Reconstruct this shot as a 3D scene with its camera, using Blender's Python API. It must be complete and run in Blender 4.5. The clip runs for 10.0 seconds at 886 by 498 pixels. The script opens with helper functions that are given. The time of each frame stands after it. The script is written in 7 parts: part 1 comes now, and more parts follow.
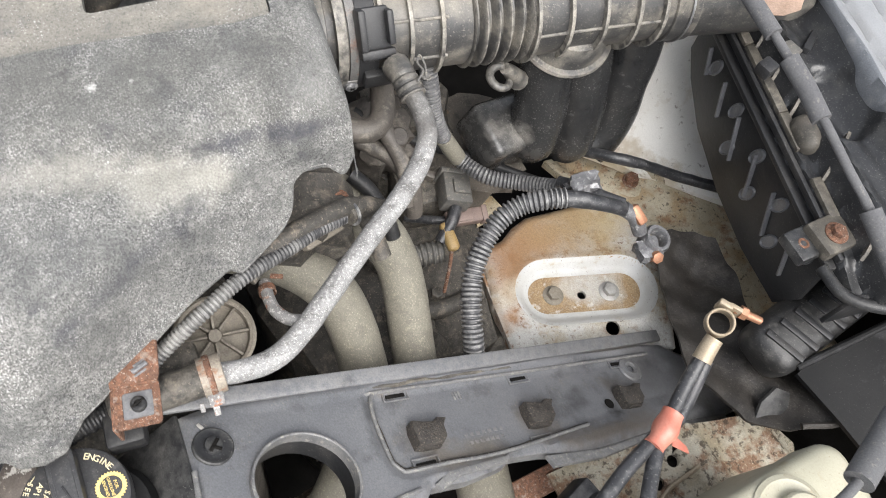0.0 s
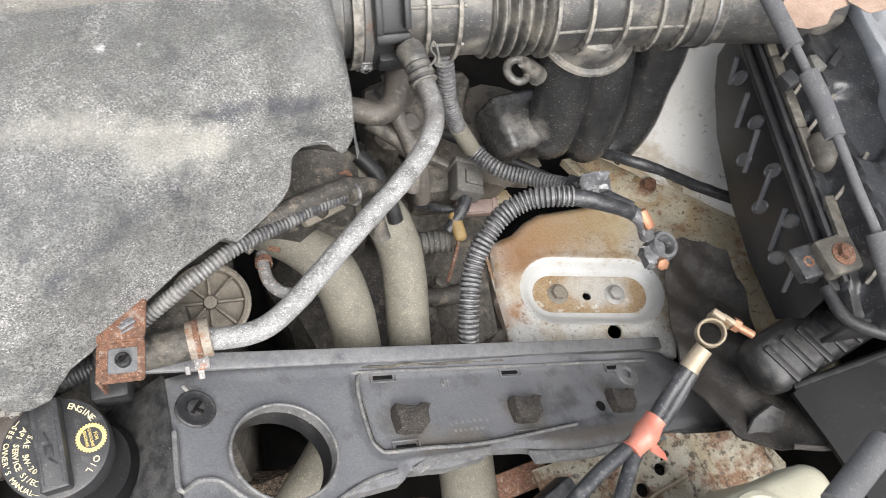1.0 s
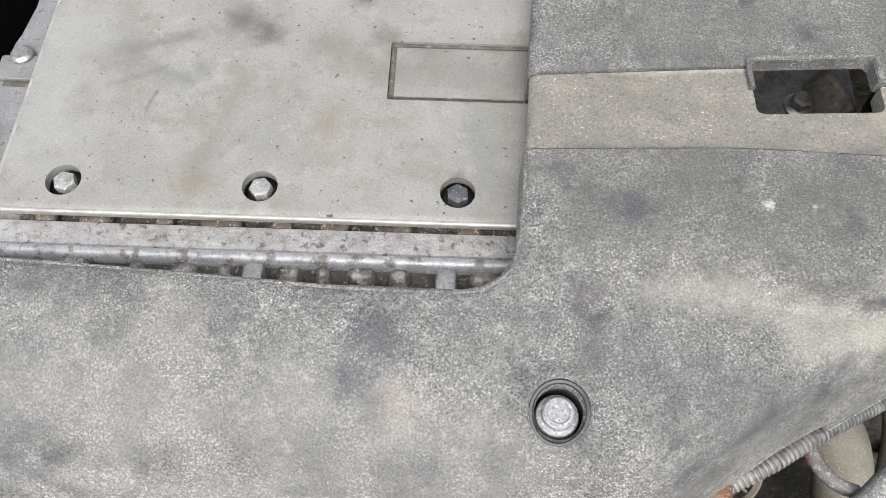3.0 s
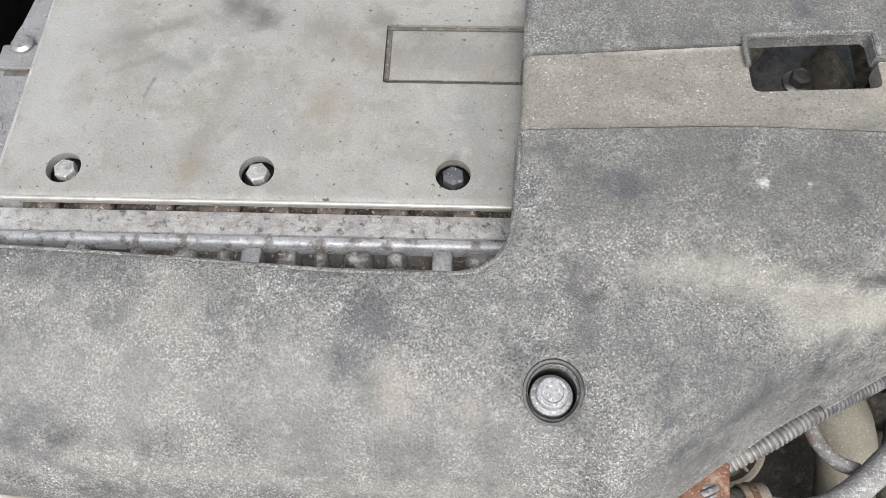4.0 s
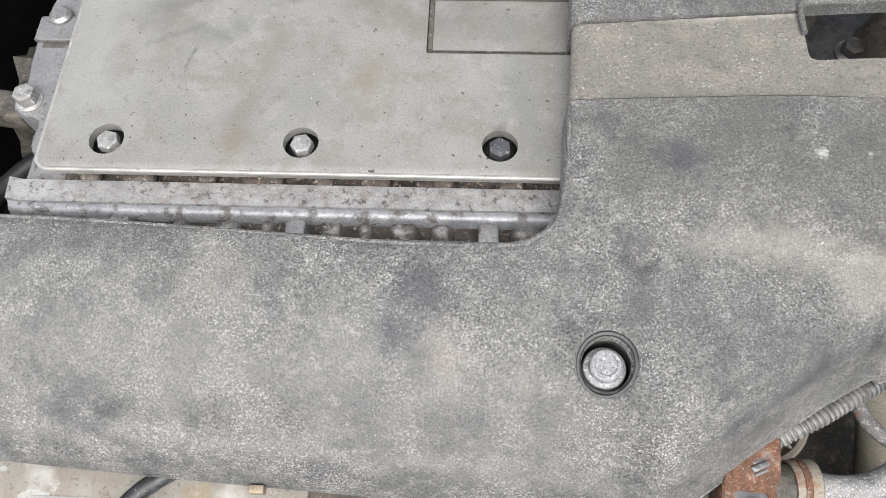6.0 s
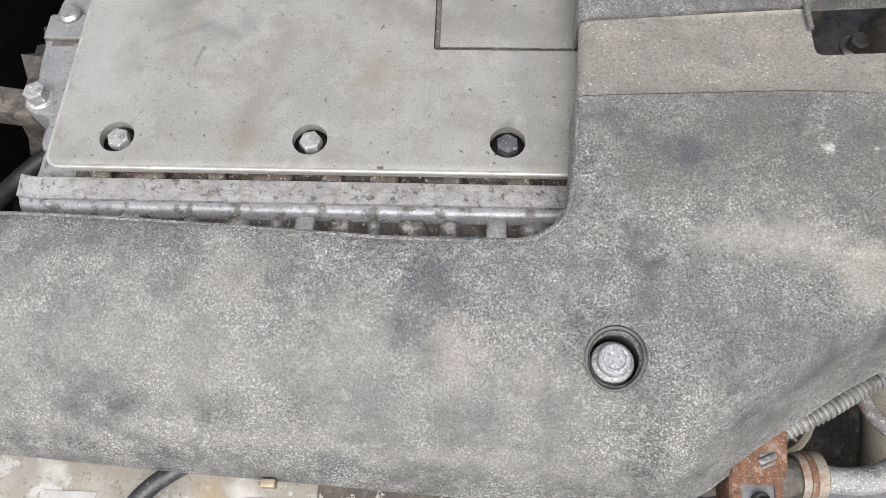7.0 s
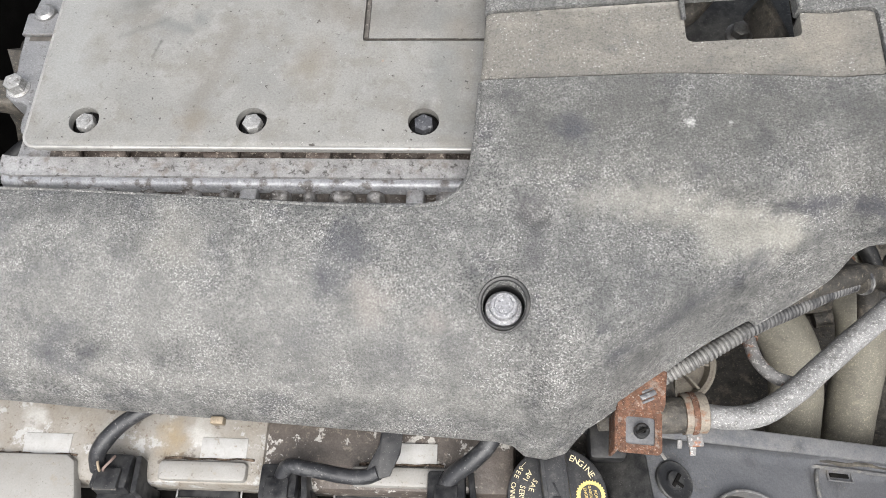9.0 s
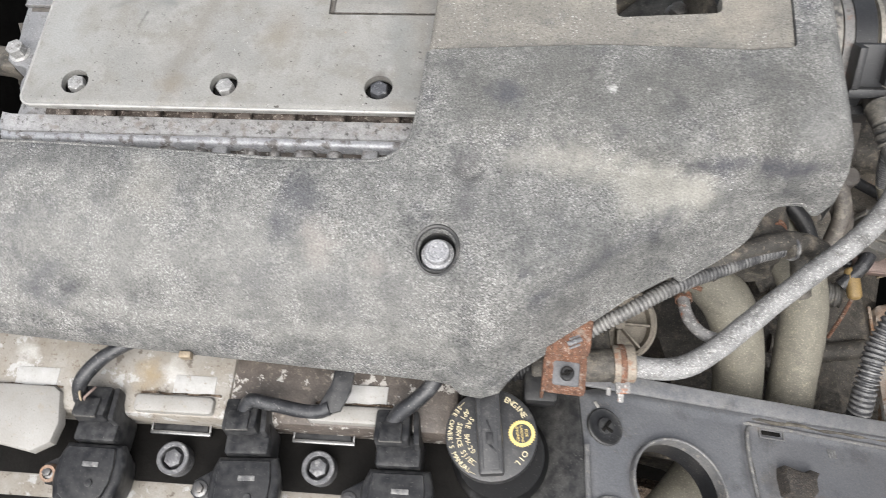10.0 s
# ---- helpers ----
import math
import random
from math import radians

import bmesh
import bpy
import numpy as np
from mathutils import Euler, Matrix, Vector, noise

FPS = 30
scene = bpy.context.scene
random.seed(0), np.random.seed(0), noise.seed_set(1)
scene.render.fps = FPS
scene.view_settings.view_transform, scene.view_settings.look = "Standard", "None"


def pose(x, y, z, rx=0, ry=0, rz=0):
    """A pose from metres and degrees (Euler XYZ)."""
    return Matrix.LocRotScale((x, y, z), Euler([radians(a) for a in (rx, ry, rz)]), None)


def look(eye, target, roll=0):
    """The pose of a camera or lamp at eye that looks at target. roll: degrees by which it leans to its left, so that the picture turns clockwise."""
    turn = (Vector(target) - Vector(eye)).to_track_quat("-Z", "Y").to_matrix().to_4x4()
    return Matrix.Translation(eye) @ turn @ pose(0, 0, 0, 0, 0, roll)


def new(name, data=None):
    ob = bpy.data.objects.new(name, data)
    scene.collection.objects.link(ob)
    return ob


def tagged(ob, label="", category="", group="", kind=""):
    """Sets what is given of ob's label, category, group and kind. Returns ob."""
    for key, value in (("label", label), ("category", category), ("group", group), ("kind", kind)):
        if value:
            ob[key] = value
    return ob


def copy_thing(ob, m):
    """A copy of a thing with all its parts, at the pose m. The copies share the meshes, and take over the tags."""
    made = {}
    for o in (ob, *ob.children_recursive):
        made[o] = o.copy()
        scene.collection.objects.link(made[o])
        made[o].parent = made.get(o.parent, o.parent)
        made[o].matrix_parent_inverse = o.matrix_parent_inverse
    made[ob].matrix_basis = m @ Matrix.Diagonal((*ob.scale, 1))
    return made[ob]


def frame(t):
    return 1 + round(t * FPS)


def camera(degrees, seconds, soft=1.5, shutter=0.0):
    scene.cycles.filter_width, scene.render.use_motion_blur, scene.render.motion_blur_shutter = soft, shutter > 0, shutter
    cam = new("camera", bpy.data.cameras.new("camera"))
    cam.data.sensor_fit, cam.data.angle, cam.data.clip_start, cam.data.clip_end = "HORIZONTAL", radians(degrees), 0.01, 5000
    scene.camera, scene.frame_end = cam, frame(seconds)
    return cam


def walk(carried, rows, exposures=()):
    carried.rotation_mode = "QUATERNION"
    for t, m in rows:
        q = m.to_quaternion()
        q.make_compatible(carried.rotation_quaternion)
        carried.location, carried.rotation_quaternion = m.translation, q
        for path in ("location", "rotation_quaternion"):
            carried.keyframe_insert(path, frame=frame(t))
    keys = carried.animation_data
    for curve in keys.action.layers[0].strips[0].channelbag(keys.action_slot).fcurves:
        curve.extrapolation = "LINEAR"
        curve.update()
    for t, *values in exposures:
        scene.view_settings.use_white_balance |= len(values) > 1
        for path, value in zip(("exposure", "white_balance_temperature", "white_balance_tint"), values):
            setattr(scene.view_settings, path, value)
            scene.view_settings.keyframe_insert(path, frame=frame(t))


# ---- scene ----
cam = camera(60.0, 10.0, soft=0.6, shutter=0.25)

PATH = [
    (0, (0.167, -0.281, 0.336), (0.714, 0.511, -1.418), 17.5),
    (0.5, (0.178, -0.299, 0.337), (0.722, 0.476, -1.425), 19.4),
    (1, (0.187, -0.292, 0.34), (0.65, 0.509, -1.434), 18.2),
    (1.5, (0.156, -0.265, 0.35), (0.456, 0.586, -1.435), 13.3),
    (1.7, (0.127, -0.251, 0.362), (0.347, 0.619, -1.425), 10.0),
    (2, (0.08, -0.236, 0.355), (0.203, 0.643, -1.437), 6.8),
    (2.5, (0.027, -0.204, 0.333), (0.054, 0.71, -1.446), 3.1),
    (3, (-0.002, -0.185, 0.305), (-0.024, 0.723, -1.477), 0.7),
    (4.5, (0.01, -0.191, 0.306), (-0.054, 0.667, -1.5), -2.8),
    (5, (0.002, -0.197, 0.305), (-0.062, 0.653, -1.504), -2.9),
    (5.5, (0.003, -0.193, 0.295), (-0.082, 0.647, -1.518), -3.9),
    (5.7, (-0.006, -0.19, 0.298), (-0.094, 0.647, -1.517), -4.0),
    (7, (-0.012, -0.191, 0.303), (-0.106, 0.629, -1.519), -4.7),
    (7.5, (-0.006, -0.203, 0.308), (-0.108, 0.614, -1.515), -5.5),
    (8, (-0.002, -0.208, 0.31), (-0.098, 0.598, -1.518), -5.4),
    (8.5, (0.003, -0.217, 0.316), (-0.097, 0.582, -1.514), -5.9),
    (9, (0.035, -0.222, 0.342), (-0.083, 0.576, -1.489), -6.9),
    (9.5, (0.037, -0.24, 0.355), (-0.11, 0.56, -1.473), -8.3),
    (10, (0.082, -0.258, 0.363), (-0.105, 0.538, -1.462), -9.8),
]
walk(cam, [(t, look(eye, target, roll)) for t, eye, target, roll in PATH], exposures=((0, 1.17), (1.0, 1.20), (1.55, 1.24), (2.0, 1.04), (2.5, 0.98), (3.2, 0.86), (7.5, 0.79), (9, 0.80), (10, 0.90)))


# ---- light ----
world = bpy.data.worlds.new("sky")
scene.world = world
world.use_nodes = True
wn = world.node_tree
sky = wn.nodes.new("ShaderNodeTexSky")
sky.sky_type, sky.sun_disc = "NISHITA", False
sky.sun_elevation, sky.sun_rotation, sky.dust_density, sky.air_density = radians(56), radians(178), 4.0, 1.0
grey_sky = wn.nodes.new("ShaderNodeHueSaturation")  # an overcast sky is nearly white
grey_sky.inputs["Saturation"].default_value = 0.30
wn.links.new(sky.outputs["Color"], grey_sky.inputs["Color"])
wn.links.new(grey_sky.outputs["Color"], wn.nodes["Background"].inputs["Color"])
wn.nodes["Background"].inputs["Strength"].default_value = 0.15
sun_data = bpy.data.lights.new("sun", "SUN")
sun_data.energy, sun_data.angle, sun_data.color = 1.7, radians(65), (1.0, 0.985, 0.965)
new("sun", sun_data).matrix_world = look((0.20, -1.55, 2.25), (0.15, 0, 0))


# ---- materials ----
def node(nt, kind, **inputs):
    n = nt.nodes.new("ShaderNode" + kind)
    for key, value in inputs.items():
        n.inputs[key.replace("_", " ")].default_value = value
    return n


def rgba(c):
    return (c, c, c, 1) if isinstance(c, (int, float)) else (*c, 1)


def mat(name, base, second=None, size=0.02, rough=0.55, metal=0.0, layers=(), bump=None, spec=0.5, spots=(), wear=None, grain=0.24):
    """base and second mix over blotches of that size (metres). layers: (colour, size, low, high, amount, rough) laid on
    where a noise of that size lies over low..high; a seventh number breaks the layer up into patches of that size.
    bump: (size, height).
    spots: single stains or painted-in light and shade (x, y, z, radius, colour, amount), from the thing's base; three
    more numbers draw the spot out to there."""
    m = bpy.data.materials.new(name)
    m.use_nodes = True
    nt = m.node_tree
    bsdf = nt.nodes["Principled BSDF"]
    coords = nt.nodes.new("ShaderNodeTexCoord")
    info = nt.nodes.new("ShaderNodeObjectInfo")
    shift = nt.nodes.new("ShaderNodeVectorMath")
    shift.operation = "ADD"
    nt.links.new(coords.outputs["Object"], shift.inputs[0])
    nt.links.new(info.outputs["Random"], shift.inputs[1])
    vec = shift.outputs[0]

    def noisy(size, detail=4.0, low=0.3, high=0.7, rough_n=0.55):
        n = node(nt, "TexNoise", Scale=1.0 / size, Detail=detail, Roughness=rough_n)
        nt.links.new(vec, n.inputs["Vector"])
        r = nt.nodes.new("ShaderNodeMapRange")
        r.inputs["From Min"].default_value, r.inputs["From Max"].default_value = low, high
        nt.links.new(n.outputs["Fac"], r.inputs["Value"])
        return r.outputs["Result"]

    def mixed(fac, a, b):
        x = nt.nodes.new("ShaderNodeMix")
        x.data_type = "RGBA"
        nt.links.new(fac, x.inputs["Factor"])
        ia, ib = [s for s in x.inputs if s.type == "RGBA"]
        for sock, value in ((ia, a), (ib, b)):
            if isinstance(value, tuple):
                sock.default_value = value
            else:
                nt.links.new(value, sock)
        return [s for s in x.outputs if s.type == "RGBA"][0]

    def times(sock, k):
        x = nt.nodes.new("ShaderNodeMath")
        x.operation = "MULTIPLY"
        nt.links.new(sock, x.inputs[0])
        x.inputs[1].default_value = k
        return x.outputs[0]

    colour = mixed(noisy(size), rgba(base), rgba(second if second is not None else base))
    rgh = nt.nodes.new("ShaderNodeValue").outputs[0]
    rgh.default_value = rough
    met = nt.nodes.new("ShaderNodeValue").outputs[0]
    met.default_value = metal

    def fmix(fac, a, value):
        x = nt.nodes.new("ShaderNodeMix")
        nt.links.new(fac, x.inputs[0])
        nt.links.new(a, x.inputs[2])
        x.inputs[3].default_value = value
        return x.outputs[0]

    for c, s, low, high, amount, r, *patch in layers:
        f = times(noisy(s, 6.0, low, high, 0.65), amount)
        if patch:
            x = nt.nodes.new("ShaderNodeMath")
            x.operation = "MULTIPLY"
            nt.links.new(f, x.inputs[0])
            nt.links.new(noisy(patch[0], 3.0, 0.38, 0.62), x.inputs[1])
            f = x.outputs[0]
        colour = mixed(f, colour, rgba(c))
        rgh = fmix(f, rgh, r)
        if metal:
            met = fmix(f, met, 0.0)
    def vector(op, a, b):
        x = nt.nodes.new("ShaderNodeVectorMath")
        x.operation = op
        for sock, value in ((x.inputs[0], a), (x.inputs[1], b)):
            if isinstance(value, (tuple, Vector)):
                sock.default_value = value
            else:
                nt.links.new(value, sock)
        return x

    for x0, y0, z0, rad, c, amount, *end in spots:
        away = vector("DISTANCE", coords.outputs["Object"], (x0, y0, z0))
        if end:  # a streak from one place to another
            run = Vector(end) - Vector((x0, y0, z0))
            rel = vector("SUBTRACT", coords.outputs["Object"], (x0, y0, z0)).outputs[0]
            along = nt.nodes.new("ShaderNodeMath")
            along.operation, along.use_clamp = "MULTIPLY", True
            nt.links.new(vector("DOT_PRODUCT", rel, run).outputs["Value"], along.inputs[0])
            along.inputs[1].default_value = 1.0 / run.length_squared
            foot = vector("SCALE", run, (0, 0, 0))
            nt.links.new(along.outputs[0], foot.inputs["Scale"])
            away = vector("DISTANCE", rel, foot.outputs[0])
        frayed = nt.nodes.new("ShaderNodeMath")
        frayed.operation = "MULTIPLY_ADD"
        nt.links.new(noisy(max(0.004, rad * 0.7), 5.0, 0.2, 0.8), frayed.inputs[0])
        frayed.inputs[1].default_value = -rad * 1.1
        nt.links.new(away.outputs["Value"], frayed.inputs[2])
        edge = nt.nodes.new("ShaderNodeMapRange")
        edge.inputs["From Min"].default_value, edge.inputs["From Max"].default_value = rad * 0.45, -rad * 0.45
        nt.links.new(frayed.outputs[0], edge.inputs["Value"])
        colour = mixed(times(edge.outputs["Result"], amount), colour, rgba(c))
    if wear:  # worn or dusted ridges: (colour, amount)
        geo = nt.nodes.new("ShaderNodeNewGeometry")
        ridge = nt.nodes.new("ShaderNodeMapRange")
        ridge.inputs["From Min"].default_value, ridge.inputs["From Max"].default_value = 0.515, 0.60
        nt.links.new(geo.outputs["Pointiness"], ridge.inputs["Value"])
        broken = nt.nodes.new("ShaderNodeMath")
        broken.operation = "MULTIPLY"
        nt.links.new(ridge.outputs["Result"], broken.inputs[0])
        nt.links.new(noisy(0.006, 4.0, 0.35, 0.6), broken.inputs[1])
        colour = mixed(times(broken.outputs[0], wear[1]), colour, rgba(wear[0]))
    fine = node(nt, "HueSaturation")  # fine grain over it all
    nt.links.new(colour, fine.inputs["Color"])
    speck = nt.nodes.new("ShaderNodeMapRange")
    speck.inputs["To Min"].default_value, speck.inputs["To Max"].default_value = 1.0 - grain, 1.0 + grain
    nt.links.new(noisy(0.0011, 3.0, 0.28, 0.72, 0.7), speck.inputs["Value"])
    nt.links.new(speck.outputs["Result"], fine.inputs["Value"])
    colour = fine.outputs["Color"]
    nt.links.new(colour, bsdf.inputs["Base Color"])
    nt.links.new(rgh, bsdf.inputs["Roughness"])
    nt.links.new(met, bsdf.inputs["Metallic"])
    bsdf.inputs["Specular IOR Level"].default_value = spec
    if bump:
        b = node(nt, "Bump", Strength=1.0, Distance=bump[1])
        n = node(nt, "TexNoise", Scale=1.0 / bump[0], Detail=5.0, Roughness=0.6)
        nt.links.new(vec, n.inputs["Vector"])
        nt.links.new(n.outputs["Fac"], b.inputs["Height"])
        nt.links.new(b.outputs["Normal"], bsdf.inputs["Normal"])
    return m


RUST = (0.30, 0.105, 0.035)
VIOLET = (0.050, 0.052, 0.062)
PALE = (0.27, 0.258, 0.228)
COVER_LAYERS = [((0.250, 0.247, 0.232), 0.013, 0.48, 0.62, 0.50, 0.8), ((0.052, 0.054, 0.063), 0.020, 0.54, 0.65, 0.58, 0.5), ((0.36, 0.355, 0.335), 0.0045, 0.525, 0.60, 0.48, 0.85, 0.018),
                ((0.016, 0.016, 0.017), 0.0012, 0.50, 0.58, 0.72, 0.6), ((0.56, 0.55, 0.53), 0.0010, 0.54, 0.59, 0.65, 0.85, 0.022), ((0.72, 0.71, 0.69), 0.0012, 0.605, 0.64, 0.6, 0.85, 0.03)]
BLOCK_SHADED = (0.080, 0.0785, 0.071)
CREST_LIT = (0.31, 0.298, 0.262)
M_COVER = mat("dusty_grey_plastic", (0.118, 0.119, 0.115), (0.170, 0.168, 0.158), 0.022, 0.62, layers=COVER_LAYERS, bump=(0.0010, 0.0011), spots=[
    # Dust tones that also paint in the light: block darker, arm paler.
    (0.065, 0.045, 0.085, 0.046, BLOCK_SHADED, 0.62, 0.225, 0.035, 0.095), (0.060, 0.140, 0.085, 0.040, BLOCK_SHADED, 0.5, 0.225, 0.130, 0.100), (0.075, -0.030, 0.072, 0.030, (0.080, 0.081, 0.080), 0.45, 0.120, -0.040, 0.068),
    (-0.260, -0.028, 0.05, 0.040, (0.235, 0.232, 0.218), 0.45, 0.010, -0.060, 0.055), (-0.26, -0.070, 0.03, 0.016, (0.26, 0.255, 0.235), 0.4, 0.045, -0.086, 0.03),
    (-0.031, -0.018, 0.066, 0.018, VIOLET, 0.75), (-0.040, -0.033, 0.064, 0.013, VIOLET, 0.7), (-0.185, -0.065, 0.040, 0.020, VIOLET, 0.9),
    (0.073, 0.040, 0.087, 0.012, VIOLET, 0.8), (-0.050, -0.060, 0.055, 0.016, VIOLET, 0.35), (-0.010, -0.068, 0.050, 0.018, VIOLET, 0.35), (0.020, -0.058, 0.055, 0.014, (0.09, 0.09, 0.092), 0.4),
    # Crest streaks: pale dust plus the ridge's highlight, put into the colour.
    (-0.020, -0.040, 0.062, 0.016, (0.29, 0.265, 0.240), 0.55), (0.010, -0.050, 0.060, 0.010, (0.27, 0.245, 0.225), 0.45), (0.100, 0.002, 0.083, 0.011, CREST_LIT, 0.6, 0.175, -0.008, 0.074), (0.140, -0.012, 0.075, 0.015, CREST_LIT, 0.55, 0.172, -0.012, 0.072), (0.080, 0.004, 0.08, 0.010, (0.25, 0.24, 0.215), 0.5, 0.12, 0.006, 0.085),
    (0.128, 0.040, 0.094, 0.0036, (0.72, 0.71, 0.68), 0.95), (0.146, 0.039, 0.096, 0.0026, (0.66, 0.65, 0.62), 0.8), (0.155, 0.042, 0.096, 0.0030, (0.05, 0.05, 0.052), 0.6, 0.166, 0.028, 0.096), (0.158, 0.131, 0.097, 0.010, VIOLET, 0.9),
    (-0.120, -0.010, 0.06, 0.022, PALE, 0.4), (-0.150, -0.010, 0.05, 0.014, PALE, 0.5), (-0.200, -0.030, 0.045, 0.014, VIOLET, 0.35),
    # Dark streaks: bare plastic with the shade of fold and slope painted in.
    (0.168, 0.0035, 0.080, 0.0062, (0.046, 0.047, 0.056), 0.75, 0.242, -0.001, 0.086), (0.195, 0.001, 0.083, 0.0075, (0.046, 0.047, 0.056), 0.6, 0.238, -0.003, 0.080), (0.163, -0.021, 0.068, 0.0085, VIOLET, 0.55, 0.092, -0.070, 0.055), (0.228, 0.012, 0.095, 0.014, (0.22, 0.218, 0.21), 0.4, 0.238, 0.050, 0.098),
    # Darker patches on the round dent and its groove.
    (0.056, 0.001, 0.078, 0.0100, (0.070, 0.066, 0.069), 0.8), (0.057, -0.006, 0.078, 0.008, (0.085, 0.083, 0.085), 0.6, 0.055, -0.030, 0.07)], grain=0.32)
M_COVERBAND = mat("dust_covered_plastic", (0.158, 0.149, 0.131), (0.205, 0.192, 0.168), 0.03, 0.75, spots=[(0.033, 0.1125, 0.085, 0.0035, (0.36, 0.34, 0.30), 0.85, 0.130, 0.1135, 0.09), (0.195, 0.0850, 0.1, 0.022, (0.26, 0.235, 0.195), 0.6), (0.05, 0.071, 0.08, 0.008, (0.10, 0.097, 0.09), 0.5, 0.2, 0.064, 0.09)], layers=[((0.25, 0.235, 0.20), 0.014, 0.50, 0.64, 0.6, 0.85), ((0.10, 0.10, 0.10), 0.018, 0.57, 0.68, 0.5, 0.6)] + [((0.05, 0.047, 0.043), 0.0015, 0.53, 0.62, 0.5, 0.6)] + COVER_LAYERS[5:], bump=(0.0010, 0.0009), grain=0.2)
M_PLATE = mat("machined_aluminium_dirty", (0.252, 0.246, 0.229), (0.200, 0.197, 0.186), 0.035, 0.55, 0.10, layers=[
    ((0.160, 0.146, 0.124), 0.022, 0.49, 0.62, 0.5, 0.6), ((0.10, 0.11, 0.10), 0.0030, 0.62, 0.67, 0.5, 0.8, 0.03),
    ((0.60, 0.58, 0.55), 0.0018, 0.66, 0.69, 0.8, 0.8), ((0.04, 0.035, 0.03), 0.0040, 0.64, 0.665, 0.9, 0.8), ((0.07, 0.065, 0.058), 0.0018, 0.62, 0.66, 0.7, 0.8, 0.02), ((0.12, 0.105, 0.085), 0.009, 0.58, 0.68, 0.5, 0.8, 0.05), ((0.275, 0.27, 0.255), 0.010, 0.56, 0.63, 0.4, 0.5)], bump=(0.0015, 0.00008), spots=[
    (-0.025, 0.012, 0.006, 0.015, (0.085, 0.08, 0.075), 0.8), (-0.010, 0.004, 0.006, 0.012, (0.08, 0.075, 0.07), 0.85), (-0.080, -0.006, 0.006, 0.014, (0.22, 0.21, 0.19), 0.55), (-0.050, 0.0, 0.006, 0.005, (0.12, 0.115, 0.105), 0.6, -0.085, -0.012, 0.006), (-0.02, -0.03, 0.006, 0.010, (0.15, 0.135, 0.115), 0.5, -0.035, -0.085, 0.006), (-0.061, -0.037, 0.006, 0.0013, (0.07, 0.068, 0.063), 0.6, -0.064, -0.048, 0.006), (-0.084, -0.009, 0.006, 0.016, (0.135, 0.132, 0.122), 0.7), (-0.047, -0.029, 0.006, 0.006, (0.150, 0.152, 0.148), 0.75, -0.062, -0.024, 0.006), (-0.040, -0.022, 0.006, 0.008, (0.150, 0.152, 0.148), 0.7), (-0.085, -0.034, 0.006, 0.0028, (0.14, 0.138, 0.13), 0.55, -0.060, -0.022, 0.006), (0.020, -0.004, 0.006, 0.014, (0.135, 0.118, 0.098), 0.55, 0.052, -0.020, 0.006), (0.075, -0.018, 0.004, 0.024, (0.135, 0.130, 0.120), 0.6, 0.125, -0.016, 0.004), (0.030, -0.045, 0.006, 0.016, (0.175, 0.152, 0.126), 0.4), (-0.110, -0.060, 0.006, 0.030, (0.268, 0.270, 0.262), 0.6, -0.112, 0.0, 0.006), (0.096, -0.020, 0.006, 0.012, (0.16, 0.165, 0.16), 0.5, 0.105, -0.09, 0.006),
    (0.066, -0.051, 0.007, 0.0014, (0.55, 0.22, 0.05), 1.0), (-0.064, -0.047, 0.006, 0.005, (0.18, 0.17, 0.15), 0.5), (-0.035, -0.094, 0.006, 0.012, (0.17, 0.14, 0.105), 0.5), (0.050, 0.004, 0.006, 0.012, (0.10, 0.09, 0.08), 0.6), (0.036, 0.030, 0.006, 0.010, (0.08, 0.07, 0.06), 0.65), (0.025, -0.055, 0.006, 0.014, (0.15, 0.125, 0.09), 0.5), (0.090, -0.082, 0.006, 0.006, (0.09, 0.08, 0.07), 0.6), (0.105, -0.030, 0.006, 0.018, (0.15, 0.13, 0.105), 0.45)], grain=0.18)
M_CAST = mat("cast_aluminium", (0.38, 0.375, 0.372), (0.25, 0.246, 0.244), 0.008, 0.42, 0.35, layers=[
    ((0.15, 0.12, 0.095), 0.010, 0.54, 0.64, 0.55, 0.8), ((0.035, 0.03, 0.026), 0.004, 0.57, 0.64, 0.75, 0.7)], bump=(0.003, 0.0007))
M_FLANGE = mat("grey_cast_flange", (0.175, 0.175, 0.178), (0.24, 0.24, 0.243), 0.012, 0.45, 0.25, layers=[((0.05, 0.047, 0.043), 0.006, 0.57, 0.65, 0.7, 0.7), ((0.42, 0.42, 0.42), 0.0016, 0.60, 0.66, 0.5, 0.6)], bump=(0.002, 0.0003))
M_STEEL = mat("zinc_steel", (0.36, 0.36, 0.355), (0.24, 0.24, 0.235), 0.004, 0.38, 0.8, layers=[((0.16, 0.13, 0.10), 0.005, 0.55, 0.75, 0.6, 0.7)])
M_GALV = mat("frosted_bolt_steel", (0.34, 0.34, 0.35), (0.20, 0.20, 0.21), 0.0016, 0.55, 0.2, layers=[((0.62, 0.62, 0.62), 0.0016, 0.54, 0.61, 0.65, 0.7), ((0.09, 0.09, 0.10), 0.0019, 0.56, 0.62, 0.75, 0.7)], bump=(0.0012, 0.0004))
M_BOLTHEAD = mat("bright_worn_bolt_steel", (0.36, 0.357, 0.345), (0.26, 0.255, 0.248), 0.004, 0.4, 0.35, layers=[((0.10, 0.09, 0.08), 0.0030, 0.57, 0.64, 0.75, 0.6), ((0.72, 0.71, 0.69), 0.0022, 0.58, 0.66, 0.5, 0.6)])
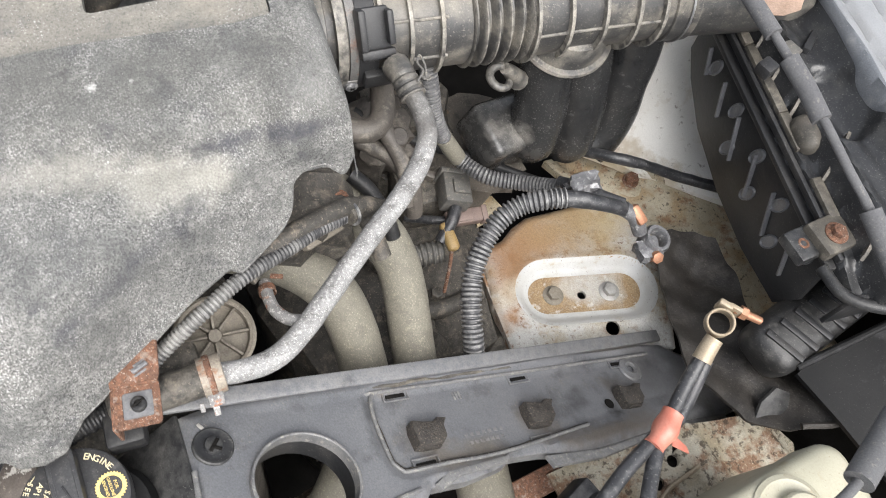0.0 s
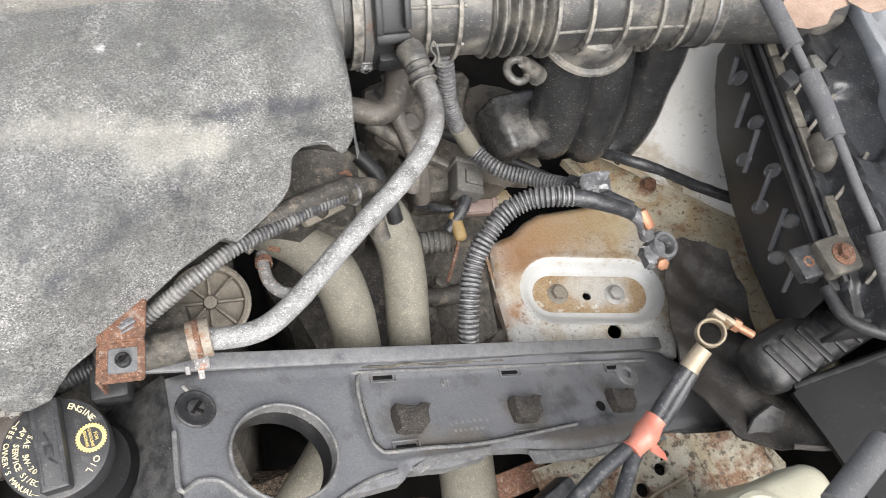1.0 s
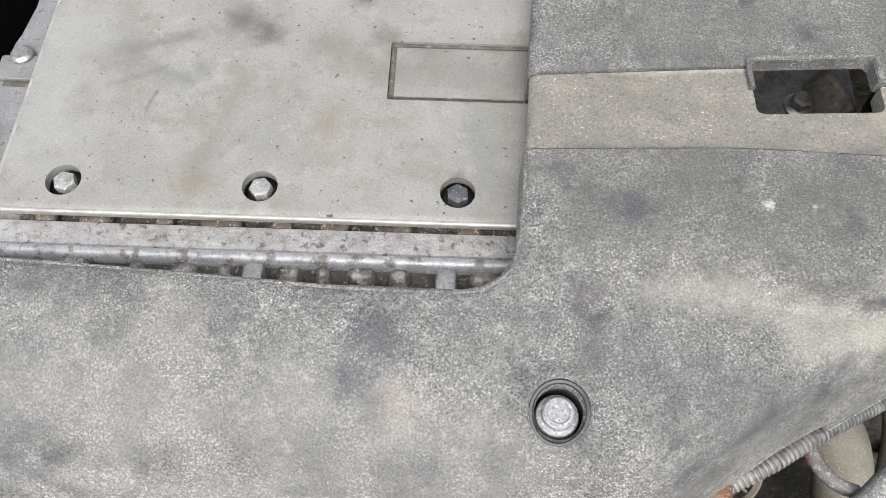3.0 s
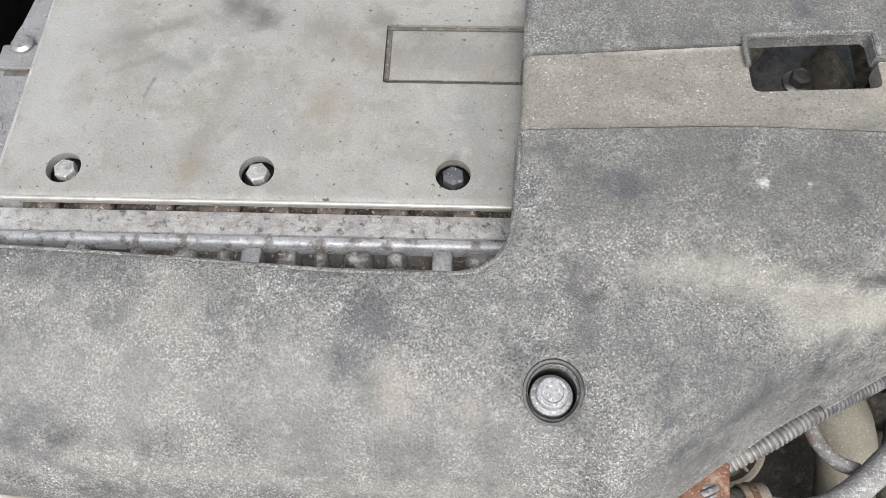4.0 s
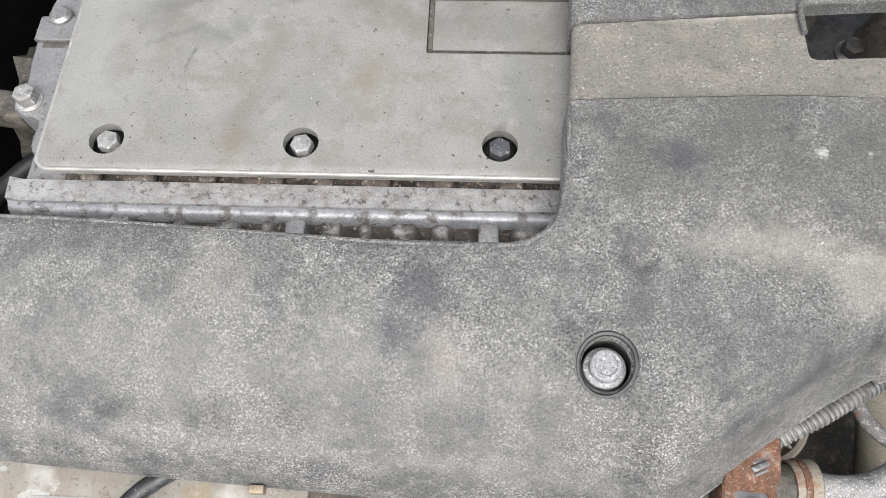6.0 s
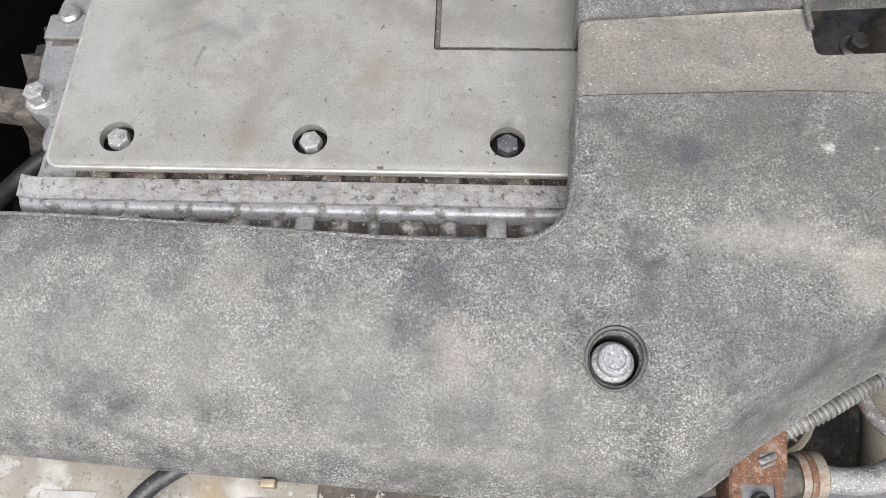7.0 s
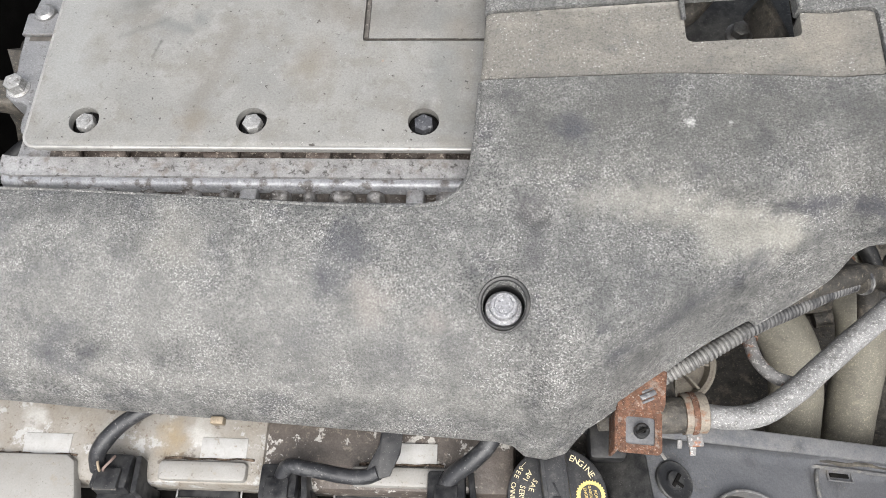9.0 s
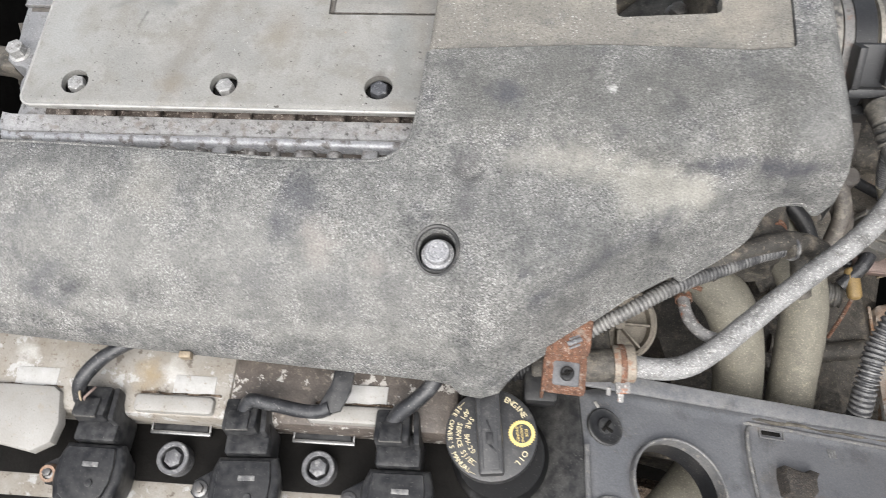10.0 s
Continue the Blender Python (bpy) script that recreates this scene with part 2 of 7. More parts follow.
M_DULLHEAD = mat("dull_blue_bolt_steel", (0.045, 0.046, 0.052), (0.11, 0.112, 0.12), 0.004, 0.4, 0.35, layers=[((0.4, 0.4, 0.4), 0.0030, 0.58, 0.66, 0.6, 0.6)])
M_DARKSTEEL = mat("dark_steel", (0.20, 0.20, 0.20), (0.12, 0.11, 0.10), 0.005, 0.4, 0.8)
M_BLACK = mat("black_plastic", (0.017, 0.0175, 0.019), (0.027, 0.027, 0.028), 0.03, 0.40, layers=[
    ((0.10, 0.095, 0.088), 0.02, 0.52, 0.70, 0.40, 0.75), ((0.26, 0.25, 0.23), 0.0014, 0.60, 0.66, 0.5, 0.8, 0.03)], bump=(0.004, 0.0003), wear=((0.13, 0.128, 0.12), 0.5), spec=0.3)
M_PANEL = mat("grey_black_plastic_panel", (0.104, 0.107, 0.115), (0.140, 0.141, 0.146), 0.05, 0.33, layers=[
    ((0.030, 0.030, 0.032), 0.030, 0.54, 0.66, 0.5, 0.3), ((0.15, 0.138, 0.118), 0.014, 0.58, 0.68, 0.4, 0.75, 0.06), ((0.27, 0.24, 0.19), 0.0013, 0.60, 0.65, 0.45, 0.85, 0.03)], bump=(0.005, 0.0003), wear=((0.22, 0.215, 0.205), 0.6), spots=[
    (-0.034, -0.006, 0.143, 0.020, (0.105, 0.088, 0.068), 0.7), (0.059, -0.010, 0.104, 0.024, (0.10, 0.083, 0.063), 0.8), (0.012, -0.022, 0.123, 0.014, (0.11, 0.094, 0.074), 0.7, -0.030, -0.022, 0.14), (0.150, -0.006, 0.063, 0.026, (0.085, 0.072, 0.057), 0.75), (0.105, 0.002, 0.083, 0.016, (0.014, 0.013, 0.013), 0.85), (0.130, -0.012, 0.07, 0.010, (0.014, 0.013, 0.013), 0.8),
    (0.190, 0.020, 0.045, 0.030, (0.034, 0.032, 0.030), 0.7), (-0.055, 0.030, 0.145, 0.006, (0.12, 0.10, 0.078), 0.7, 0.060, 0.033, 0.11), (0.07, -0.030, 0.10, 0.012, (0.09, 0.075, 0.06), 0.7, 0.16, -0.032, 0.06), (0.10, 0.026, 0.09, 0.008, (0.016, 0.016, 0.016), 0.7, 0.20, 0.028, 0.05)])
M_RUBBER = mat("black_rubber", (0.013, 0.013, 0.014), (0.024, 0.024, 0.024), 0.02, 0.45, layers=[
    ((0.09, 0.083, 0.075), 0.02, 0.52, 0.70, 0.40, 0.75), ((0.20, 0.18, 0.16), 0.0016, 0.60, 0.67, 0.5, 0.85, 0.03)], bump=(0.006, 0.0004), spec=0.3)
M_LOOM = mat("grey_black_corrugated_plastic", (0.042, 0.042, 0.045), (0.080, 0.080, 0.083), 0.02, 0.45, layers=[((0.24, 0.235, 0.22), 0.0035, 0.54, 0.64, 0.5, 0.75)], wear=((0.36, 0.355, 0.34), 0.7))
M_INTAKE = mat("dusty_intake_rubber", (0.030, 0.030, 0.031), (0.070, 0.067, 0.062), 0.03, 0.42, layers=[
    ((0.19, 0.172, 0.142), 0.030, 0.51, 0.63, 0.60, 0.85), ((0.018, 0.018, 0.019), 0.012, 0.56, 0.66, 0.5, 0.4), ((0.28, 0.255, 0.215), 0.0022, 0.57, 0.66, 0.5, 0.85, 0.04)], bump=(0.006, 0.0003), wear=((0.36, 0.335, 0.29), 0.6), spots=[(-0.115, 0.0, 0.085, 0.030, (0.21, 0.19, 0.155), 0.75, -0.070, 0.0, 0.085), (-0.125, -0.03, 0.05, 0.025, (0.15, 0.135, 0.115), 0.5), (0.02, 0.0, 0.085, 0.02, (0.16, 0.145, 0.12), 0.5, 0.07, 0.0, 0.085)])
M_GREYHOSE = mat("grey_weathered_hose", (0.165, 0.164, 0.162), (0.245, 0.243, 0.24), 0.012, 0.6, spots=[(0.083, 0.105, 0.05, 0.020, (0.075, 0.069, 0.063), 0.8, 0.087, 0.060, 0.044), (0.088, 0.085, 0.048, 0.008, (0.035, 0.033, 0.031), 0.7, 0.090, 0.065, 0.044), (0.060, 0.025, 0.03, 0.010, (0.09, 0.085, 0.08), 0.6, 0.075, 0.04, 0.036)], layers=[
    ((0.45, 0.44, 0.42), 0.0026, 0.54, 0.64, 0.55, 0.85), ((0.06, 0.058, 0.056), 0.010, 0.54, 0.64, 0.65, 0.6), ((0.08, 0.072, 0.064), 0.0022, 0.56, 0.63, 0.6, 0.6), ((0.66, 0.65, 0.62), 0.0010, 0.58, 0.62, 0.6, 0.85)], bump=(0.002, 0.0006))
M_TAN = mat("dusty_olive_rubber", (0.172, 0.160, 0.128), (0.128, 0.119, 0.096), 0.03, 0.75, layers=[
    ((0.30, 0.28, 0.20), 0.004, 0.58, 0.66, 0.5, 0.9, 0.03), ((0.085, 0.077, 0.062), 0.022, 0.52, 0.66, 0.65, 0.7), ((0.34, 0.31, 0.22), 0.0011, 0.60, 0.65, 0.5, 0.9)], bump=(0.004, 0.0003))
M_RUST = mat("rusty_steel", (0.180, 0.083, 0.048), (0.098, 0.052, 0.034), 0.0045, 0.8, layers=[
    ((0.27, 0.24, 0.205), 0.006, 0.56, 0.64, 0.55, 0.6), ((0.055, 0.026, 0.015), 0.0022, 0.53, 0.60, 0.8, 0.9), ((0.34, 0.18, 0.10), 0.0012, 0.57, 0.63, 0.5, 0.9), ((0.42, 0.36, 0.30), 0.0011, 0.61, 0.65, 0.7, 0.9)], bump=(0.0014, 0.0007))
M_TRAY = mat("white_paint_with_rust", (0.45, 0.447, 0.425), (0.40, 0.388, 0.355), 0.04, 0.5, layers=[
    ((0.33, 0.255, 0.145), 0.040, 0.47, 0.60, 0.65, 0.75), ((0.20, 0.205, 0.215), 0.010, 0.55, 0.63, 0.5, 0.7, 0.05), ((0.20, 0.10, 0.045), 0.020, 0.55, 0.65, 0.75, 0.85),
    ((0.05, 0.04, 0.033), 0.0030, 0.58, 0.64, 0.8, 0.85, 0.03), ((0.13, 0.05, 0.02), 0.006, 0.58, 0.65, 0.7, 0.9)], bump=(0.004, 0.0005), spots=[
    (-0.055, 0.035, 0.03, 0.060, (0.22, 0.115, 0.055), 0.9), (-0.015, 0.050, 0.03, 0.060, (0.26, 0.155, 0.075), 0.85), (0.030, 0.055, 0.03, 0.060, (0.30, 0.21, 0.11), 0.85), (0.055, 0.05, 0.03, 0.03, (0.40, 0.33, 0.2), 0.7), (-0.078, -0.02, 0.03, 0.022, (0.28, 0.15, 0.07), 0.7), (0.078, 0.010, 0.03, 0.02, (0.30, 0.17, 0.08), 0.6),
    (-0.066, 0.0, 0.03, 0.02, (0.45, 0.40, 0.30), 0.6), (-0.02, -0.075, 0.03, 0.035, (0.55, 0.55, 0.52), 0.75), (0.05, -0.07, 0.03, 0.03, (0.52, 0.52, 0.50), 0.75)])
M_POCKET = mat("white_paint_clean", (0.49, 0.495, 0.49), (0.43, 0.425, 0.40), 0.02, 0.42, layers=[((0.34, 0.25, 0.13), 0.02, 0.58, 0.70, 0.6, 0.7), ((0.10, 0.07, 0.05), 0.002, 0.62, 0.67, 0.6, 0.8)], grain=0.08)
M_GRIT = mat("rust_grit", (0.33, 0.24, 0.14), (0.22, 0.14, 0.07), 0.006, 0.9, layers=[
    ((0.62, 0.60, 0.55), 0.012, 0.56, 0.66, 0.85, 0.6), ((0.50, 0.40, 0.28), 0.0012, 0.5, 0.7, 0.6, 0.9)], bump=(0.0012, 0.0008), spots=[(0.003, -0.009, 0.026, 0.026, (0.46, 0.45, 0.42), 0.9), (0.026, -0.012, 0.026, 0.026, (0.45, 0.44, 0.41), 0.85), (-0.012, -0.004, 0.026, 0.016, (0.42, 0.39, 0.34), 0.7)])
M_BODYWHITE = mat("dirty_white_body_paint", (0.80, 0.79, 0.755), (0.72, 0.70, 0.65), 0.06, 0.5, layers=[
    ((0.40, 0.31, 0.18), 0.05, 0.54, 0.66, 0.6, 0.75), ((0.50, 0.45, 0.36), 0.012, 0.56, 0.64, 0.5, 0.7, 0.05), ((0.14, 0.095, 0.06), 0.010, 0.61, 0.68, 0.6, 0.85)], grain=0.08, spots=[(-0.125, 0.082, 0.222, 0.020, (0.46, 0.36, 0.20), 0.6, -0.040, 0.000, 0.220), (-0.095, 0.065, 0.240, 0.0016, (0.30, 0.25, 0.18), 0.6, -0.065, 0.040, 0.238)])
M_BODYRUST = mat("tan_rusted_body_paint", (0.30, 0.25, 0.165), (0.44, 0.40, 0.31), 0.05, 0.6, layers=[
    ((0.27, 0.18, 0.085), 0.035, 0.50, 0.62, 0.7, 0.8), ((0.20, 0.095, 0.045), 0.02, 0.54, 0.64, 0.75, 0.85), ((0.05, 0.037, 0.03), 0.0035, 0.57, 0.64, 0.75, 0.9)], bump=(0.004, 0.0004))
M_VALVE = mat("flaking_cream_paint", (0.30, 0.283, 0.255), (0.225, 0.20, 0.165), 0.016, 0.55, layers=[
    ((0.42, 0.415, 0.405), 0.014, 0.55, 0.60, 0.85, 0.5), ((0.10, 0.08, 0.065), 0.012, 0.60, 0.64, 0.75, 0.7),
    ((0.12, 0.085, 0.055), 0.0025, 0.58, 0.66, 0.6, 0.85)], bump=(0.006, 0.0005), grain=0.1, spots=[(-0.066, 0.030, 0.06, 0.013, (0.27, 0.205, 0.12), 0.75), (-0.185, 0.020, 0.06, 0.02, (0.29, 0.255, 0.20), 0.5), (-0.150, 0.040, 0.06, 0.010, (0.50, 0.49, 0.47), 0.7), (-0.048, 0.030, 0.06, 0.012, (0.50, 0.49, 0.47), 0.7)])
M_VALVEDARK = mat("burnt_dark_paint", (0.065, 0.055, 0.048), (0.12, 0.10, 0.085), 0.012, 0.55, layers=[
    ((0.48, 0.46, 0.43), 0.010, 0.57, 0.60, 0.9, 0.5), ((0.28, 0.24, 0.20), 0.003, 0.57, 0.65, 0.55, 0.7)], bump=(0.005, 0.0006))
M_WHITEPAD = mat("chalky_white_paint", (0.30, 0.291, 0.275), (0.25, 0.238, 0.216), 0.02, 0.5, layers=[((0.26, 0.22, 0.17), 0.006, 0.57, 0.68, 0.5, 0.75), ((0.12, 0.10, 0.08), 0.0016, 0.61, 0.66, 0.6, 0.8)], grain=0.08)
M_LABEL = mat("bright_white_patch", (0.46, 0.455, 0.445), (0.38, 0.37, 0.35), 0.008, 0.5, layers=[((0.26, 0.22, 0.17), 0.004, 0.59, 0.66, 0.6, 0.75)], grain=0.08)
M_COIL = mat("matt_black_coil_plastic", (0.0085, 0.0088, 0.0105), (0.014, 0.0145, 0.0165), 0.01, 0.40, spec=0.3, layers=[((0.06, 0.059, 0.058), 0.012, 0.57, 0.70, 0.20, 0.7), ((0.20, 0.19, 0.17), 0.0012, 0.62, 0.67, 0.4, 0.8)], wear=((0.13, 0.128, 0.125), 0.4), grain=0.12)
M_CAP = mat("black_oil_cap_plastic", (0.026, 0.026, 0.028), (0.040, 0.040, 0.041), 0.012, 0.42, layers=[((0.12, 0.115, 0.105), 0.006, 0.55, 0.70, 0.40, 0.75), ((0.2, 0.19, 0.17), 0.0012, 0.6, 0.66, 0.4, 0.8)])
M_YELLOW = mat("yellow_print", (0.72, 0.56, 0.20), (0.66, 0.50, 0.17), 0.004, 0.6)
M_CREAMPRINT = mat("cream_print", (0.70, 0.62, 0.40), (0.62, 0.55, 0.36), 0.004, 0.6)
M_SUPPORT = mat("dirty_rusted_white_steel", (0.40, 0.375, 0.31), (0.27, 0.225, 0.15), 0.022, 0.6, layers=[
    ((0.17, 0.085, 0.045), 0.026, 0.49, 0.58, 0.85, 0.85), ((0.05, 0.037, 0.026), 0.006, 0.53, 0.60, 0.8, 0.9), ((0.50, 0.44, 0.32), 0.0016, 0.57, 0.64, 0.6, 0.9)], bump=(0.004, 0.0007))
M_MUD = mat("dried_mud", (0.050, 0.043, 0.036), (0.024, 0.021, 0.019), 0.006, 0.7, layers=[
    ((0.24, 0.20, 0.15), 0.0012, 0.58, 0.63, 0.6, 0.9), ((0.02, 0.017, 0.014), 0.003, 0.56, 0.64, 0.7, 0.8)], bump=(0.0018, 0.0012))
M_DISC = mat("dusty_tan_plastic", (0.21, 0.185, 0.148), (0.15, 0.133, 0.108), 0.012, 0.7, layers=[((0.10, 0.085, 0.07), 0.006, 0.56, 0.66, 0.6, 0.8), ((0.4, 0.37, 0.3), 0.0014, 0.6, 0.66, 0.5, 0.9)])
M_PIPE = mat("speckled_grey_pipe", (0.24, 0.235, 0.23), (0.17, 0.165, 0.16), 0.006, 0.6, 0.2, layers=[((0.5, 0.48, 0.45), 0.0022, 0.55, 0.62, 0.7, 0.8), (RUST, 0.010, 0.54, 0.62, 0.8, 0.85)])
M_JET = mat("jet_black_plastic", (0.016, 0.0165, 0.018), (0.028, 0.028, 0.029), 0.04, 0.42, spec=0.35, layers=[
    ((0.060, 0.056, 0.052), 0.03, 0.54, 0.68, 0.45, 0.7), ((0.22, 0.21, 0.19), 0.0012, 0.61, 0.66, 0.5, 0.8, 0.03)], bump=(0.008, 0.0003))
M_FLAP = mat("dusty_black_rubber_sheet", (0.020, 0.0185, 0.0175), (0.046, 0.041, 0.036), 0.03, 0.55, spec=0.35, layers=[
    ((0.10, 0.09, 0.08), 0.018, 0.54, 0.66, 0.45, 0.8), ((0.18, 0.165, 0.145), 0.0014, 0.60, 0.66, 0.5, 0.85)], bump=(0.010, 0.0012))
M_NOSE = mat("grey_dusted_black_duct", (0.012, 0.012, 0.0128), (0.026, 0.0255, 0.025), 0.02, 0.4, layers=[((0.085, 0.082, 0.076), 0.012, 0.53, 0.66, 0.5, 0.8), ((0.2, 0.19, 0.17), 0.0013, 0.6, 0.66, 0.5, 0.85)], bump=(0.006, 0.0004))
M_SHOULDER = mat("dusty_brown_black_plastic", (0.030, 0.028, 0.025), (0.075, 0.066, 0.053), 0.02, 0.6, layers=[((0.18, 0.16, 0.125), 0.012, 0.55, 0.65, 0.5, 0.8), ((0.2, 0.18, 0.15), 0.0013, 0.6, 0.66, 0.5, 0.85)], wear=((0.22, 0.20, 0.17), 0.3))
M_TROUGH = mat("oily_brown_casting", (0.060, 0.046, 0.037), (0.13, 0.12, 0.11), 0.008, 0.5, 0.4, layers=[((0.02, 0.016, 0.013), 0.008, 0.52, 0.60, 0.8, 0.5), ((0.4, 0.38, 0.35), 0.003, 0.58, 0.64, 0.6, 0.5)], bump=(0.004, 0.001))
M_GAP = mat("gritty_brown_casting", (0.070, 0.050, 0.040), (0.13, 0.112, 0.098), 0.010, 0.75, 0.1, layers=[((0.030, 0.022, 0.018), 0.009, 0.52, 0.60, 0.8, 0.7), ((0.45, 0.40, 0.34), 0.0016, 0.57, 0.62, 0.7, 0.9)], bump=(0.003, 0.001))
M_OILYRIB = mat("oily_cast_aluminium", (0.34, 0.33, 0.32), (0.11, 0.098, 0.085), 0.006, 0.40, 0.45, layers=[((0.04, 0.032, 0.026), 0.007, 0.48, 0.58, 0.85, 0.45), ((0.55, 0.53, 0.50), 0.0022, 0.60, 0.66, 0.6, 0.7)], bump=(0.004, 0.0010))
M_COPPER = mat("copper", (0.34, 0.165, 0.095), (0.27, 0.14, 0.085), 0.004, 0.45, 0.5, layers=[((0.40, 0.30, 0.22), 0.003, 0.6, 0.75, 0.5, 0.8)])
M_OLDCOPPER = mat("dusty_old_copper", (0.25, 0.165, 0.115), (0.19, 0.135, 0.10), 0.005, 0.6, 0.3, layers=[((0.42, 0.20, 0.10), 0.004, 0.58, 0.66, 0.6, 0.6), ((0.34, 0.30, 0.25), 0.003, 0.58, 0.66, 0.6, 0.8)])
M_BRASS = mat("dull_brass", (0.27, 0.215, 0.15), (0.34, 0.285, 0.21), 0.006, 0.5, 0.35, layers=[((0.35, 0.26, 0.16), 0.004, 0.55, 0.75, 0.6, 0.8)])
M_LEAD = mat("grey_lead", (0.20, 0.20, 0.205), (0.12, 0.12, 0.125), 0.006, 0.45, 0.5, layers=[((0.55, 0.54, 0.52), 0.004, 0.55, 0.7, 0.6, 0.8)], bump=(0.003, 0.0006))
M_REDTAPE = mat("red_tape", (0.36, 0.105, 0.070), (0.44, 0.19, 0.14), 0.012, 0.42, bump=(0.008, 0.0006), grain=0.1)
M_CREAM = mat("aged_white_plastic", (0.38, 0.365, 0.285), (0.33, 0.312, 0.235), 0.03, 0.42, layers=[((0.28, 0.22, 0.12), 0.012, 0.56, 0.70, 0.4, 0.7), ((0.16, 0.12, 0.07), 0.0016, 0.62, 0.67, 0.5, 0.7)], grain=0.08)
M_GUNK = mat("grimy_cast_metal", (0.060, 0.055, 0.049), (0.028, 0.026, 0.023), 0.016, 0.65, 0.2, layers=[
    ((0.19, 0.16, 0.125), 0.010, 0.53, 0.66, 0.6, 0.9), ((0.014, 0.013, 0.012), 0.012, 0.55, 0.66, 0.75, 0.55), ((0.28, 0.24, 0.18), 0.0016, 0.58, 0.65, 0.5, 0.9)], bump=(0.005, 0.0012), wear=((0.20, 0.18, 0.15), 0.5))
M_WORN = mat("worn_grey_plastic_edge", (0.10, 0.10, 0.103), (0.17, 0.168, 0.163), 0.010, 0.55, layers=[((0.32, 0.30, 0.26), 0.003, 0.54, 0.64, 0.6, 0.8), ((0.04, 0.04, 0.042), 0.006, 0.56, 0.66, 0.6, 0.5)])
M_RIBHOSE = mat("pale_dusted_corrugated_hose", (0.030, 0.030, 0.032), (0.085, 0.083, 0.081), 0.014, 0.42, layers=[((0.34, 0.33, 0.31), 0.012, 0.55, 0.66, 0.4, 0.8), ((0.02, 0.02, 0.021), 0.006, 0.55, 0.62, 0.8, 0.4)], wear=((0.50, 0.49, 0.47), 0.6), spots=[(-0.050, -0.028, 0.03, 0.011, (0.25, 0.24, 0.22), 0.35, -0.016, -0.008, 0.033), (0.012, 0.006, 0.028, 0.016, (0.022, 0.022, 0.024), 0.85, 0.062, 0.033, 0.012)])
M_LEGS = mat("dusty_black_resonator", (0.016, 0.0165, 0.0175), (0.030, 0.030, 0.030), 0.03, 0.24, spots=[(-0.052, -0.010, 0.075, 0.016, (0.18, 0.17, 0.155), 0.8), (-0.070, 0.0, 0.078, 0.012, (0.16, 0.15, 0.138), 0.7)], layers=[((0.10, 0.096, 0.090), 0.035, 0.50, 0.78, 0.45, 0.5), ((0.26, 0.25, 0.23), 0.0014, 0.61, 0.66, 0.5, 0.8, 0.03)], bump=(0.006, 0.0003), wear=((0.14, 0.135, 0.125), 0.4))
M_DIRT = mat("brown_grit_and_leaf_litter", (0.085, 0.058, 0.040), (0.20, 0.15, 0.11), 0.005, 0.9, layers=[((0.03, 0.022, 0.017), 0.004, 0.50, 0.58, 0.85, 0.9), ((0.40, 0.33, 0.25), 0.0022, 0.58, 0.64, 0.7, 0.9)], bump=(0.0035, 0.004))
M_LID = mat("glossy_black_lid", (0.013, 0.0137, 0.0152), (0.025, 0.0257, 0.0275), 0.04, 0.30, layers=[((0.085, 0.083, 0.078), 0.025, 0.54, 0.70, 0.35, 0.7), ((0.24, 0.23, 0.21), 0.0012, 0.60, 0.66, 0.5, 0.8)], bump=(0.004, 0.0003), wear=((0.13, 0.128, 0.122), 0.35))
# Sky reflection on the black lid's slope, painted as a lighter colour.
M_LID_SHEEN = mat("painted_sky_sheen", (0.080, 0.087, 0.098), (0.115, 0.121, 0.131), 0.03, 0.30, layers=[((0.19, 0.19, 0.19), 0.015, 0.55, 0.68, 0.4, 0.7), ((0.25, 0.24, 0.22), 0.0012, 0.61, 0.66, 0.5, 0.8)])
M_DUSTCAST = mat("dust_brown_casting", (0.080, 0.071, 0.061), (0.125, 0.108, 0.088), 0.02, 0.75, 0.1, layers=[((0.030, 0.027, 0.024), 0.014, 0.55, 0.64, 0.7, 0.7), ((0.22, 0.14, 0.085), 0.016, 0.60, 0.68, 0.6, 0.85), ((0.30, 0.27, 0.22), 0.0015, 0.59, 0.65, 0.5, 0.9)], bump=(0.006, 0.0012))
M_PALEEDGE = mat("pale_worn_plastic_edge", (0.20, 0.196, 0.188), (0.10, 0.098, 0.094), 0.006, 0.7, layers=[((0.45, 0.44, 0.42), 0.002, 0.56, 0.62, 0.6, 0.8)])
# Black deepened so the colour holds the shade these parts sit in.
M_SIDE = mat("black_darkened_for_shade", (0.0060, 0.0062, 0.0068), (0.011, 0.011, 0.0113), 0.04, 0.5, spec=0.2, layers=[((0.055, 0.055, 0.058), 0.035, 0.57, 0.68, 0.5, 0.8), ((0.12, 0.115, 0.105), 0.0012, 0.63, 0.68, 0.4, 0.8)])
M_BROWNPIPE = mat("grimy_brown_pipe", (0.105, 0.092, 0.079), (0.060, 0.053, 0.047), 0.014, 0.55, layers=[((0.26, 0.235, 0.195), 0.010, 0.54, 0.66, 0.5, 0.8), ((0.035, 0.03, 0.026), 0.008, 0.56, 0.66, 0.6, 0.6)], bump=(0.003, 0.0003))
M_ROLLED = mat("smooth_blue_white_casting", (0.40, 0.405, 0.42), (0.25, 0.252, 0.265), 0.012, 0.36, 0.25, layers=[((0.085, 0.072, 0.06), 0.008, 0.50, 0.60, 0.8, 0.6), ((0.55, 0.55, 0.55), 0.003, 0.58, 0.64, 0.5, 0.4)], bump=(0.004, 0.0005))
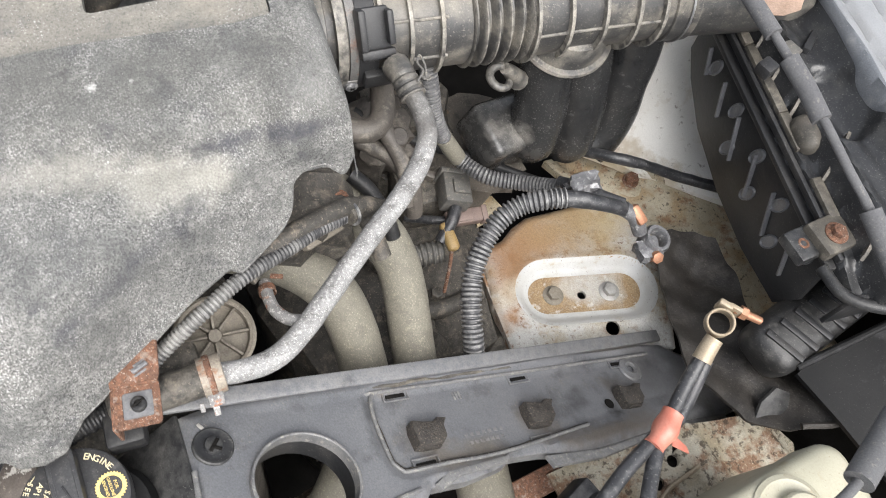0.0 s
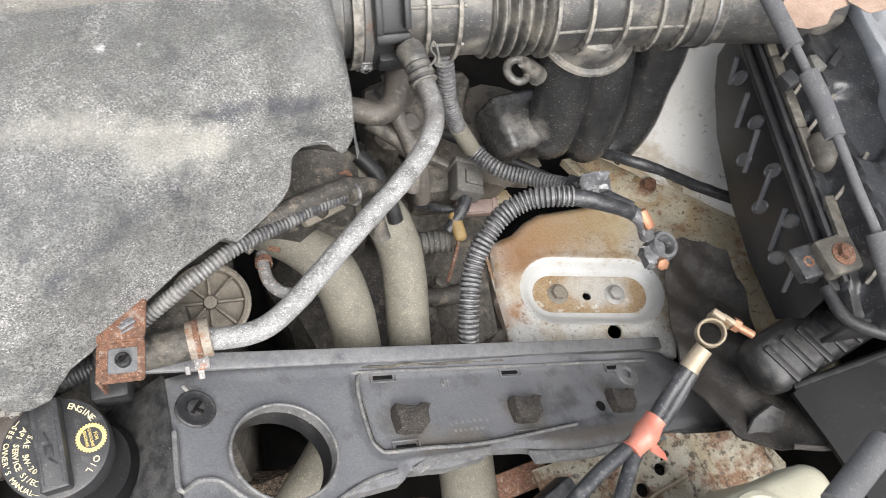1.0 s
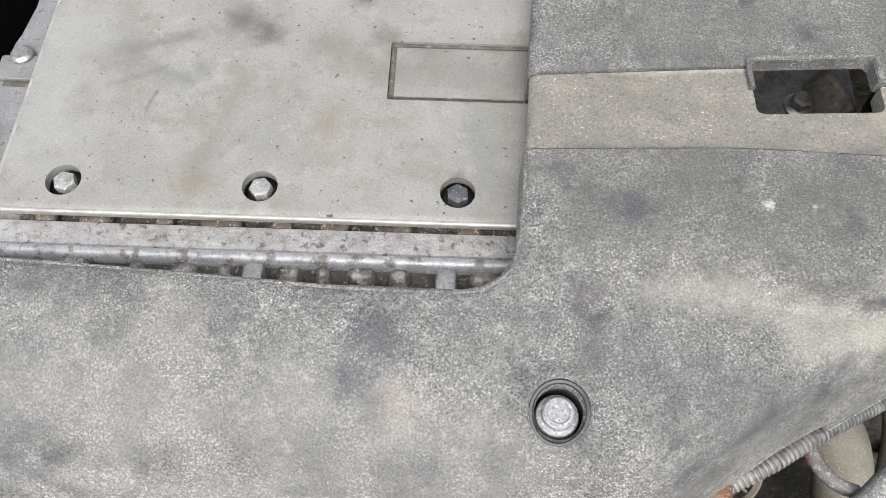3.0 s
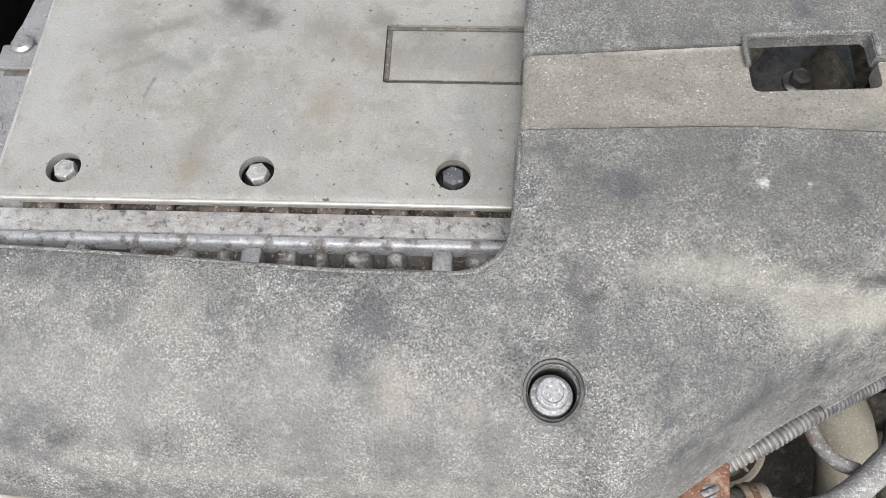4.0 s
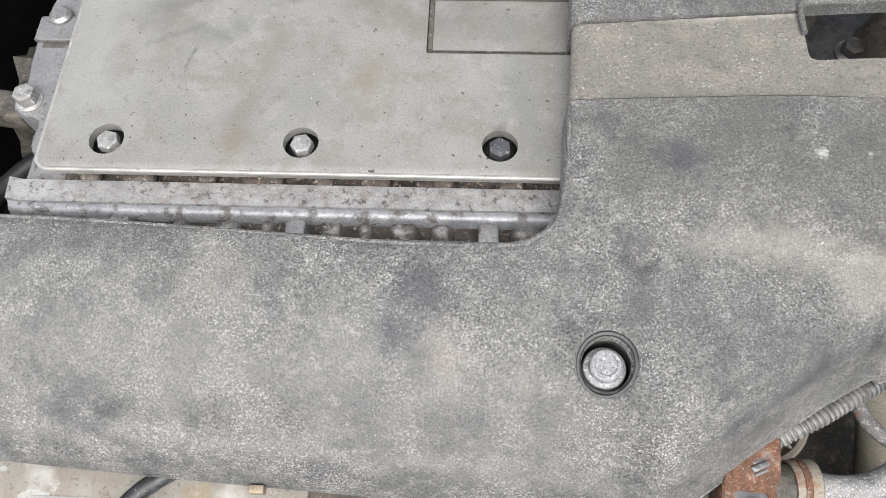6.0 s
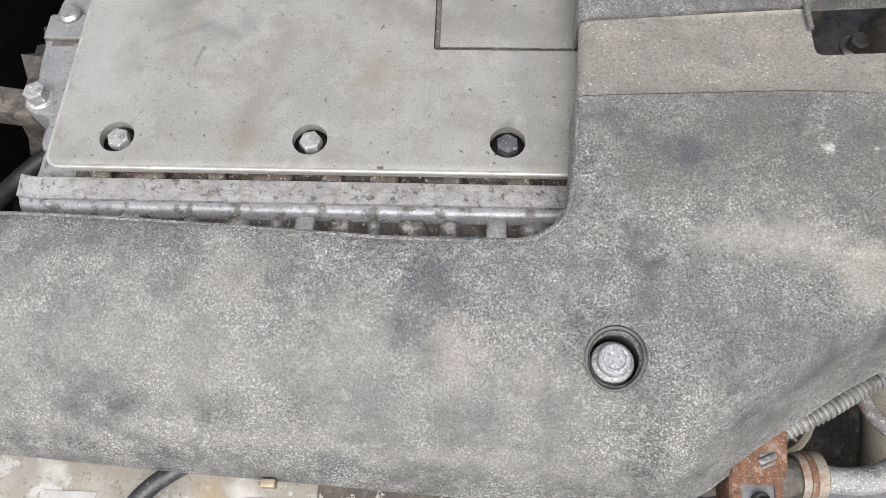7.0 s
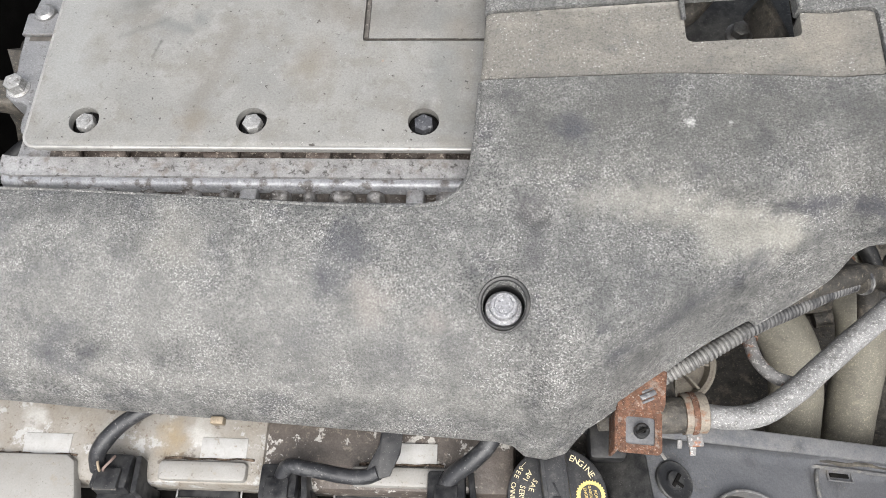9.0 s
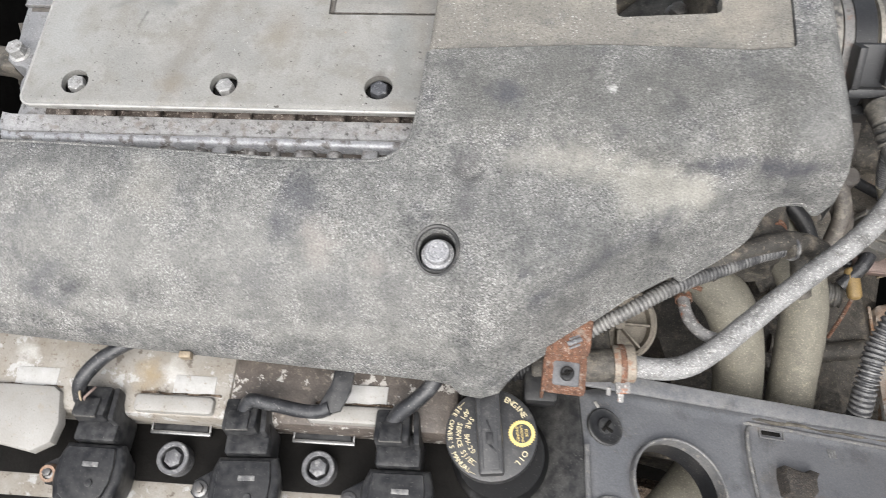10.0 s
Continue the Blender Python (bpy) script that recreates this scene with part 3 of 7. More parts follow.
M_STRAP = mat("grey_strap_with_rust", (0.115, 0.112, 0.108), (0.17, 0.165, 0.158), 0.010, 0.5, 0.2, layers=[((0.20, 0.10, 0.06), 0.012, 0.57, 0.66, 0.7, 0.85), ((0.05, 0.048, 0.046), 0.004, 0.56, 0.66, 0.6, 0.7)])
# Grime, also used to paint the shade inside the lid's pocket.
M_GRIME_SHADE = mat("grime_and_edge_shade", (0.055, 0.049, 0.043), (0.11, 0.10, 0.088), 0.006, 0.6, layers=[((0.22, 0.20, 0.18), 0.003, 0.57, 0.64, 0.7, 0.8)])
M_EDGE = mat("bright_machined_edge", (0.38, 0.373, 0.355), (0.26, 0.253, 0.24), 0.012, 0.42, 0.2, layers=[((0.16, 0.14, 0.115), 0.004, 0.60, 0.68, 0.6, 0.7)], grain=0.1)
# Near-black grime; also paints the shade of holes, gaps and the deep bay.
M_DARK = mat("grime_and_deep_shade", (0.006, 0.0057, 0.0053), (0.013, 0.012, 0.011), 0.03, 0.75, spec=0.1, bump=(0.01, 0.001))
M_FOAM = mat("grey_foam_sleeve", (0.078, 0.078, 0.082), (0.10, 0.10, 0.103), 0.02, 0.85, layers=[((0.2, 0.185, 0.165), 0.003, 0.58, 0.66, 0.45, 0.9)])
M_FENDER = mat("grey_silver_paint", (0.27, 0.277, 0.285), (0.23, 0.236, 0.244), 0.05, 0.45, 0.2, layers=[((0.5, 0.46, 0.4), 0.006, 0.6, 0.8, 0.4, 0.7)], grain=0.1)
M_LEAF = mat("dry_brown_leaf", (0.30, 0.215, 0.165), (0.22, 0.15, 0.11), 0.01, 0.8, bump=(0.005, 0.0005))
M_GREYPLUG = mat("grey_connector_plastic", (0.115, 0.11, 0.10), (0.075, 0.072, 0.068), 0.01, 0.6, layers=[((0.25, 0.225, 0.18), 0.003, 0.55, 0.65, 0.55, 0.85)])
M_BROWNPLUG = mat("brown_connector_plastic", (0.20, 0.145, 0.125), (0.15, 0.11, 0.095), 0.01, 0.6)
M_AMBER = mat("amber_plastic", (0.30, 0.205, 0.085), (0.24, 0.165, 0.07), 0.006, 0.5)
M_WIRE = mat("black_cable", (0.018, 0.019, 0.021), (0.034, 0.034, 0.037), 0.02, 0.34, layers=[((0.13, 0.13, 0.13), 0.008, 0.52, 0.66, 0.45, 0.7), ((0.26, 0.25, 0.24), 0.0016, 0.60, 0.66, 0.5, 0.8)], bump=(0.004, 0.0004), grain=0.15)
M_ALLOYRIB = mat("bright_cast_aluminium", (0.38, 0.375, 0.37), (0.24, 0.235, 0.23), 0.005, 0.35, 0.7, layers=[((0.16, 0.12, 0.09), 0.010, 0.54, 0.7, 0.75, 0.8)], bump=(0.002, 0.0004))


# ---- building ----
def thing(name, loc, label, category, group="", kind=""):
    ob = new(name)
    ob.location = loc
    ob.empty_display_size = 0.02
    return tagged(ob, label, category, group, kind)


def base_of(ob):
    p = Vector(ob.location)
    while ob.parent:
        ob = ob.parent
        p += Vector(ob.location)
    return p


def mesh_of(bm, name, smooth=35):
    me = bpy.data.meshes.new(name)
    bm.to_mesh(me)
    bm.free()
    if smooth:
        me.polygons.foreach_set("use_smooth", [True] * len(me.polygons))
        me.set_sharp_from_angle(angle=radians(smooth))
    return me


def part(name, bm, material, parent, label="", smooth=35):
    """One mesh object, given in world places, under a thing or a part."""
    p = base_of(parent) if parent else Vector((0, 0, 0))
    bm.transform(Matrix.Translation(-p))
    me = mesh_of(bm, name, smooth)
    me.materials.append(material)
    ob = new(name, me)
    if parent:
        ob.parent = parent
    if label:
        ob["label"] = label
    return ob


def single(name, bm, material, label, category, group="", kind="", smooth=35):
    """A thing of one mesh, with its origin at the middle of its base."""
    co = [v.co for v in bm.verts]
    base = Vector(((min(c.x for c in co) + max(c.x for c in co)) / 2, (min(c.y for c in co) + max(c.y for c in co)) / 2, min(c.z for c in co)))
    bm.transform(Matrix.Translation(-base))
    me = mesh_of(bm, name, smooth)
    me.materials.append(material)
    ob = new(name, me)
    ob.location = base
    return tagged(ob, label, category, group, kind)


def merge(bm, other):
    me = bpy.data.meshes.new("tmp")
    other.to_mesh(me)
    other.free()
    bm.from_mesh(me)
    bpy.data.meshes.remove(me)
    return bm


def turned(c, rx=0, ry=0, rz=0):
    return pose(c[0], c[1], c[2], rx, ry, rz)


def aimed(p, direction):
    """A frame at p with its z along direction."""
    return Matrix.Translation(p) @ Vector(direction).to_track_quat("Z", "Y").to_matrix().to_4x4()


def box(m, size, bevel=0.0, seg=2, bm=None, taper=1.0):
    b = bmesh.new()
    bmesh.ops.create_cube(b, size=1.0)
    for v in b.verts:
        k = taper if v.co.z > 0 else 1.0
        v.co = Vector((v.co.x * size[0] * k, v.co.y * size[1] * k, v.co.z * size[2]))
    if bevel:
        bmesh.ops.bevel(b, geom=list(b.edges), offset=bevel, segments=seg, affect="EDGES", profile=0.5)
    b.transform(m)
    return merge(bm, b) if bm else b


def lathe(m, profile, seg=32, bm=None, start=0.0, turn=2 * math.pi):
    """Revolves (radius, height) pairs round z."""
    b = bmesh.new()
    full = turn > 6.28
    rings = []
    for r, z in profile:
        if r < 1e-6:
            rings.append([b.verts.new((0, 0, z))])
        else:
            n = seg if full else seg + 1
            rings.append([b.verts.new((r * math.cos(start + turn * i / seg), r * math.sin(start + turn * i / seg), z)) for i in range(n)])
    for a, c in zip(rings, rings[1:]):
        for i in range(seg):
            j = (i + 1) % seg if full else i + 1
            if len(a) == 1 and len(c) == 1:
                continue
            if len(a) == 1:
                b.faces.new((a[0], c[j], c[i]))
            elif len(c) == 1:
                b.faces.new((a[i], a[j], c[0]))
            else:
                b.faces.new((a[i], a[j], c[j], c[i]))
    bmesh.ops.recalc_face_normals(b, faces=list(b.faces))
    b.transform(m)
    return merge(bm, b) if bm else b


def rod(p0, p1, r0, r1=None, seg=20, bm=None, bevel=0.0):
    p0, p1 = Vector(p0), Vector(p1)
    r1 = r0 if r1 is None else r1
    h = (p1 - p0).length
    prof = [(0, 0), (r0 - bevel, 0), (r0, bevel), (r1, h - bevel), (r1 - bevel, h), (0, h)] if bevel else [(0, 0), (r0, 0), (r1, h), (0, h)]
    return lathe(aimed(p0, p1 - p0), prof, seg, bm)


def ring(m, r_in, r_out, h, seg=32, bm=None):
    e = min(0.0006, h / 4)
    return lathe(m, [(r_in, 0), (r_in, h - e), (r_in + e, h), (r_out - e, h), (r_out, h - e), (r_out, 0), (r_in, 0)], seg, bm)


def prism(poly, h, m=None, bevel=0.0, bm=None, seg=2):
    """A flat polygon raised by h along z."""
    b = bmesh.new()
    lo = b.faces.new([b.verts.new((x, y, 0)) for x, y in poly])
    out = bmesh.ops.extrude_face_region(b, geom=[lo])
    top = [v for v in out["geom"] if isinstance(v, bmesh.types.BMVert)]
    for v in top:
        v.co.z += h
    bmesh.ops.recalc_face_normals(b, faces=list(b.faces))
    if bevel:
        es = [e for e in b.edges if all(abs(v.co.z - h) < 1e-7 for v in e.verts)]
        bmesh.ops.bevel(b, geom=es, offset=bevel, segments=seg, affect="EDGES", profile=0.5)
    if m is not None:
        b.transform(m)
    return merge(bm, b) if bm else b


def rounded(x0, y0, x1, y1, r, n=5):
    out = []
    for cx, cy, a in ((x1 - r, y0 + r, -90), (x1 - r, y1 - r, 0), (x0 + r, y1 - r, 90), (x0 + r, y0 + r, 180)):
        out += [(cx + r * math.cos(radians(a + 90 * i / n)), cy + r * math.sin(radians(a + 90 * i / n))) for i in range(n + 1)]
    return out


def spline(points, step):
    """Evenly spaced points on a smooth curve through the points."""
    p = [Vector(q) for q in points]
    p = [2 * p[0] - p[1]] + p + [2 * p[-1] - p[-2]]
    fine = []
    for a, b, c, d in zip(p, p[1:], p[2:], p[3:]):
        for i in range(24):
            t = i / 24
            fine.append(0.5 * (2 * b + (c - a) * t + (2 * a - 5 * b + 4 * c - d) * t * t + (3 * b - a - 3 * c + d) * t ** 3))
    fine.append(p[-2])
    run = [0.0]
    for a, b in zip(fine, fine[1:]):
        run.append(run[-1] + (b - a).length)
    n = max(2, round(run[-1] / step))
    out, k = [], 0
    for i in range(n + 1):
        s = run[-1] * i / n
        while k < len(run) - 2 and run[k + 1] < s:
            k += 1
        f = (s - run[k]) / max(1e-9, run[k + 1] - run[k])
        out.append(fine[k].lerp(fine[k + 1], min(1, f)))
    return out, run[-1]


def tube(points, r, seg=18, step=0.006, bm=None, wobble=0.0, caps=True):
    """A hose through the points. r: a radius, or a function of (metres along it, its length)."""
    b = bmesh.new()
    path, length = spline(points, step)
    up = Vector((0, 0, 1))
    rings = []
    for i, p in enumerate(path):
        d = (path[min(i + 1, len(path) - 1)] - path[max(i - 1, 0)]).normalized()
        side = d.cross(up)
        side = (side if side.length > 1e-3 else Vector((1, 0, 0))).normalized()
        if i == 0:
            nrm = side
        nrm = (nrm - d * nrm.dot(d)).normalized()
        bi = d.cross(nrm)
        s = length * i / (len(path) - 1)
        rad = r(s, length) if callable(r) else r
        ringv = []
        for k in range(seg):
            a = 2 * math.pi * k / seg
            v = nrm * math.cos(a) + bi * math.sin(a)
            w = 1 + wobble * noise.noise((p + v * 0.01) * 70) if wobble else 1
            ringv.append(b.verts.new(p + v * rad * w))
        rings.append(ringv)
    for a, c in zip(rings, rings[1:]):
        for k in range(seg):
            b.faces.new((a[k], a[(k + 1) % seg], c[(k + 1) % seg], c[k]))
    if caps:
        b.faces.new(list(reversed(rings[0])))
        b.faces.new(rings[-1])
    bmesh.ops.recalc_face_normals(b, faces=list(b.faces))
    return merge(bm, b) if bm else b


def ribbed(r, pitch, depth):
    """A corrugated radius for tube()."""
    def f(s, length):
        x = (s / pitch) % 1.0
        return r - depth * (1.0 if 0.55 < x < 0.95 else 0.0)
    return f


def hex_head(m, across, h, flange=0.0, flange_h=0.0, washer_dish=0.3, bm=None):
    """A hexagon bolt's head, standing on m's origin, with a flange and a dished top."""
    b = bmesh.new()
    if flange:
        lathe(Matrix.Identity(4), [(0, 0), (flange, 0), (flange, flange_h * 0.5), (flange * 0.8, flange_h), (0, flange_h)], 24, b)
    rad = across / math.sqrt(3)
    hexa = [(rad * math.cos(radians(60 * i + 15)), rad * math.sin(radians(60 * i + 15))) for i in range(6)]
    prism(hexa, h, pose(0, 0, flange_h), across * 0.06, b)
    lathe(pose(0, 0, flange_h + h), [(across * 0.33, 0.0002), (across * 0.30, -0.0002 - washer_dish * 0.001), (0, -0.0002 - washer_dish * 0.001)], 20, b)
    b.transform(m)
    return merge(bm, b) if bm else b


def poly_distance(px, py, poly, closed=True):
    """Distance of grid points to a polyline, and whether they lie inside it (numpy)."""
    best = np.full(px.shape, 1e9)
    inside = np.zeros(px.shape, bool)
    near = np.zeros(px.shape + (2,))
    n = len(poly)
    for i in range(n if closed else n - 1):
        (x0, y0), (x1, y1) = poly[i], poly[(i + 1) % n]
        dx, dy = x1 - x0, y1 - y0
        t = np.clip(((px - x0) * dx + (py - y0) * dy) / (dx * dx + dy * dy + 1e-12), 0, 1)
        qx, qy = x0 + t * dx, y0 + t * dy
        d = np.hypot(px - qx, py - qy)
        m = d < best
        best[m] = d[m]
        near[m] = np.stack([qx, qy], -1)[m]
        if closed:
            c = (y0 > py) != (y1 > py)
            with np.errstate(divide="ignore", invalid="ignore"):
                xc = x0 + (py - y0) * dx / np.where(dy == 0, 1e-12, dy)
            inside ^= c & (px < xc)
    return best, inside, near


def sheet(outline, holes, height, thick, step):
    """A moulded sheet: a plan outline with holes, its top at height(x, y) and its thickness thick(x, y) (numpy in and out)."""
    xs = [p[0] for p in outline]
    ys = [p[1] for p in outline]
    gx = np.arange(min(xs) - step, max(xs) + 2 * step, step)
    gy = np.arange(min(ys) - step, max(ys) + 2 * step, step)
    X, Y = np.meshgrid(gx, gy, indexing="ij")
    d, ins, near = poly_distance(X, Y, outline)
    sd = np.where(ins, d, -d)
    for hole in holes:
        dh, ih, nh = poly_distance(X, Y, hole)
        sh = np.where(ih, -dh, dh)
        m = sh < sd
        near[m] = nh[m]
        sd = np.minimum(sd, sh)
    keep = sd > -0.5 * step
    cell = keep[:-1, :-1] & keep[1:, :-1] & keep[1:, 1:] & keep[:-1, 1:]
    cell &= (sd[:-1, :-1] + sd[1:, :-1] + sd[1:, 1:] + sd[:-1, 1:]) > 0
    used = np.zeros(X.shape, bool)
    count = np.zeros(X.shape, int)
    for a, b in ((slice(None, -1), slice(None, -1)), (slice(1, None), slice(None, -1)), (slice(1, None), slice(1, None)), (slice(None, -1), slice(1, None))):
        used[a, b] |= cell
        count[a, b] += cell
    rim = used & (count < 4)
    X[rim], Y[rim] = near[rim][:, 0], near[rim][:, 1]
    Z = height(X, Y)
    T = thick(X, Y)
    ids = np.full(X.shape, -1)
    ids[used] = np.arange(used.sum())
    n = int(used.sum())
    top = np.stack([X[used], Y[used], Z[used]], 1)
    low = top - np.stack([0 * T[used], 0 * T[used], T[used]], 1)
    verts = np.concatenate([top, low]).tolist()
    faces, edges = [], {}
    for i, j in np.argwhere(cell):
        q = [int(ids[i, j]), int(ids[i + 1, j]), int(ids[i + 1, j + 1]), int(ids[i, j + 1])]
        faces.append(q)
        faces.append([k + n for k in reversed(q)])
        for a, b in zip(q, q[1:] + q[:1]):
            edges[(a, b)] = edges.get((a, b), 0) + 1
    for a, b in edges:
        if (b, a) not in edges:
            faces.append([b, a, a + n, b + n])
    me = bpy.data.meshes.new("sheet")
    me.from_pydata(verts, [], faces)
    b = bmesh.new()
    b.from_mesh(me)
    bpy.data.meshes.remove(me)
    return b


def smooth01(x, a, b):
    t = np.clip((x - a) / (b - a), 0, 1)
    return t * t * (3 - 2 * t)


def lettering(text, size, depth=0.0002):
    """A word as a thin mesh, centred on its origin, in the built-in font."""
    cu = bpy.data.curves.new("text", "FONT")
    cu.body, cu.size, cu.extrude, cu.align_x, cu.align_y = text, size, depth, "CENTER", "BOTTOM_BASELINE"
    cu.resolution_u = 2
    ob = bpy.data.objects.new("text", cu)
    scene.collection.objects.link(ob)
    me = bpy.data.meshes.new_from_object(ob.evaluated_get(bpy.context.evaluated_depsgraph_get()))
    b = bmesh.new()
    b.from_mesh(me)
    bpy.data.objects.remove(ob)
    bpy.data.curves.remove(cu)
    bpy.data.meshes.remove(me)
    return b


def lump(c, size, seed=0.0, rough=0.25, sub=3, bm=None, freq=1.6):
    """An uneven cast lump."""
    b = bmesh.new()
    bmesh.ops.create_cube(b, size=1.0)
    bmesh.ops.subdivide_edges(b, edges=list(b.edges), cuts=sub, use_grid_fill=True)
    for v in b.verts:
        u = v.co.normalized() * 0.5
        v.co = v.co.lerp(u * 1.25, 0.45)
        v.co *= 1 + rough * noise.noise(v.co * freq * 3 + Vector((seed, seed * 2, 0)))
        v.co = Vector((v.co.x * size[0], v.co.y * size[1], v.co.z * size[2])) + Vector(c)
    return merge(bm, b) if bm else b


# ---- the bay ----
FLOOR = -0.50


def slab(name, c, size, material, label, category):
    return single(name, box(turned(c), size, 0.002), material, label, category, kind="structure")


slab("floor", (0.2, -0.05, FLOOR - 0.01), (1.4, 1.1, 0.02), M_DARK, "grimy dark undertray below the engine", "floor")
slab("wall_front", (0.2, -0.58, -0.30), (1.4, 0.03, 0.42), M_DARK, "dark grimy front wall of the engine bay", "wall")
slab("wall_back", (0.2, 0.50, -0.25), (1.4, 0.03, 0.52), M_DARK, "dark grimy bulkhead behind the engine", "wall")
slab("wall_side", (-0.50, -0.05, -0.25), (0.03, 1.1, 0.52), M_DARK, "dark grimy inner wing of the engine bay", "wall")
slab("wall_wing", (0.90, -0.05, -0.25), (0.03, 1.1, 0.52), M_FENDER, "silver painted inner wing beside the air box", "wall")

# engine block and gearbox, mostly hidden
block = thing("engine_block", (-0.05, 0.0, FLOOR), "grimy dark cast engine block under its covers", "engine")
part("block", box(turned((-0.04, -0.03, -0.32)), (0.40, 0.30, 0.36), 0.02), M_GUNK, block)
part("head", box(turned((-0.06, -0.17, -0.27)), (0.34, 0.15, 0.20), 0.015), M_GUNK, block)

gear = thing("gearbox", (0.32, -0.02, FLOOR), "grimy cast gearbox housing below the hoses", "gearbox")
g = lump((0.31, 0.0, -0.40), (0.20, 0.26, 0.19), 1.0, 0.3, 5)
part("housing", g, M_GUNK, gear)
part("bracket", box(turned((0.33, 0.03, -0.285), 0, 8, 20), (0.10, 0.05, 0.012), 0.003), M_GUNK, gear)
for i, (x, y, z, r) in enumerate(((0.31, -0.06, -0.29, 0.022), (0.36, -0.02, -0.29, 0.018), (0.29, 0.04, -0.27, 0.026), (0.34, 0.09, -0.26, 0.03), (0.26, 0.01, -0.25, 0.02))):
    part("boss", rod((x, y, z - 0.04), (x + 0.004, y - 0.003, z), r, r * 0.85, 18, bevel=0.002), M_GUNK, gear)
for x, y, z in ((0.339, -0.044, -0.275), (0.318, -0.072, -0.27), (0.372, 0.055, -0.25)):
    part("bolt", hex_head(turned((x, y, z - 0.01)), 0.010, 0.007, 0.008, 0.003), M_GUNK, gear)

# ---- plenum with its machined lid ----
plenum = thing("intake_plenum", (-0.1, 0.05, -0.13), "cast aluminium intake plenum, oily, under its lid", "intake manifold")
def extruded(profile, xs):
    """A closed (y, z) profile drawn out along x, slightly chamfered at its first end."""
    b = bmesh.new()
    rows = [[b.verts.new((x, y + (0.002 if i == 0 and y < 0 else 0), z - (0.0012 if i == 0 else 0))) for y, z in profile] for i, x in enumerate(xs)]
    for r0, r1 in zip(rows, rows[1:]):
        for k in range(len(profile)):
            b.faces.new((r0[k], r0[(k + 1) % len(profile)], r1[(k + 1) % len(profile)], r1[k]))
    b.faces.new(rows[0])
    b.faces.new(list(reversed(rows[-1])))
    bmesh.ops.recalc_face_normals(b, faces=list(b.faces))
    return b


XS = (-0.236, -0.228, -0.2, -0.12, -0.05, 0.03, 0.10)
part("body", extruded([(0.24, -0.028), (0.0, -0.028), (-0.0136, -0.027), (-0.0142, -0.0148), (-0.0252, -0.0158), (-0.0256, -0.0180), (-0.0262, -0.0190), (-0.0310, -0.0240), (-0.0310, -0.13), (0.24, -0.13)], XS), M_CAST, plenum, smooth=25)
part("gap_floor", extruded([(0.004, -0.0275), (0.004, -0.0185), (-0.006, -0.0190), (-0.0130, -0.0205), (-0.0136, -0.0275)], (-0.212, -0.15, -0.05, 0.05)), M_GAP, plenum, "gritty brown gap under the lid", smooth=25)
for x, w in ((-0.196, 0.010), (-0.172, 0.016), (-0.139, 0.009), (-0.112, 0.020), (-0.083, 0.010), (-0.058, 0.014), (-0.030, 0.018), (0.006, 0.012)):
    part("gap_rib", box(turned((x, -0.0105, -0.0165), 12), (w, 0.007, 0.006), 0.0022, 3), M_GAP, plenum)
part("trough", extruded([(-0.0312, -0.0232), (-0.036, -0.0275), (-0.043, -0.033), (-0.052, -0.050), (-0.060, -0.070), (-0.060, -0.13), (-0.0312, -0.13)], XS), M_TROUGH, plenum, "oily trough below the ledge", smooth=25)
part("ledge_band", extruded([(-0.0256, -0.0240), (-0.0256, -0.0170), (-0.0268, -0.0165), (-0.0288, -0.0168), (-0.0306, -0.0184), (-0.0312, -0.0240)], (-0.234, -0.226, -0.18, -0.1, 0.0, 0.05)), M_ROLLED, plenum, "smooth bright rolled edge of the casting", smooth=50)
# ribs and lugs along the lower ledge
for x, w, lean in ((-0.150, 0.008, 36), (-0.128, 0.013, 44), (-0.108, 0.008, 38), (-0.078, 0.012, 42), (-0.062, 0.007, 38), (-0.044, 0.014, 45), (-0.026, 0.010, 40), (0.014, 0.015, 43), (0.030, 0.008, 39)):
    part("rib", box(turned((x, -0.0375, -0.0282), lean), (w, 0.021, 0.011), 0.0045, 4), M_OILYRIB, plenum)
for x in (-0.094, -0.004, -0.178):
    part("lug", box(turned((x, -0.0365, -0.0225)), (0.0098, 0.011, 0.011), 0.0018), M_CAST, plenum)
    part("lug_hole", rod((x + 0.001, -0.0405, -0.0215), (x + 0.001, -0.0423, -0.0216), 0.0026), M_DARK, plenum)
# side flange with its bolts
poly = [(-0.2225, 0.0), (-0.2280, 0.0010), (-0.2295, 0.0042), (-0.2300, 0.0100), (-0.2290, 0.0150), (-0.2295, 0.0190), (-0.2330, 0.0212), (-0.2390, 0.0220), (-0.2440, 0.0260), (-0.2452, 0.0330), (-0.2425, 0.0385), (-0.2415, 0.0430), (-0.2429, 0.0544),
        (-0.2433, 0.0675), (-0.2450, 0.0760), (-0.2448, 0.0815), (-0.2420, 0.0850), (-0.2412, 0.0937), (-0.2394, 0.1002), (-0.2370, 0.12), (-0.2370, 0.20), (-0.21, 0.20), (-0.21, 0.0)]
part("side_flange", prism(list(reversed(poly)), 0.016, pose(0, 0, -0.030), 0.0020, seg=3), M_FLANGE, plenum, "dark grey cast side flange")
part("flange_step", prism(rounded(-0.2435, 0.0672, -0.216, 0.0835, 0.0015), 0.0022, pose(0, 0, -0.0142), 0.0007), M_FLANGE, plenum)
part("flange_rib", box(turned((-0.2300, 0.0676, -0.0124)), (0.026, 0.0014, 0.0024), 0.0005), M_ALLOYRIB, plenum, "bright worn edge of the flange step")
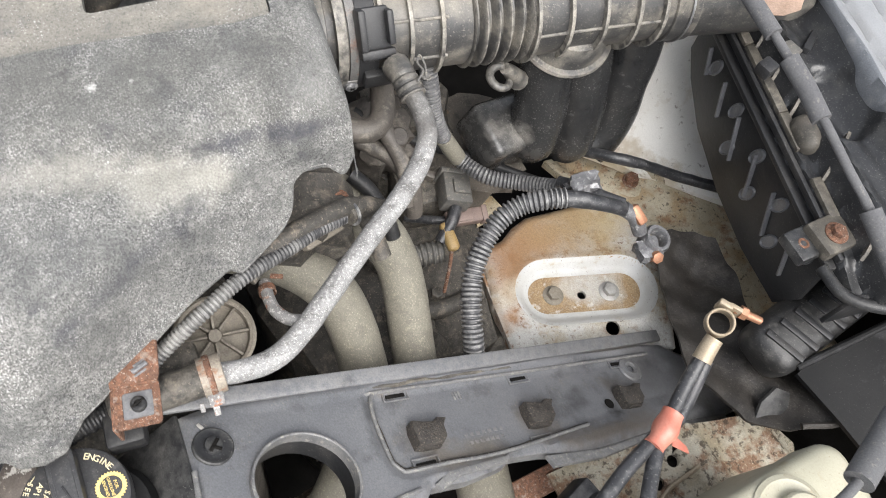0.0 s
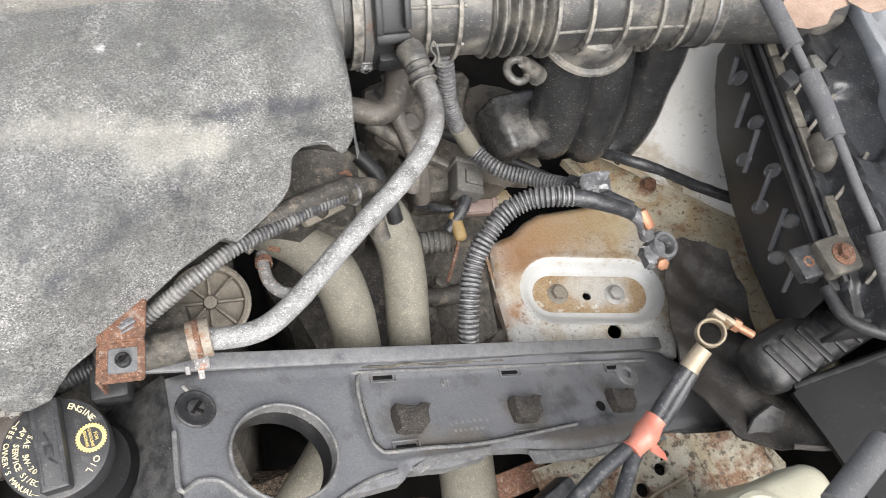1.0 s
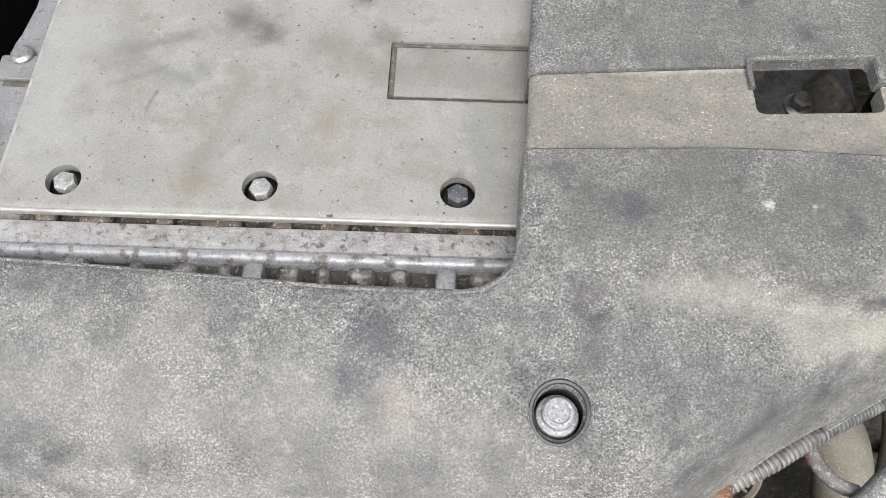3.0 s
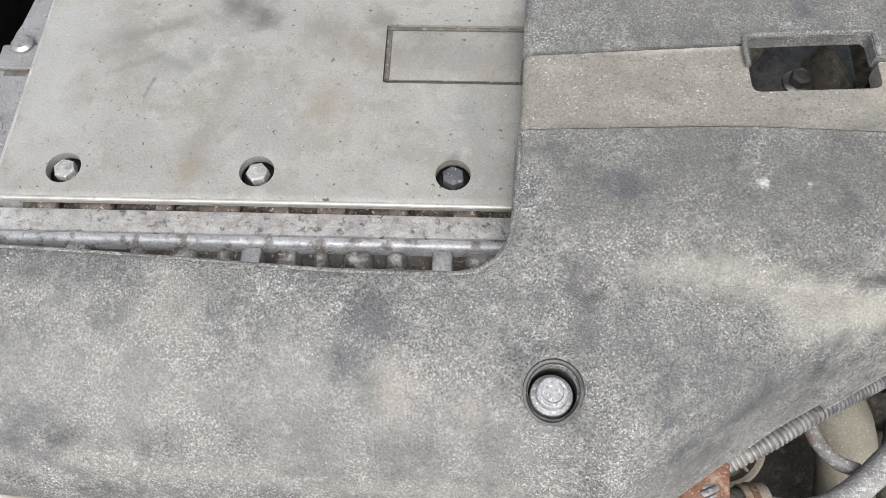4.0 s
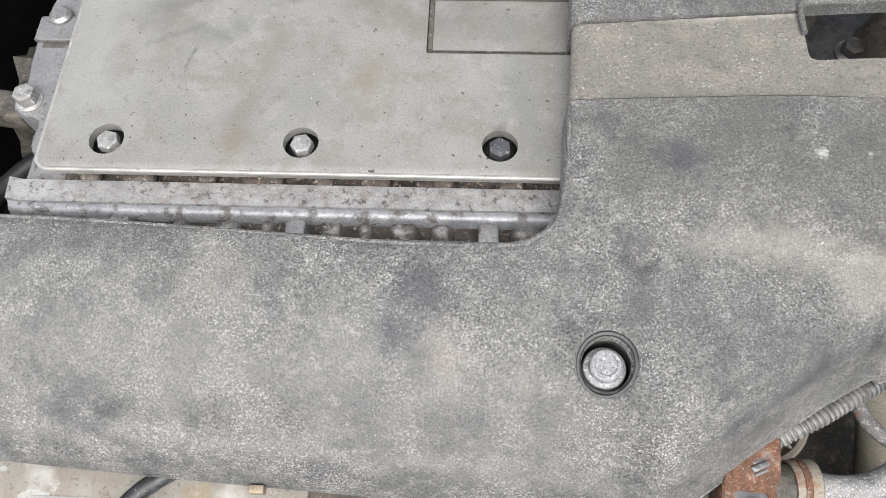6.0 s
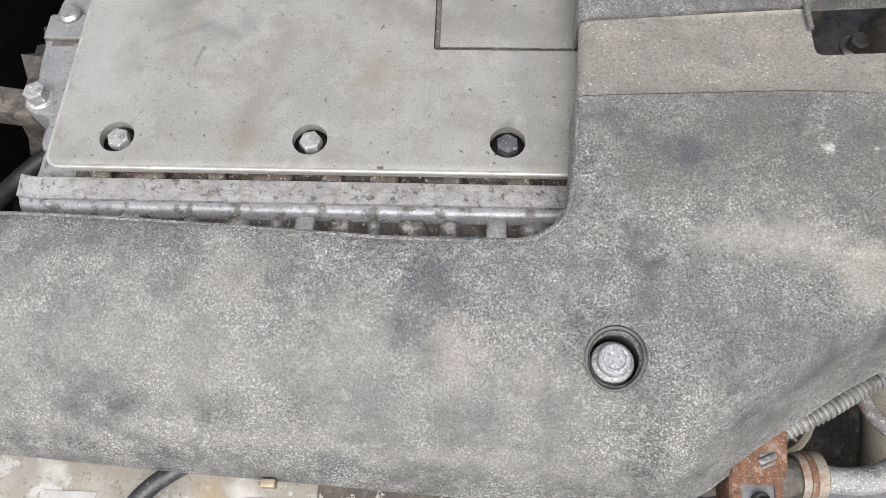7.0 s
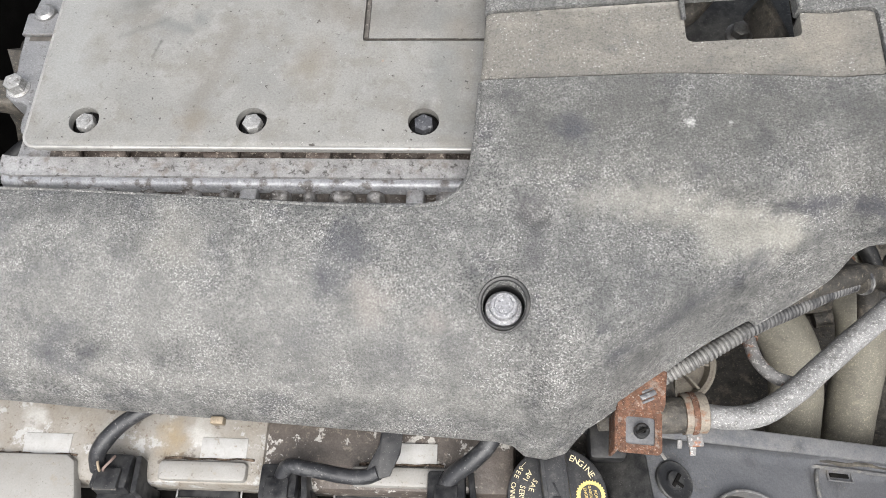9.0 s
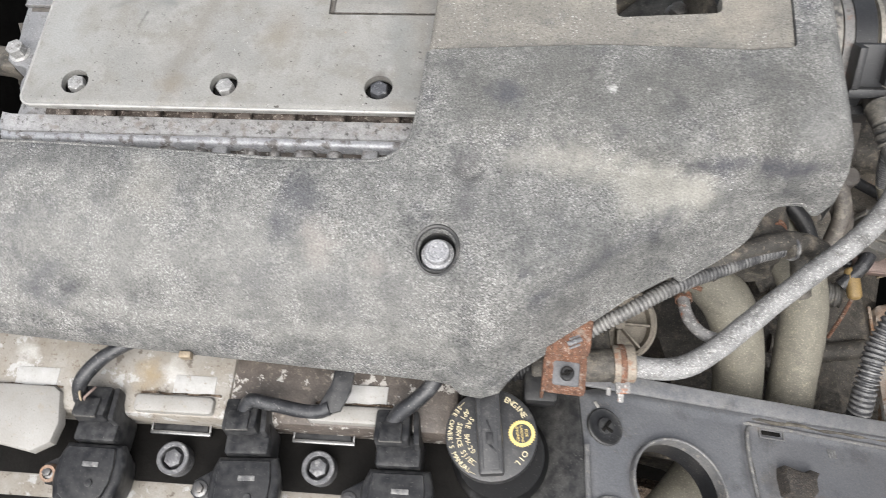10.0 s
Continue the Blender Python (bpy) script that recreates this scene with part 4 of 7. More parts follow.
part("flange_stain", box(turned((-0.2285, 0.0655, -0.0139)), (0.021, 0.0030, 0.0008), 0.0003), M_GRIME_SHADE, plenum)
for x, y in ((-0.2365, 0.0305), (-0.2385, 0.165)):
    part("bolt", hex_head(turned((x, y, -0.0145), 0, 0, 12), 0.0098, 0.0060, 0.0068, 0.0018), M_BOLTHEAD, plenum, "bright zinc flange bolt")
part("boss", lathe(turned((-0.2325, 0.0830, -0.0145)), [(0, 0), (0.0066, 0), (0.0060, 0.0040), (0.0042, 0.0056), (0, 0.0060)], 24), M_ALLOYRIB, plenum, "pale rounded boss")
part("stub", box(turned((-0.258, 0.036, -0.03), 0, 0, -8), (0.028, 0.017, 0.014), 0.003), M_GUNK, plenum)

lid = thing("plenum_lid", (-0.09, 0.09, -0.006), "grey machined aluminium plenum lid, oil-stained", "lid")
plate_out = rounded(-0.2150, -0.0155, 0.10, 0.20, 0.0065)
holes = [[(hx + 0.0083 * math.cos(a * math.pi / 16), hy + 0.0083 * math.sin(a * math.pi / 16)) for a in range(32)] for hx, hy in ((-0.184, 0), (-0.092, 0), (0.0, 0))]
POCKET = rounded(-0.0365, 0.0525, 0.08, 0.0900, 0.001)


def lid_height(x, y):
    z = 0.0 * x
    d, ins, _ = poly_distance(x, y, plate_out)
    return z - 0.0008 * (1 - smooth01(d, 0, 0.0012))


part("plate", sheet(plate_out, holes + [POCKET], lid_height, lambda x, y: 0.0048 + 0 * x, 0.0019), M_PLATE, lid, smooth=50)
part("pocket_floor", prism(rounded(-0.0358, 0.0560, 0.08, 0.0893, 0.001), 0.0015, pose(0, 0, -0.0044), 0.0003), M_PLATE, lid, "sunken rectangular pocket")
bend = [(-0.2085 + 0.0068 * math.cos(radians(a)), -0.0090 + 0.0068 * math.sin(radians(a)), -0.0014) for a in range(270, 179, -15)]
# Dark strips: grime and the pocket walls' shade, put in as colour.
for c, w in ((((0.020, 0.0893, -0.0022)), (0.114, 0.0020, 0.0014)), ((-0.0350, 0.0725, -0.0026), (0.0026, 0.032, 0.0014)), ((0.020, 0.0561, -0.0028), (0.114, 0.0007, 0.0010))):
    part("pocket_grime", box(turned(c), w, 0.0005), M_GRIME_SHADE, lid, "dark strip of grime and painted shade along the pocket's edge")
# Edge tube paler than the plate: wear plus the chamfer's painted highlight.
part("front_edge", tube([(0.052 - 0.013 * i, -0.0158, -0.0014) for i in range(20)] + bend + [(-0.2153, -0.004 + 0.008 * i, -0.0014) for i in range(8)] + [(-0.2153, 0.08, -0.0014), (-0.2153, 0.20, -0.0014)], 0.0011, 10, 0.0025), M_EDGE, lid, "rounded edge, paler for wear and the lit chamfer")
part("lower_edge", box(turned((-0.0760, -0.0150, -0.0042)), (0.256, 0.0022, 0.0030), 0.0006), M_PLATE, lid)
for (hx, m) in ((-0.184, M_BOLTHEAD), (-0.092, M_BOLTHEAD), (0.0, M_DULLHEAD)):
    part("bolt", hex_head(turned((hx, 0, -0.0066), 0, 0, 20 + 900 * hx), 0.0093, 0.0062), m, lid, "hexagon bolt sunk in its hole")
    # Black flange and seat paint the hole's shade round the bolt head.
    part("bolt_flange", lathe(turned((hx, 0, -0.0070)), [(0, 0.0), (0.0072, 0.0), (0.0070, 0.0012), (0.0056, 0.0020), (0, 0.0020)], 28), M_SIDE, lid)
    part("seat", lathe(turned((hx, 0, -0.0075)), [(0, 0), (0.0092, 0), (0.0092, 0.0003), (0, 0.0003)], 24), M_DARK, lid)

# ---- the moulded cover ----
cover = thing("engine_cover", (0.0, -0.06, -0.06), "dusty dark grey moulded plastic engine cover, scuffed", "engine cover")
FRONT = [(0.2500, 0.080), (0.2505, -0.020), (0.2505, -0.045), (0.2508, -0.0560), (0.2490, -0.0605), (0.2452, -0.0630), (0.2412, -0.0650), (0.2382, -0.0652), (0.2350, -0.0645), (0.2312, -0.0640), (0.2270, -0.0645), (0.2165, -0.0670), (0.2112, -0.0690),
         (0.2078, -0.0738), (0.196, -0.0805), (0.178, -0.0906), (0.1755, -0.0916), (0.1700, -0.0916), (0.145, -0.1055), (0.123, -0.121), (0.096, -0.141), (0.087, -0.147), (0.081, -0.153),
         (0.076, -0.159), (0.066, -0.1625), (0.055, -0.161), (0.049, -0.156), (0.040, -0.154), (0.010, -0.1525), (-0.07, -0.148), (-0.15, -0.144), (-0.31, -0.134)]
BACK = [(-0.31, -0.032), (-0.19, -0.0400), (-0.055, -0.0525), (0.003, -0.0545), (0.012, -0.0530), (0.019, -0.0485), (0.0235, -0.042), (0.0255, -0.033), (0.027, -0.019), (0.031, 0.05), (0.037, 0.128),
        (0.205, 0.128), (0.220, 0.125), (0.233, 0.117), (0.242, 0.105), (0.248, 0.092)]
OUT = list(reversed(FRONT + BACK))
GUIDE = [(0.266, 0.110), (0.266, -0.044), (0.262, -0.064), (0.252, -0.0755), (0.222, -0.0785), (0.200, -0.086), (0.176, -0.096), (0.145, -0.112), (0.123, -0.126), (0.096, -0.144), (0.084, -0.152)] + FRONT[23:]


def shrunk(poly, k):
    """The outline drawn in by k."""
    out = []
    n = len(poly)
    area = sum(poly[i][0] * poly[(i + 1) % n][1] - poly[(i + 1) % n][0] * poly[i][1] for i in range(n))
    for i in range(n):
        p, q, r = Vector(poly[i - 1]), Vector(poly[i]), Vector(poly[(i + 1) % n])
        e, f = (q - p).normalized(), (r - q).normalized()
        m = Vector((-e.y - f.y, e.x + f.x))
        m = m / max(0.6, m.length_squared / 2) * (1 if area > 0 else -1)
        out.append((q.x + m.x * k, q.y + m.y * k))
    return out


BOLT = (0.0425, -0.1035)
hole_b = [(BOLT[0] + 0.0098 * math.cos(a * math.pi / 16), BOLT[1] + 0.0098 * math.sin(a * math.pi / 16)) for a in range(32)]
WINDOW = rounded(0.1320, 0.0275, 0.1850, 0.0555, 0.0035)
BAND_LOW = [(0.0290, 0.0108), (0.12, 0.0080), (0.2155, -0.0003), (0.2180, 0.0008), (0.2188, 0.0035), (0.2197, 0.0350), (0.2190, 0.0378), (0.2165, 0.0392)]
BAND_CUT = BAND_LOW + [(0.185, 0.042), (0.185, 0.0535), (0.1835, 0.0555), (0.1335, 0.0555), (0.132, 0.0535), (0.0315, 0.0543)]
BAND = BAND_LOW + [(0.185, 0.042), (0.185, 0.0305), (0.1843, 0.0284), (0.1820, 0.0275), (0.1350, 0.0275), (0.1327, 0.0284), (0.132, 0.0305), (0.132, 0.0535), (0.0315, 0.0543)]


def cover_top(x, y):
    top = 0.0185 + 0.105 * x - 0.03 * np.clip(-y - 0.02, 0, 0.03)
    low = 0.0165 - 0.055 * np.clip(x - 0.12, 0, 1) - 0.06 * np.clip(0.05 - x, 0, 0.3) - 0.05 * np.clip(-y - 0.075, 0, 1)
    line = -0.047 - 0.0100 * smooth01(x, 0.11, 0.16) - 0.008 * smooth01(x, 0.165, 0.20)
    width = 0.034 - 0.026 * smooth01(x, 0.09, 0.165)
    z = low + (top - low) * smooth01(y, line - width / 2, line + width / 2)
    z = np.where(x < 0.02, np.minimum(z, low + 0.004), z)
    d, _, _ = poly_distance(x, y, GUIDE, False)
    arm = np.interp(d, (0, 0.004, 0.012, 0.028, 0.05, 0.075, 0.12), (-0.060, -0.050, -0.036, -0.021, -0.006, 0.008, 0.035))
    arm = arm + 0.085 * np.clip(x + 0.16, 0, 0.25) * smooth01(d, 0, 0.04)
    diag = np.interp(d, (0, 0.004, 0.008, 0.013, 0.018, 0.024, 0.032, 0.050), (-0.058, -0.050, -0.038, -0.017, 0.000, 0.012, 0.022, 0.040))
    w1, w2 = smooth01(x, 0.05, 0.115), smooth01(x, 0.196, 0.2135)

    def lower(a, b, k):
        h = np.clip(0.5 + 0.5 * (b - a) / k, 0, 1)
        return b * (1 - h) + a * h - k * h * (1 - h)

    long = lower(z, arm * (1 - w1) + diag * w1, 0.010)
    front = np.interp(y + 0.0055 * (1 - smooth01(x, 0.208, 0.236)), (-0.0715, -0.0675, -0.0645, -0.0615, -0.0580, -0.0540, -0.0490, -0.0430, -0.034, -0.020), (-0.040, -0.025, -0.010, 0.006, 0.0195, 0.0285, 0.0345, 0.0390, 0.0425, 0.046))
    away = 0.2508 - 0.02 * np.clip(-y - 0.030, 0, 0.03) - 0.12 * np.clip(-y - 0.050, 0, 1) - x
    side = np.interp(away, (0, 0.0022, 0.0046, 0.0068, 0.0100, 0.015, 0.022), (-0.030, -0.012, 0.018, 0.030, 0.0375, 0.0435, 0.048))
    block = lower(lower(z, front, 0.004), side, 0.004)
    z = long * (1 - w2) + block * w2
    # dished bolt seat, shallow round dent
    r = np.hypot(x - BOLT[0], y - BOLT[1])
    z -= 0.004 * (1 - smooth01(r, 0.0095, 0.0135)) - 0.0013 * np.exp(-((r - 0.0148) / 0.0014) ** 2)
    r = np.hypot(x - 0.057, y + 0.060)
    z -= 0.0020 * (1 - smooth01(r, 0.005, 0.0080)) - 0.0007 * np.exp(-((r - 0.0130) / 0.0016) ** 2)
    d, _, _ = poly_distance(x, y, [(0.057, -0.060), (0.058, -0.088)], False)
    z -= 0.0011 * (1 - smooth01(d, 0.006, 0.009))
    d, _, _ = poly_distance(x, y, BACK, False)
    z -= 0.0022 * (1 - smooth01(d, 0, 0.004))
    return z


def cover_thick(x, y):
    d, _, _ = poly_distance(x, y, BACK[1:11], False)
    e, _, _ = poly_distance(x, y, BAND_CUT)
    return 0.0028 + np.where(x > 0.0, 0.016, 0.008) * (1 - smooth01(d, 0.001, 0.004)) + 0.004 * (1 - smooth01(e, 0.001, 0.003))


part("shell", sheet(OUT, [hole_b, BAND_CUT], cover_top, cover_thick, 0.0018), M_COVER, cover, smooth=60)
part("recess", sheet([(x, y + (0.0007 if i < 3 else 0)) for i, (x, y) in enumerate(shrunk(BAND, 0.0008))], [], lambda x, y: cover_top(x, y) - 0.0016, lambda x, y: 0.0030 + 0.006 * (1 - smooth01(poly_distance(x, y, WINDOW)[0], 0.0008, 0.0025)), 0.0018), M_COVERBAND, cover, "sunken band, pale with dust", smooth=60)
rim_pts = []
for x, y in [(-0.30, -0.0341), (-0.19, -0.0414), (-0.055, -0.0539), (0.003, -0.0559), (0.0127, -0.0543), (0.0200, -0.0497), (0.0248, -0.0427), (0.0269, -0.033), (0.0284, -0.019), (0.0297, 0.008)]:
    rim_pts.append((x, y, float(cover_top(np.array([x]), np.array([y]))[0]) + 0.0001))
part("rim", tube(rim_pts, 0.0011, 8, 0.003), M_COVER, cover, "thin rolled rim of the cover's inner edge")
lower_rim = [(x, y, float(cover_top(np.array([x]), np.array([y]))[0]) - 0.0003) for x, y in FRONT[8:22]]
part("lower_rim", tube(lower_rim, 0.00045, 6, 0.0015), M_PALEEDGE, cover, "pale worn lower edge")
bez = [(0.1305, 0.0400), (0.1305, 0.0545), (0.1325, 0.0568), (0.1585, 0.0572), (0.1845, 0.0568), (0.1865, 0.0545), (0.1865, 0.0430)]
part("window_bezel", tube([(x, y, float(cover_top(np.array([x]), np.array([y]))[0]) + 0.0002) for x, y in bez], 0.0013, 8, 0.002), M_COVER, cover, "raised bezel round the window")
part("clip", box(turned((-0.106, -0.1480, -0.059)), (0.007, 0.004, 0.006), 0.0008), M_BRASS, cover, "small metal edge clip")
part("cover_bolt", lathe(turned((BOLT[0], BOLT[1], -0.006)), [(0, 0), (0.0088, 0), (0.0088, 0.0070), (0.0084, 0.0080), (0.0072, 0.0084), (0.0068, 0.0086), (0, 0.0086)], 32), M_GALV, cover, "frosted shouldered bolt in a round recess")
part("bolt_socket", lathe(turned((BOLT[0], BOLT[1], 0.0020)), [(0, 0), (0.0066, 0), (0.0065, 0.0042), (0.0058, 0.0050), (0.0046, 0.0050), (0.0042, 0.0043), (0, 0.0041)], 28), M_GALV, cover)
well_rim = [(BOLT[0] + 0.0115 * math.cos(a * math.pi / 16), BOLT[1] + 0.0115 * math.sin(a * math.pi / 16)) for a in range(33)]
part("well_rim", tube([(x, y, float(cover_top(np.array([x]), np.array([y]))[0]) - 0.0004) for x, y in well_rim], 0.0014, 8, 0.002), M_NOSE, cover, "dark rolled rim round the bolt recess")
part("well", lathe(turned((BOLT[0], BOLT[1], -0.012)), [(0, 0), (0.011, 0), (0.011, 0.016), (0.0102, 0.016), (0.0102, 0.001), (0, 0.001)], 28), M_BLACK, cover)
# what shows through the window
inner = thing("throttle_bracket", (0.158, 0.05, -0.06), "dark bracket with a bolt seen through the cover's window", "bracket")
part("plate", box(turned((0.16, 0.060, -0.016), 3), (0.09, 0.085, 0.006), 0.002), M_BLACK, inner)
part("bolt", hex_head(turned((0.1735, 0.066, -0.0125), 3), 0.009, 0.005, 0.0075, 0.002), M_DARKSTEEL, inner)
part("riser", tube([(0.130, 0.070, -0.012), (0.142, 0.074, -0.002), (0.152, 0.085, 0.0)], 0.008, 14, 0.003), M_GUNK, inner)
part("lever", box(turned((0.186, 0.066, -0.006), 0, 20, 15), (0.006, 0.03, 0.02), 0.002), M_GUNK, inner)

# ---- valve cover, coils and oil filler ----
vc = thing("valve_cover", (-0.08, -0.18, -0.16), "cream painted valve cover with flaking paint and dark burnt patches", "valve cover")
part("rim_body", box(turned((-0.185, -0.145, -0.128)), (0.19, 0.064, 0.055), 0.006), M_VALVE, vc)
part("burnt_body", box(turned((-0.02, -0.1455, -0.129)), (0.145, 0.064, 0.055), 0.006), M_VALVEDARK, vc)
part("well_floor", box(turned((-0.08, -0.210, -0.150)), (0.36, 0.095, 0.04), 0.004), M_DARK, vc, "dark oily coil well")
part("pad", prism(list(reversed([(-0.290, -0.162), (-0.204, -0.162), (-0.1990, -0.1655), (-0.1945, -0.185), (-0.197, -0.197), (-0.2085, -0.2035), (-0.235, -0.199), (-0.290, -0.192)])), 0.008, pose(0, 0, -0.1045), 0.002), M_WHITEPAD, vc)
for x0, x1 in ((-0.150, -0.099), (-0.040, 0.016)):
    part("pad", prism(rounded(x0, -0.1745, x1, -0.1635, 0.003), 0.008, pose(0, 0, -0.1045), 0.002), M_WHITEPAD, vc)
for x0, x1 in ((-0.233, -0.205), (-0.128, -0.101), (-0.020, 0.008)):
    part("label_patch", box(turned(((x0 + x1) / 2, -0.1560, -0.1005)), (x1 - x0, 0.012, 0.0010), 0.0005), M_LABEL, vc, "bright white rectangular patch")
for cx in (-0.1275, -0.0340):
    m = prism([(-0.019, 0), (0.019, 0), (0.016, 0.011), (-0.016, 0.011)], 0.008, pose(cx, -0.1820, -0.131), 0.001)
    part("cradle", m, M_COIL, vc)
    part("cradle_lip", box(turned((cx + 0.001, -0.1826, -0.1220)), (0.040, 0.0024, 0.0024), 0.0006), M_STEEL, vc, "bright worn steel lip")
    part("cradle_lip", box(turned((cx - 0.0185, -0.1780, -0.1222)), (0.0014, 0.010, 0.0020), 0.0005), M_STEEL, vc)
    part("cradle_lip", box(turned((cx + 0.0200, -0.1780, -0.1222)), (0.0014, 0.010, 0.0020), 0.0005), M_STEEL, vc)
    part("washer", ring(turned((cx, -0.1985, -0.131)), 0.0072, 0.0104, 0.012), M_LEAD, vc, "bright ring round a bolt")
    part("bolt", hex_head(turned((cx, -0.1985, -0.129), 0, 0, 12), 0.0100, 0.009, 0.0070, 0.001), M_LEAD, vc)
part("front_strip", box(turned((-0.10, -0.2360, -0.1405), 3), (0.36, 0.050, 0.02), 0.003), M_VALVE, vc)
for x0, x1 in ((-0.262, -0.200), (-0.148, -0.096), (-0.036, 0.012)):
    part("grit_line", tube([(x0 + (x1 - x0) * i / 6, -0.1622 + 0.0006 * (i % 2), -0.1005) for i in range(7)], 0.0007, 6, 0.002, wobble=0.8), M_DIRT, vc, "brown grit along the crease")
single("flat_tape", prism([(-0.0095, -0.008), (-0.0030, -0.0125), (0.0035, -0.0100), (0.0075, 0.002), (0.0080, 0.024), (-0.0035, 0.026), (-0.0045, 0.006)], 0.0030, turned((-0.0185, -0.1605, -0.0800), 8, 6, -4), 0.0010), M_COIL, "flat blue-black tape end over the coil lead", "tape")
pipe = single("copper_stub", lathe(turned((-0.1965, -0.2085, -0.128), 14), [(0.0034, 0.004), (0.0034, 0.026), (0.0052, 0.026), (0.0055, 0.024), (0.0055, 0.0), (0, 0.0), (0, 0.004), (0.0034, 0.004)], 24), M_OLDCOPPER, "dull copper pipe stub beside the valve cover", "pipe")

COILS = "ignition coils"


def coil(loc):
    """An ignition coil with its plug, standing on the coil well."""
    t = thing("ignition_coil", (0, 0, -0.132), "black plastic ignition coil with its plug", "ignition coil", COILS)
    body = prism([(-0.0220, -0.008), (-0.0222, -0.020), (-0.0195, -0.030), (-0.0140, -0.0365), (-0.006, -0.0395), (0.004, -0.0395), (0.0115, -0.0365), (0.0175, -0.030), (0.0205, -0.020), (0.0212, -0.008), (0.0185, 0.003), (-0.0175, 0.003)], 0.034, pose(0, 0, -0.130), 0.0045, seg=3)
    for v in body.verts:
        k = 1 - 0.34 * min(1, max(0, (-0.100 - v.co.z) / 0.022))
        v.co.x, v.co.y = v.co.x * k, -0.018 + (v.co.y + 0.018) * k
    part("body", body, M_COIL, t)
    part("raised_top", prism([(-0.0165, -0.010), (-0.0165, -0.020), (-0.0140, -0.028), (-0.008, -0.0325), (0.006, -0.0325), (0.0125, -0.028), (0.0155, -0.020), (0.0162, -0.010), (0.015, 0.0), (-0.0145, 0.0)], 0.003, pose(0, 0, -0.0965), 0.0012), M_COIL, t)
    part("nub", rod((0.004, -0.021, -0.094), (0.004, -0.021, -0.0922), 0.0022), M_COIL, t)
    part("bar", box(turned((0.002, -0.010, -0.0935)), (0.010, 0.0030, 0.0008), 0.0003), M_LOOM, t)
    part("neck", box(turned((-0.001, 0.012, -0.109), -8), (0.027, 0.020, 0.026), 0.0025), M_COIL, t)
    plug = part("plug", box(turned((-0.005, 0.025, -0.099), -14), (0.021, 0.020, 0.020), 0.002), M_COIL, t)
    part("lock_tab", box(turned((-0.005, 0.0225, -0.0875), -14), (0.013, 0.012, 0.0035), 0.001), M_COIL, plug)
    part("lock_slot", box(turned((-0.005, 0.0170, -0.0858), -14), (0.0135, 0.0014, 0.0012), 0.0003), M_GREYPLUG, plug)
    part("side_wall", box(turned((0.0095, 0.024, -0.0985), -14, 0, 6), (0.0035, 0.021, 0.018), 0.001), M_COIL, plug)
    ear = part("ear", prism([(-0.020, -0.002), (-0.034, -0.010), (-0.036, -0.017), (-0.031, -0.022), (-0.020, -0.020)], 0.012, pose(0, 0, -0.118), 0.0015), M_COIL, t)
    part("screw", hex_head(turned((-0.0295, -0.0150, -0.1055)), 0.0052, 0.0022, 0.0048, 0.0012), M_DARKSTEEL, ear)
    t.location = loc
    return t


c1 = coil((-0.1680, -0.1985, -0.132))
copy_thing(c1, pose(-0.072, -0.2005, -0.132, 0, 0, 3))
copy_thing(c1, pose(0.0195, -0.2020, -0.132, 0, 0, 1))

wires = [("spark_lead", [(-0.1830, -0.170, -0.094), (-0.1800, -0.162, -0.084), (-0.169, -0.150, -0.078), (-0.154, -0.140, -0.075), (-0.135, -0.130, -0.076)], 0.0045),
         ("spark_lead", [(-0.078, -0.1735, -0.093), (-0.073, -0.1665, -0.086), (-0.062, -0.1675, -0.084), (-0.045, -0.1705, -0.083), (-0.031, -0.1715, -0.082), (-0.022, -0.1690, -0.080)], 0.0043),
         ("spark_lead", [(0.0125, -0.1745, -0.094), (0.018, -0.168, -0.088), (0.029, -0.1605, -0.081), (0.038, -0.151, -0.077), (0.044, -0.138, -0.076)], 0.0050)]
for n, pts, r in wires:
    single(n, tube(pts, r, 14, 0.003, wobble=0.12), M_WIRE, "black sleeved wiring lead plugged into a coil", "cable", "coil leads")
for i, (x, y, z) in enumerate(((-0.1790, -0.1705, -0.0860), (-0.1765, -0.1700, -0.0855))):
    single("bare_wire", tube([(x, y - 0.002, z - 0.004), (x + 0.001, y - 0.001, z + 0.0005), (x + 0.005 * i, y + 0.003, z + 0.002), (x + 0.006 * i, y + 0.006, z)], 0.0008, 8, 0.001), M_BRASS if i == 0 else M_BROWNPLUG, "thin coloured wire at a coil plug", "wire")

# oil filler cap
OIL = Vector((0.0728, -0.1790, -0.078))
oil = thing("oil_filler", (0.08, -0.19, -0.16), "black plastic oil filler and its cap with yellow lettering", "oil filler")
RC = 0.0262
cap = lathe(Matrix.Translation(OIL), [(0, 0), (RC - 0.0016, 0), (RC - 0.0004, -0.0006), (RC, -0.002), (RC, -0.009), (RC - 0.002, -0.010), (RC - 0.002, -0.022), (0, -0.022)], 56)
oil_top = part("cap", cap, M_CAP, oil, "black oil cap with yellow lettering")
bar_m = Matrix.Translation(OIL) @ pose(-0.0005, 0.0005, 0, 0, 0, 6)
bar = part("grip", prism(rounded(-0.0075, -0.0235, 0.0065, 0.0235, 0.0018), 0.0085, bar_m, 0.0016), M_CAP, oil_top)
part("grip_inset", prism(rounded(-0.0052, -0.0210, 0.0042, 0.0205, 0.0012), 0.0006, bar_m @ pose(0, 0, 0.0082), 0.0004), M_CAP, oil_top)
# oil can picture on the grip: body, spout and foot
can = box(bar_m @ pose(-0.0006, -0.004, 0.0089), (0.0042, 0.0066, 0.0004), 0.0001)
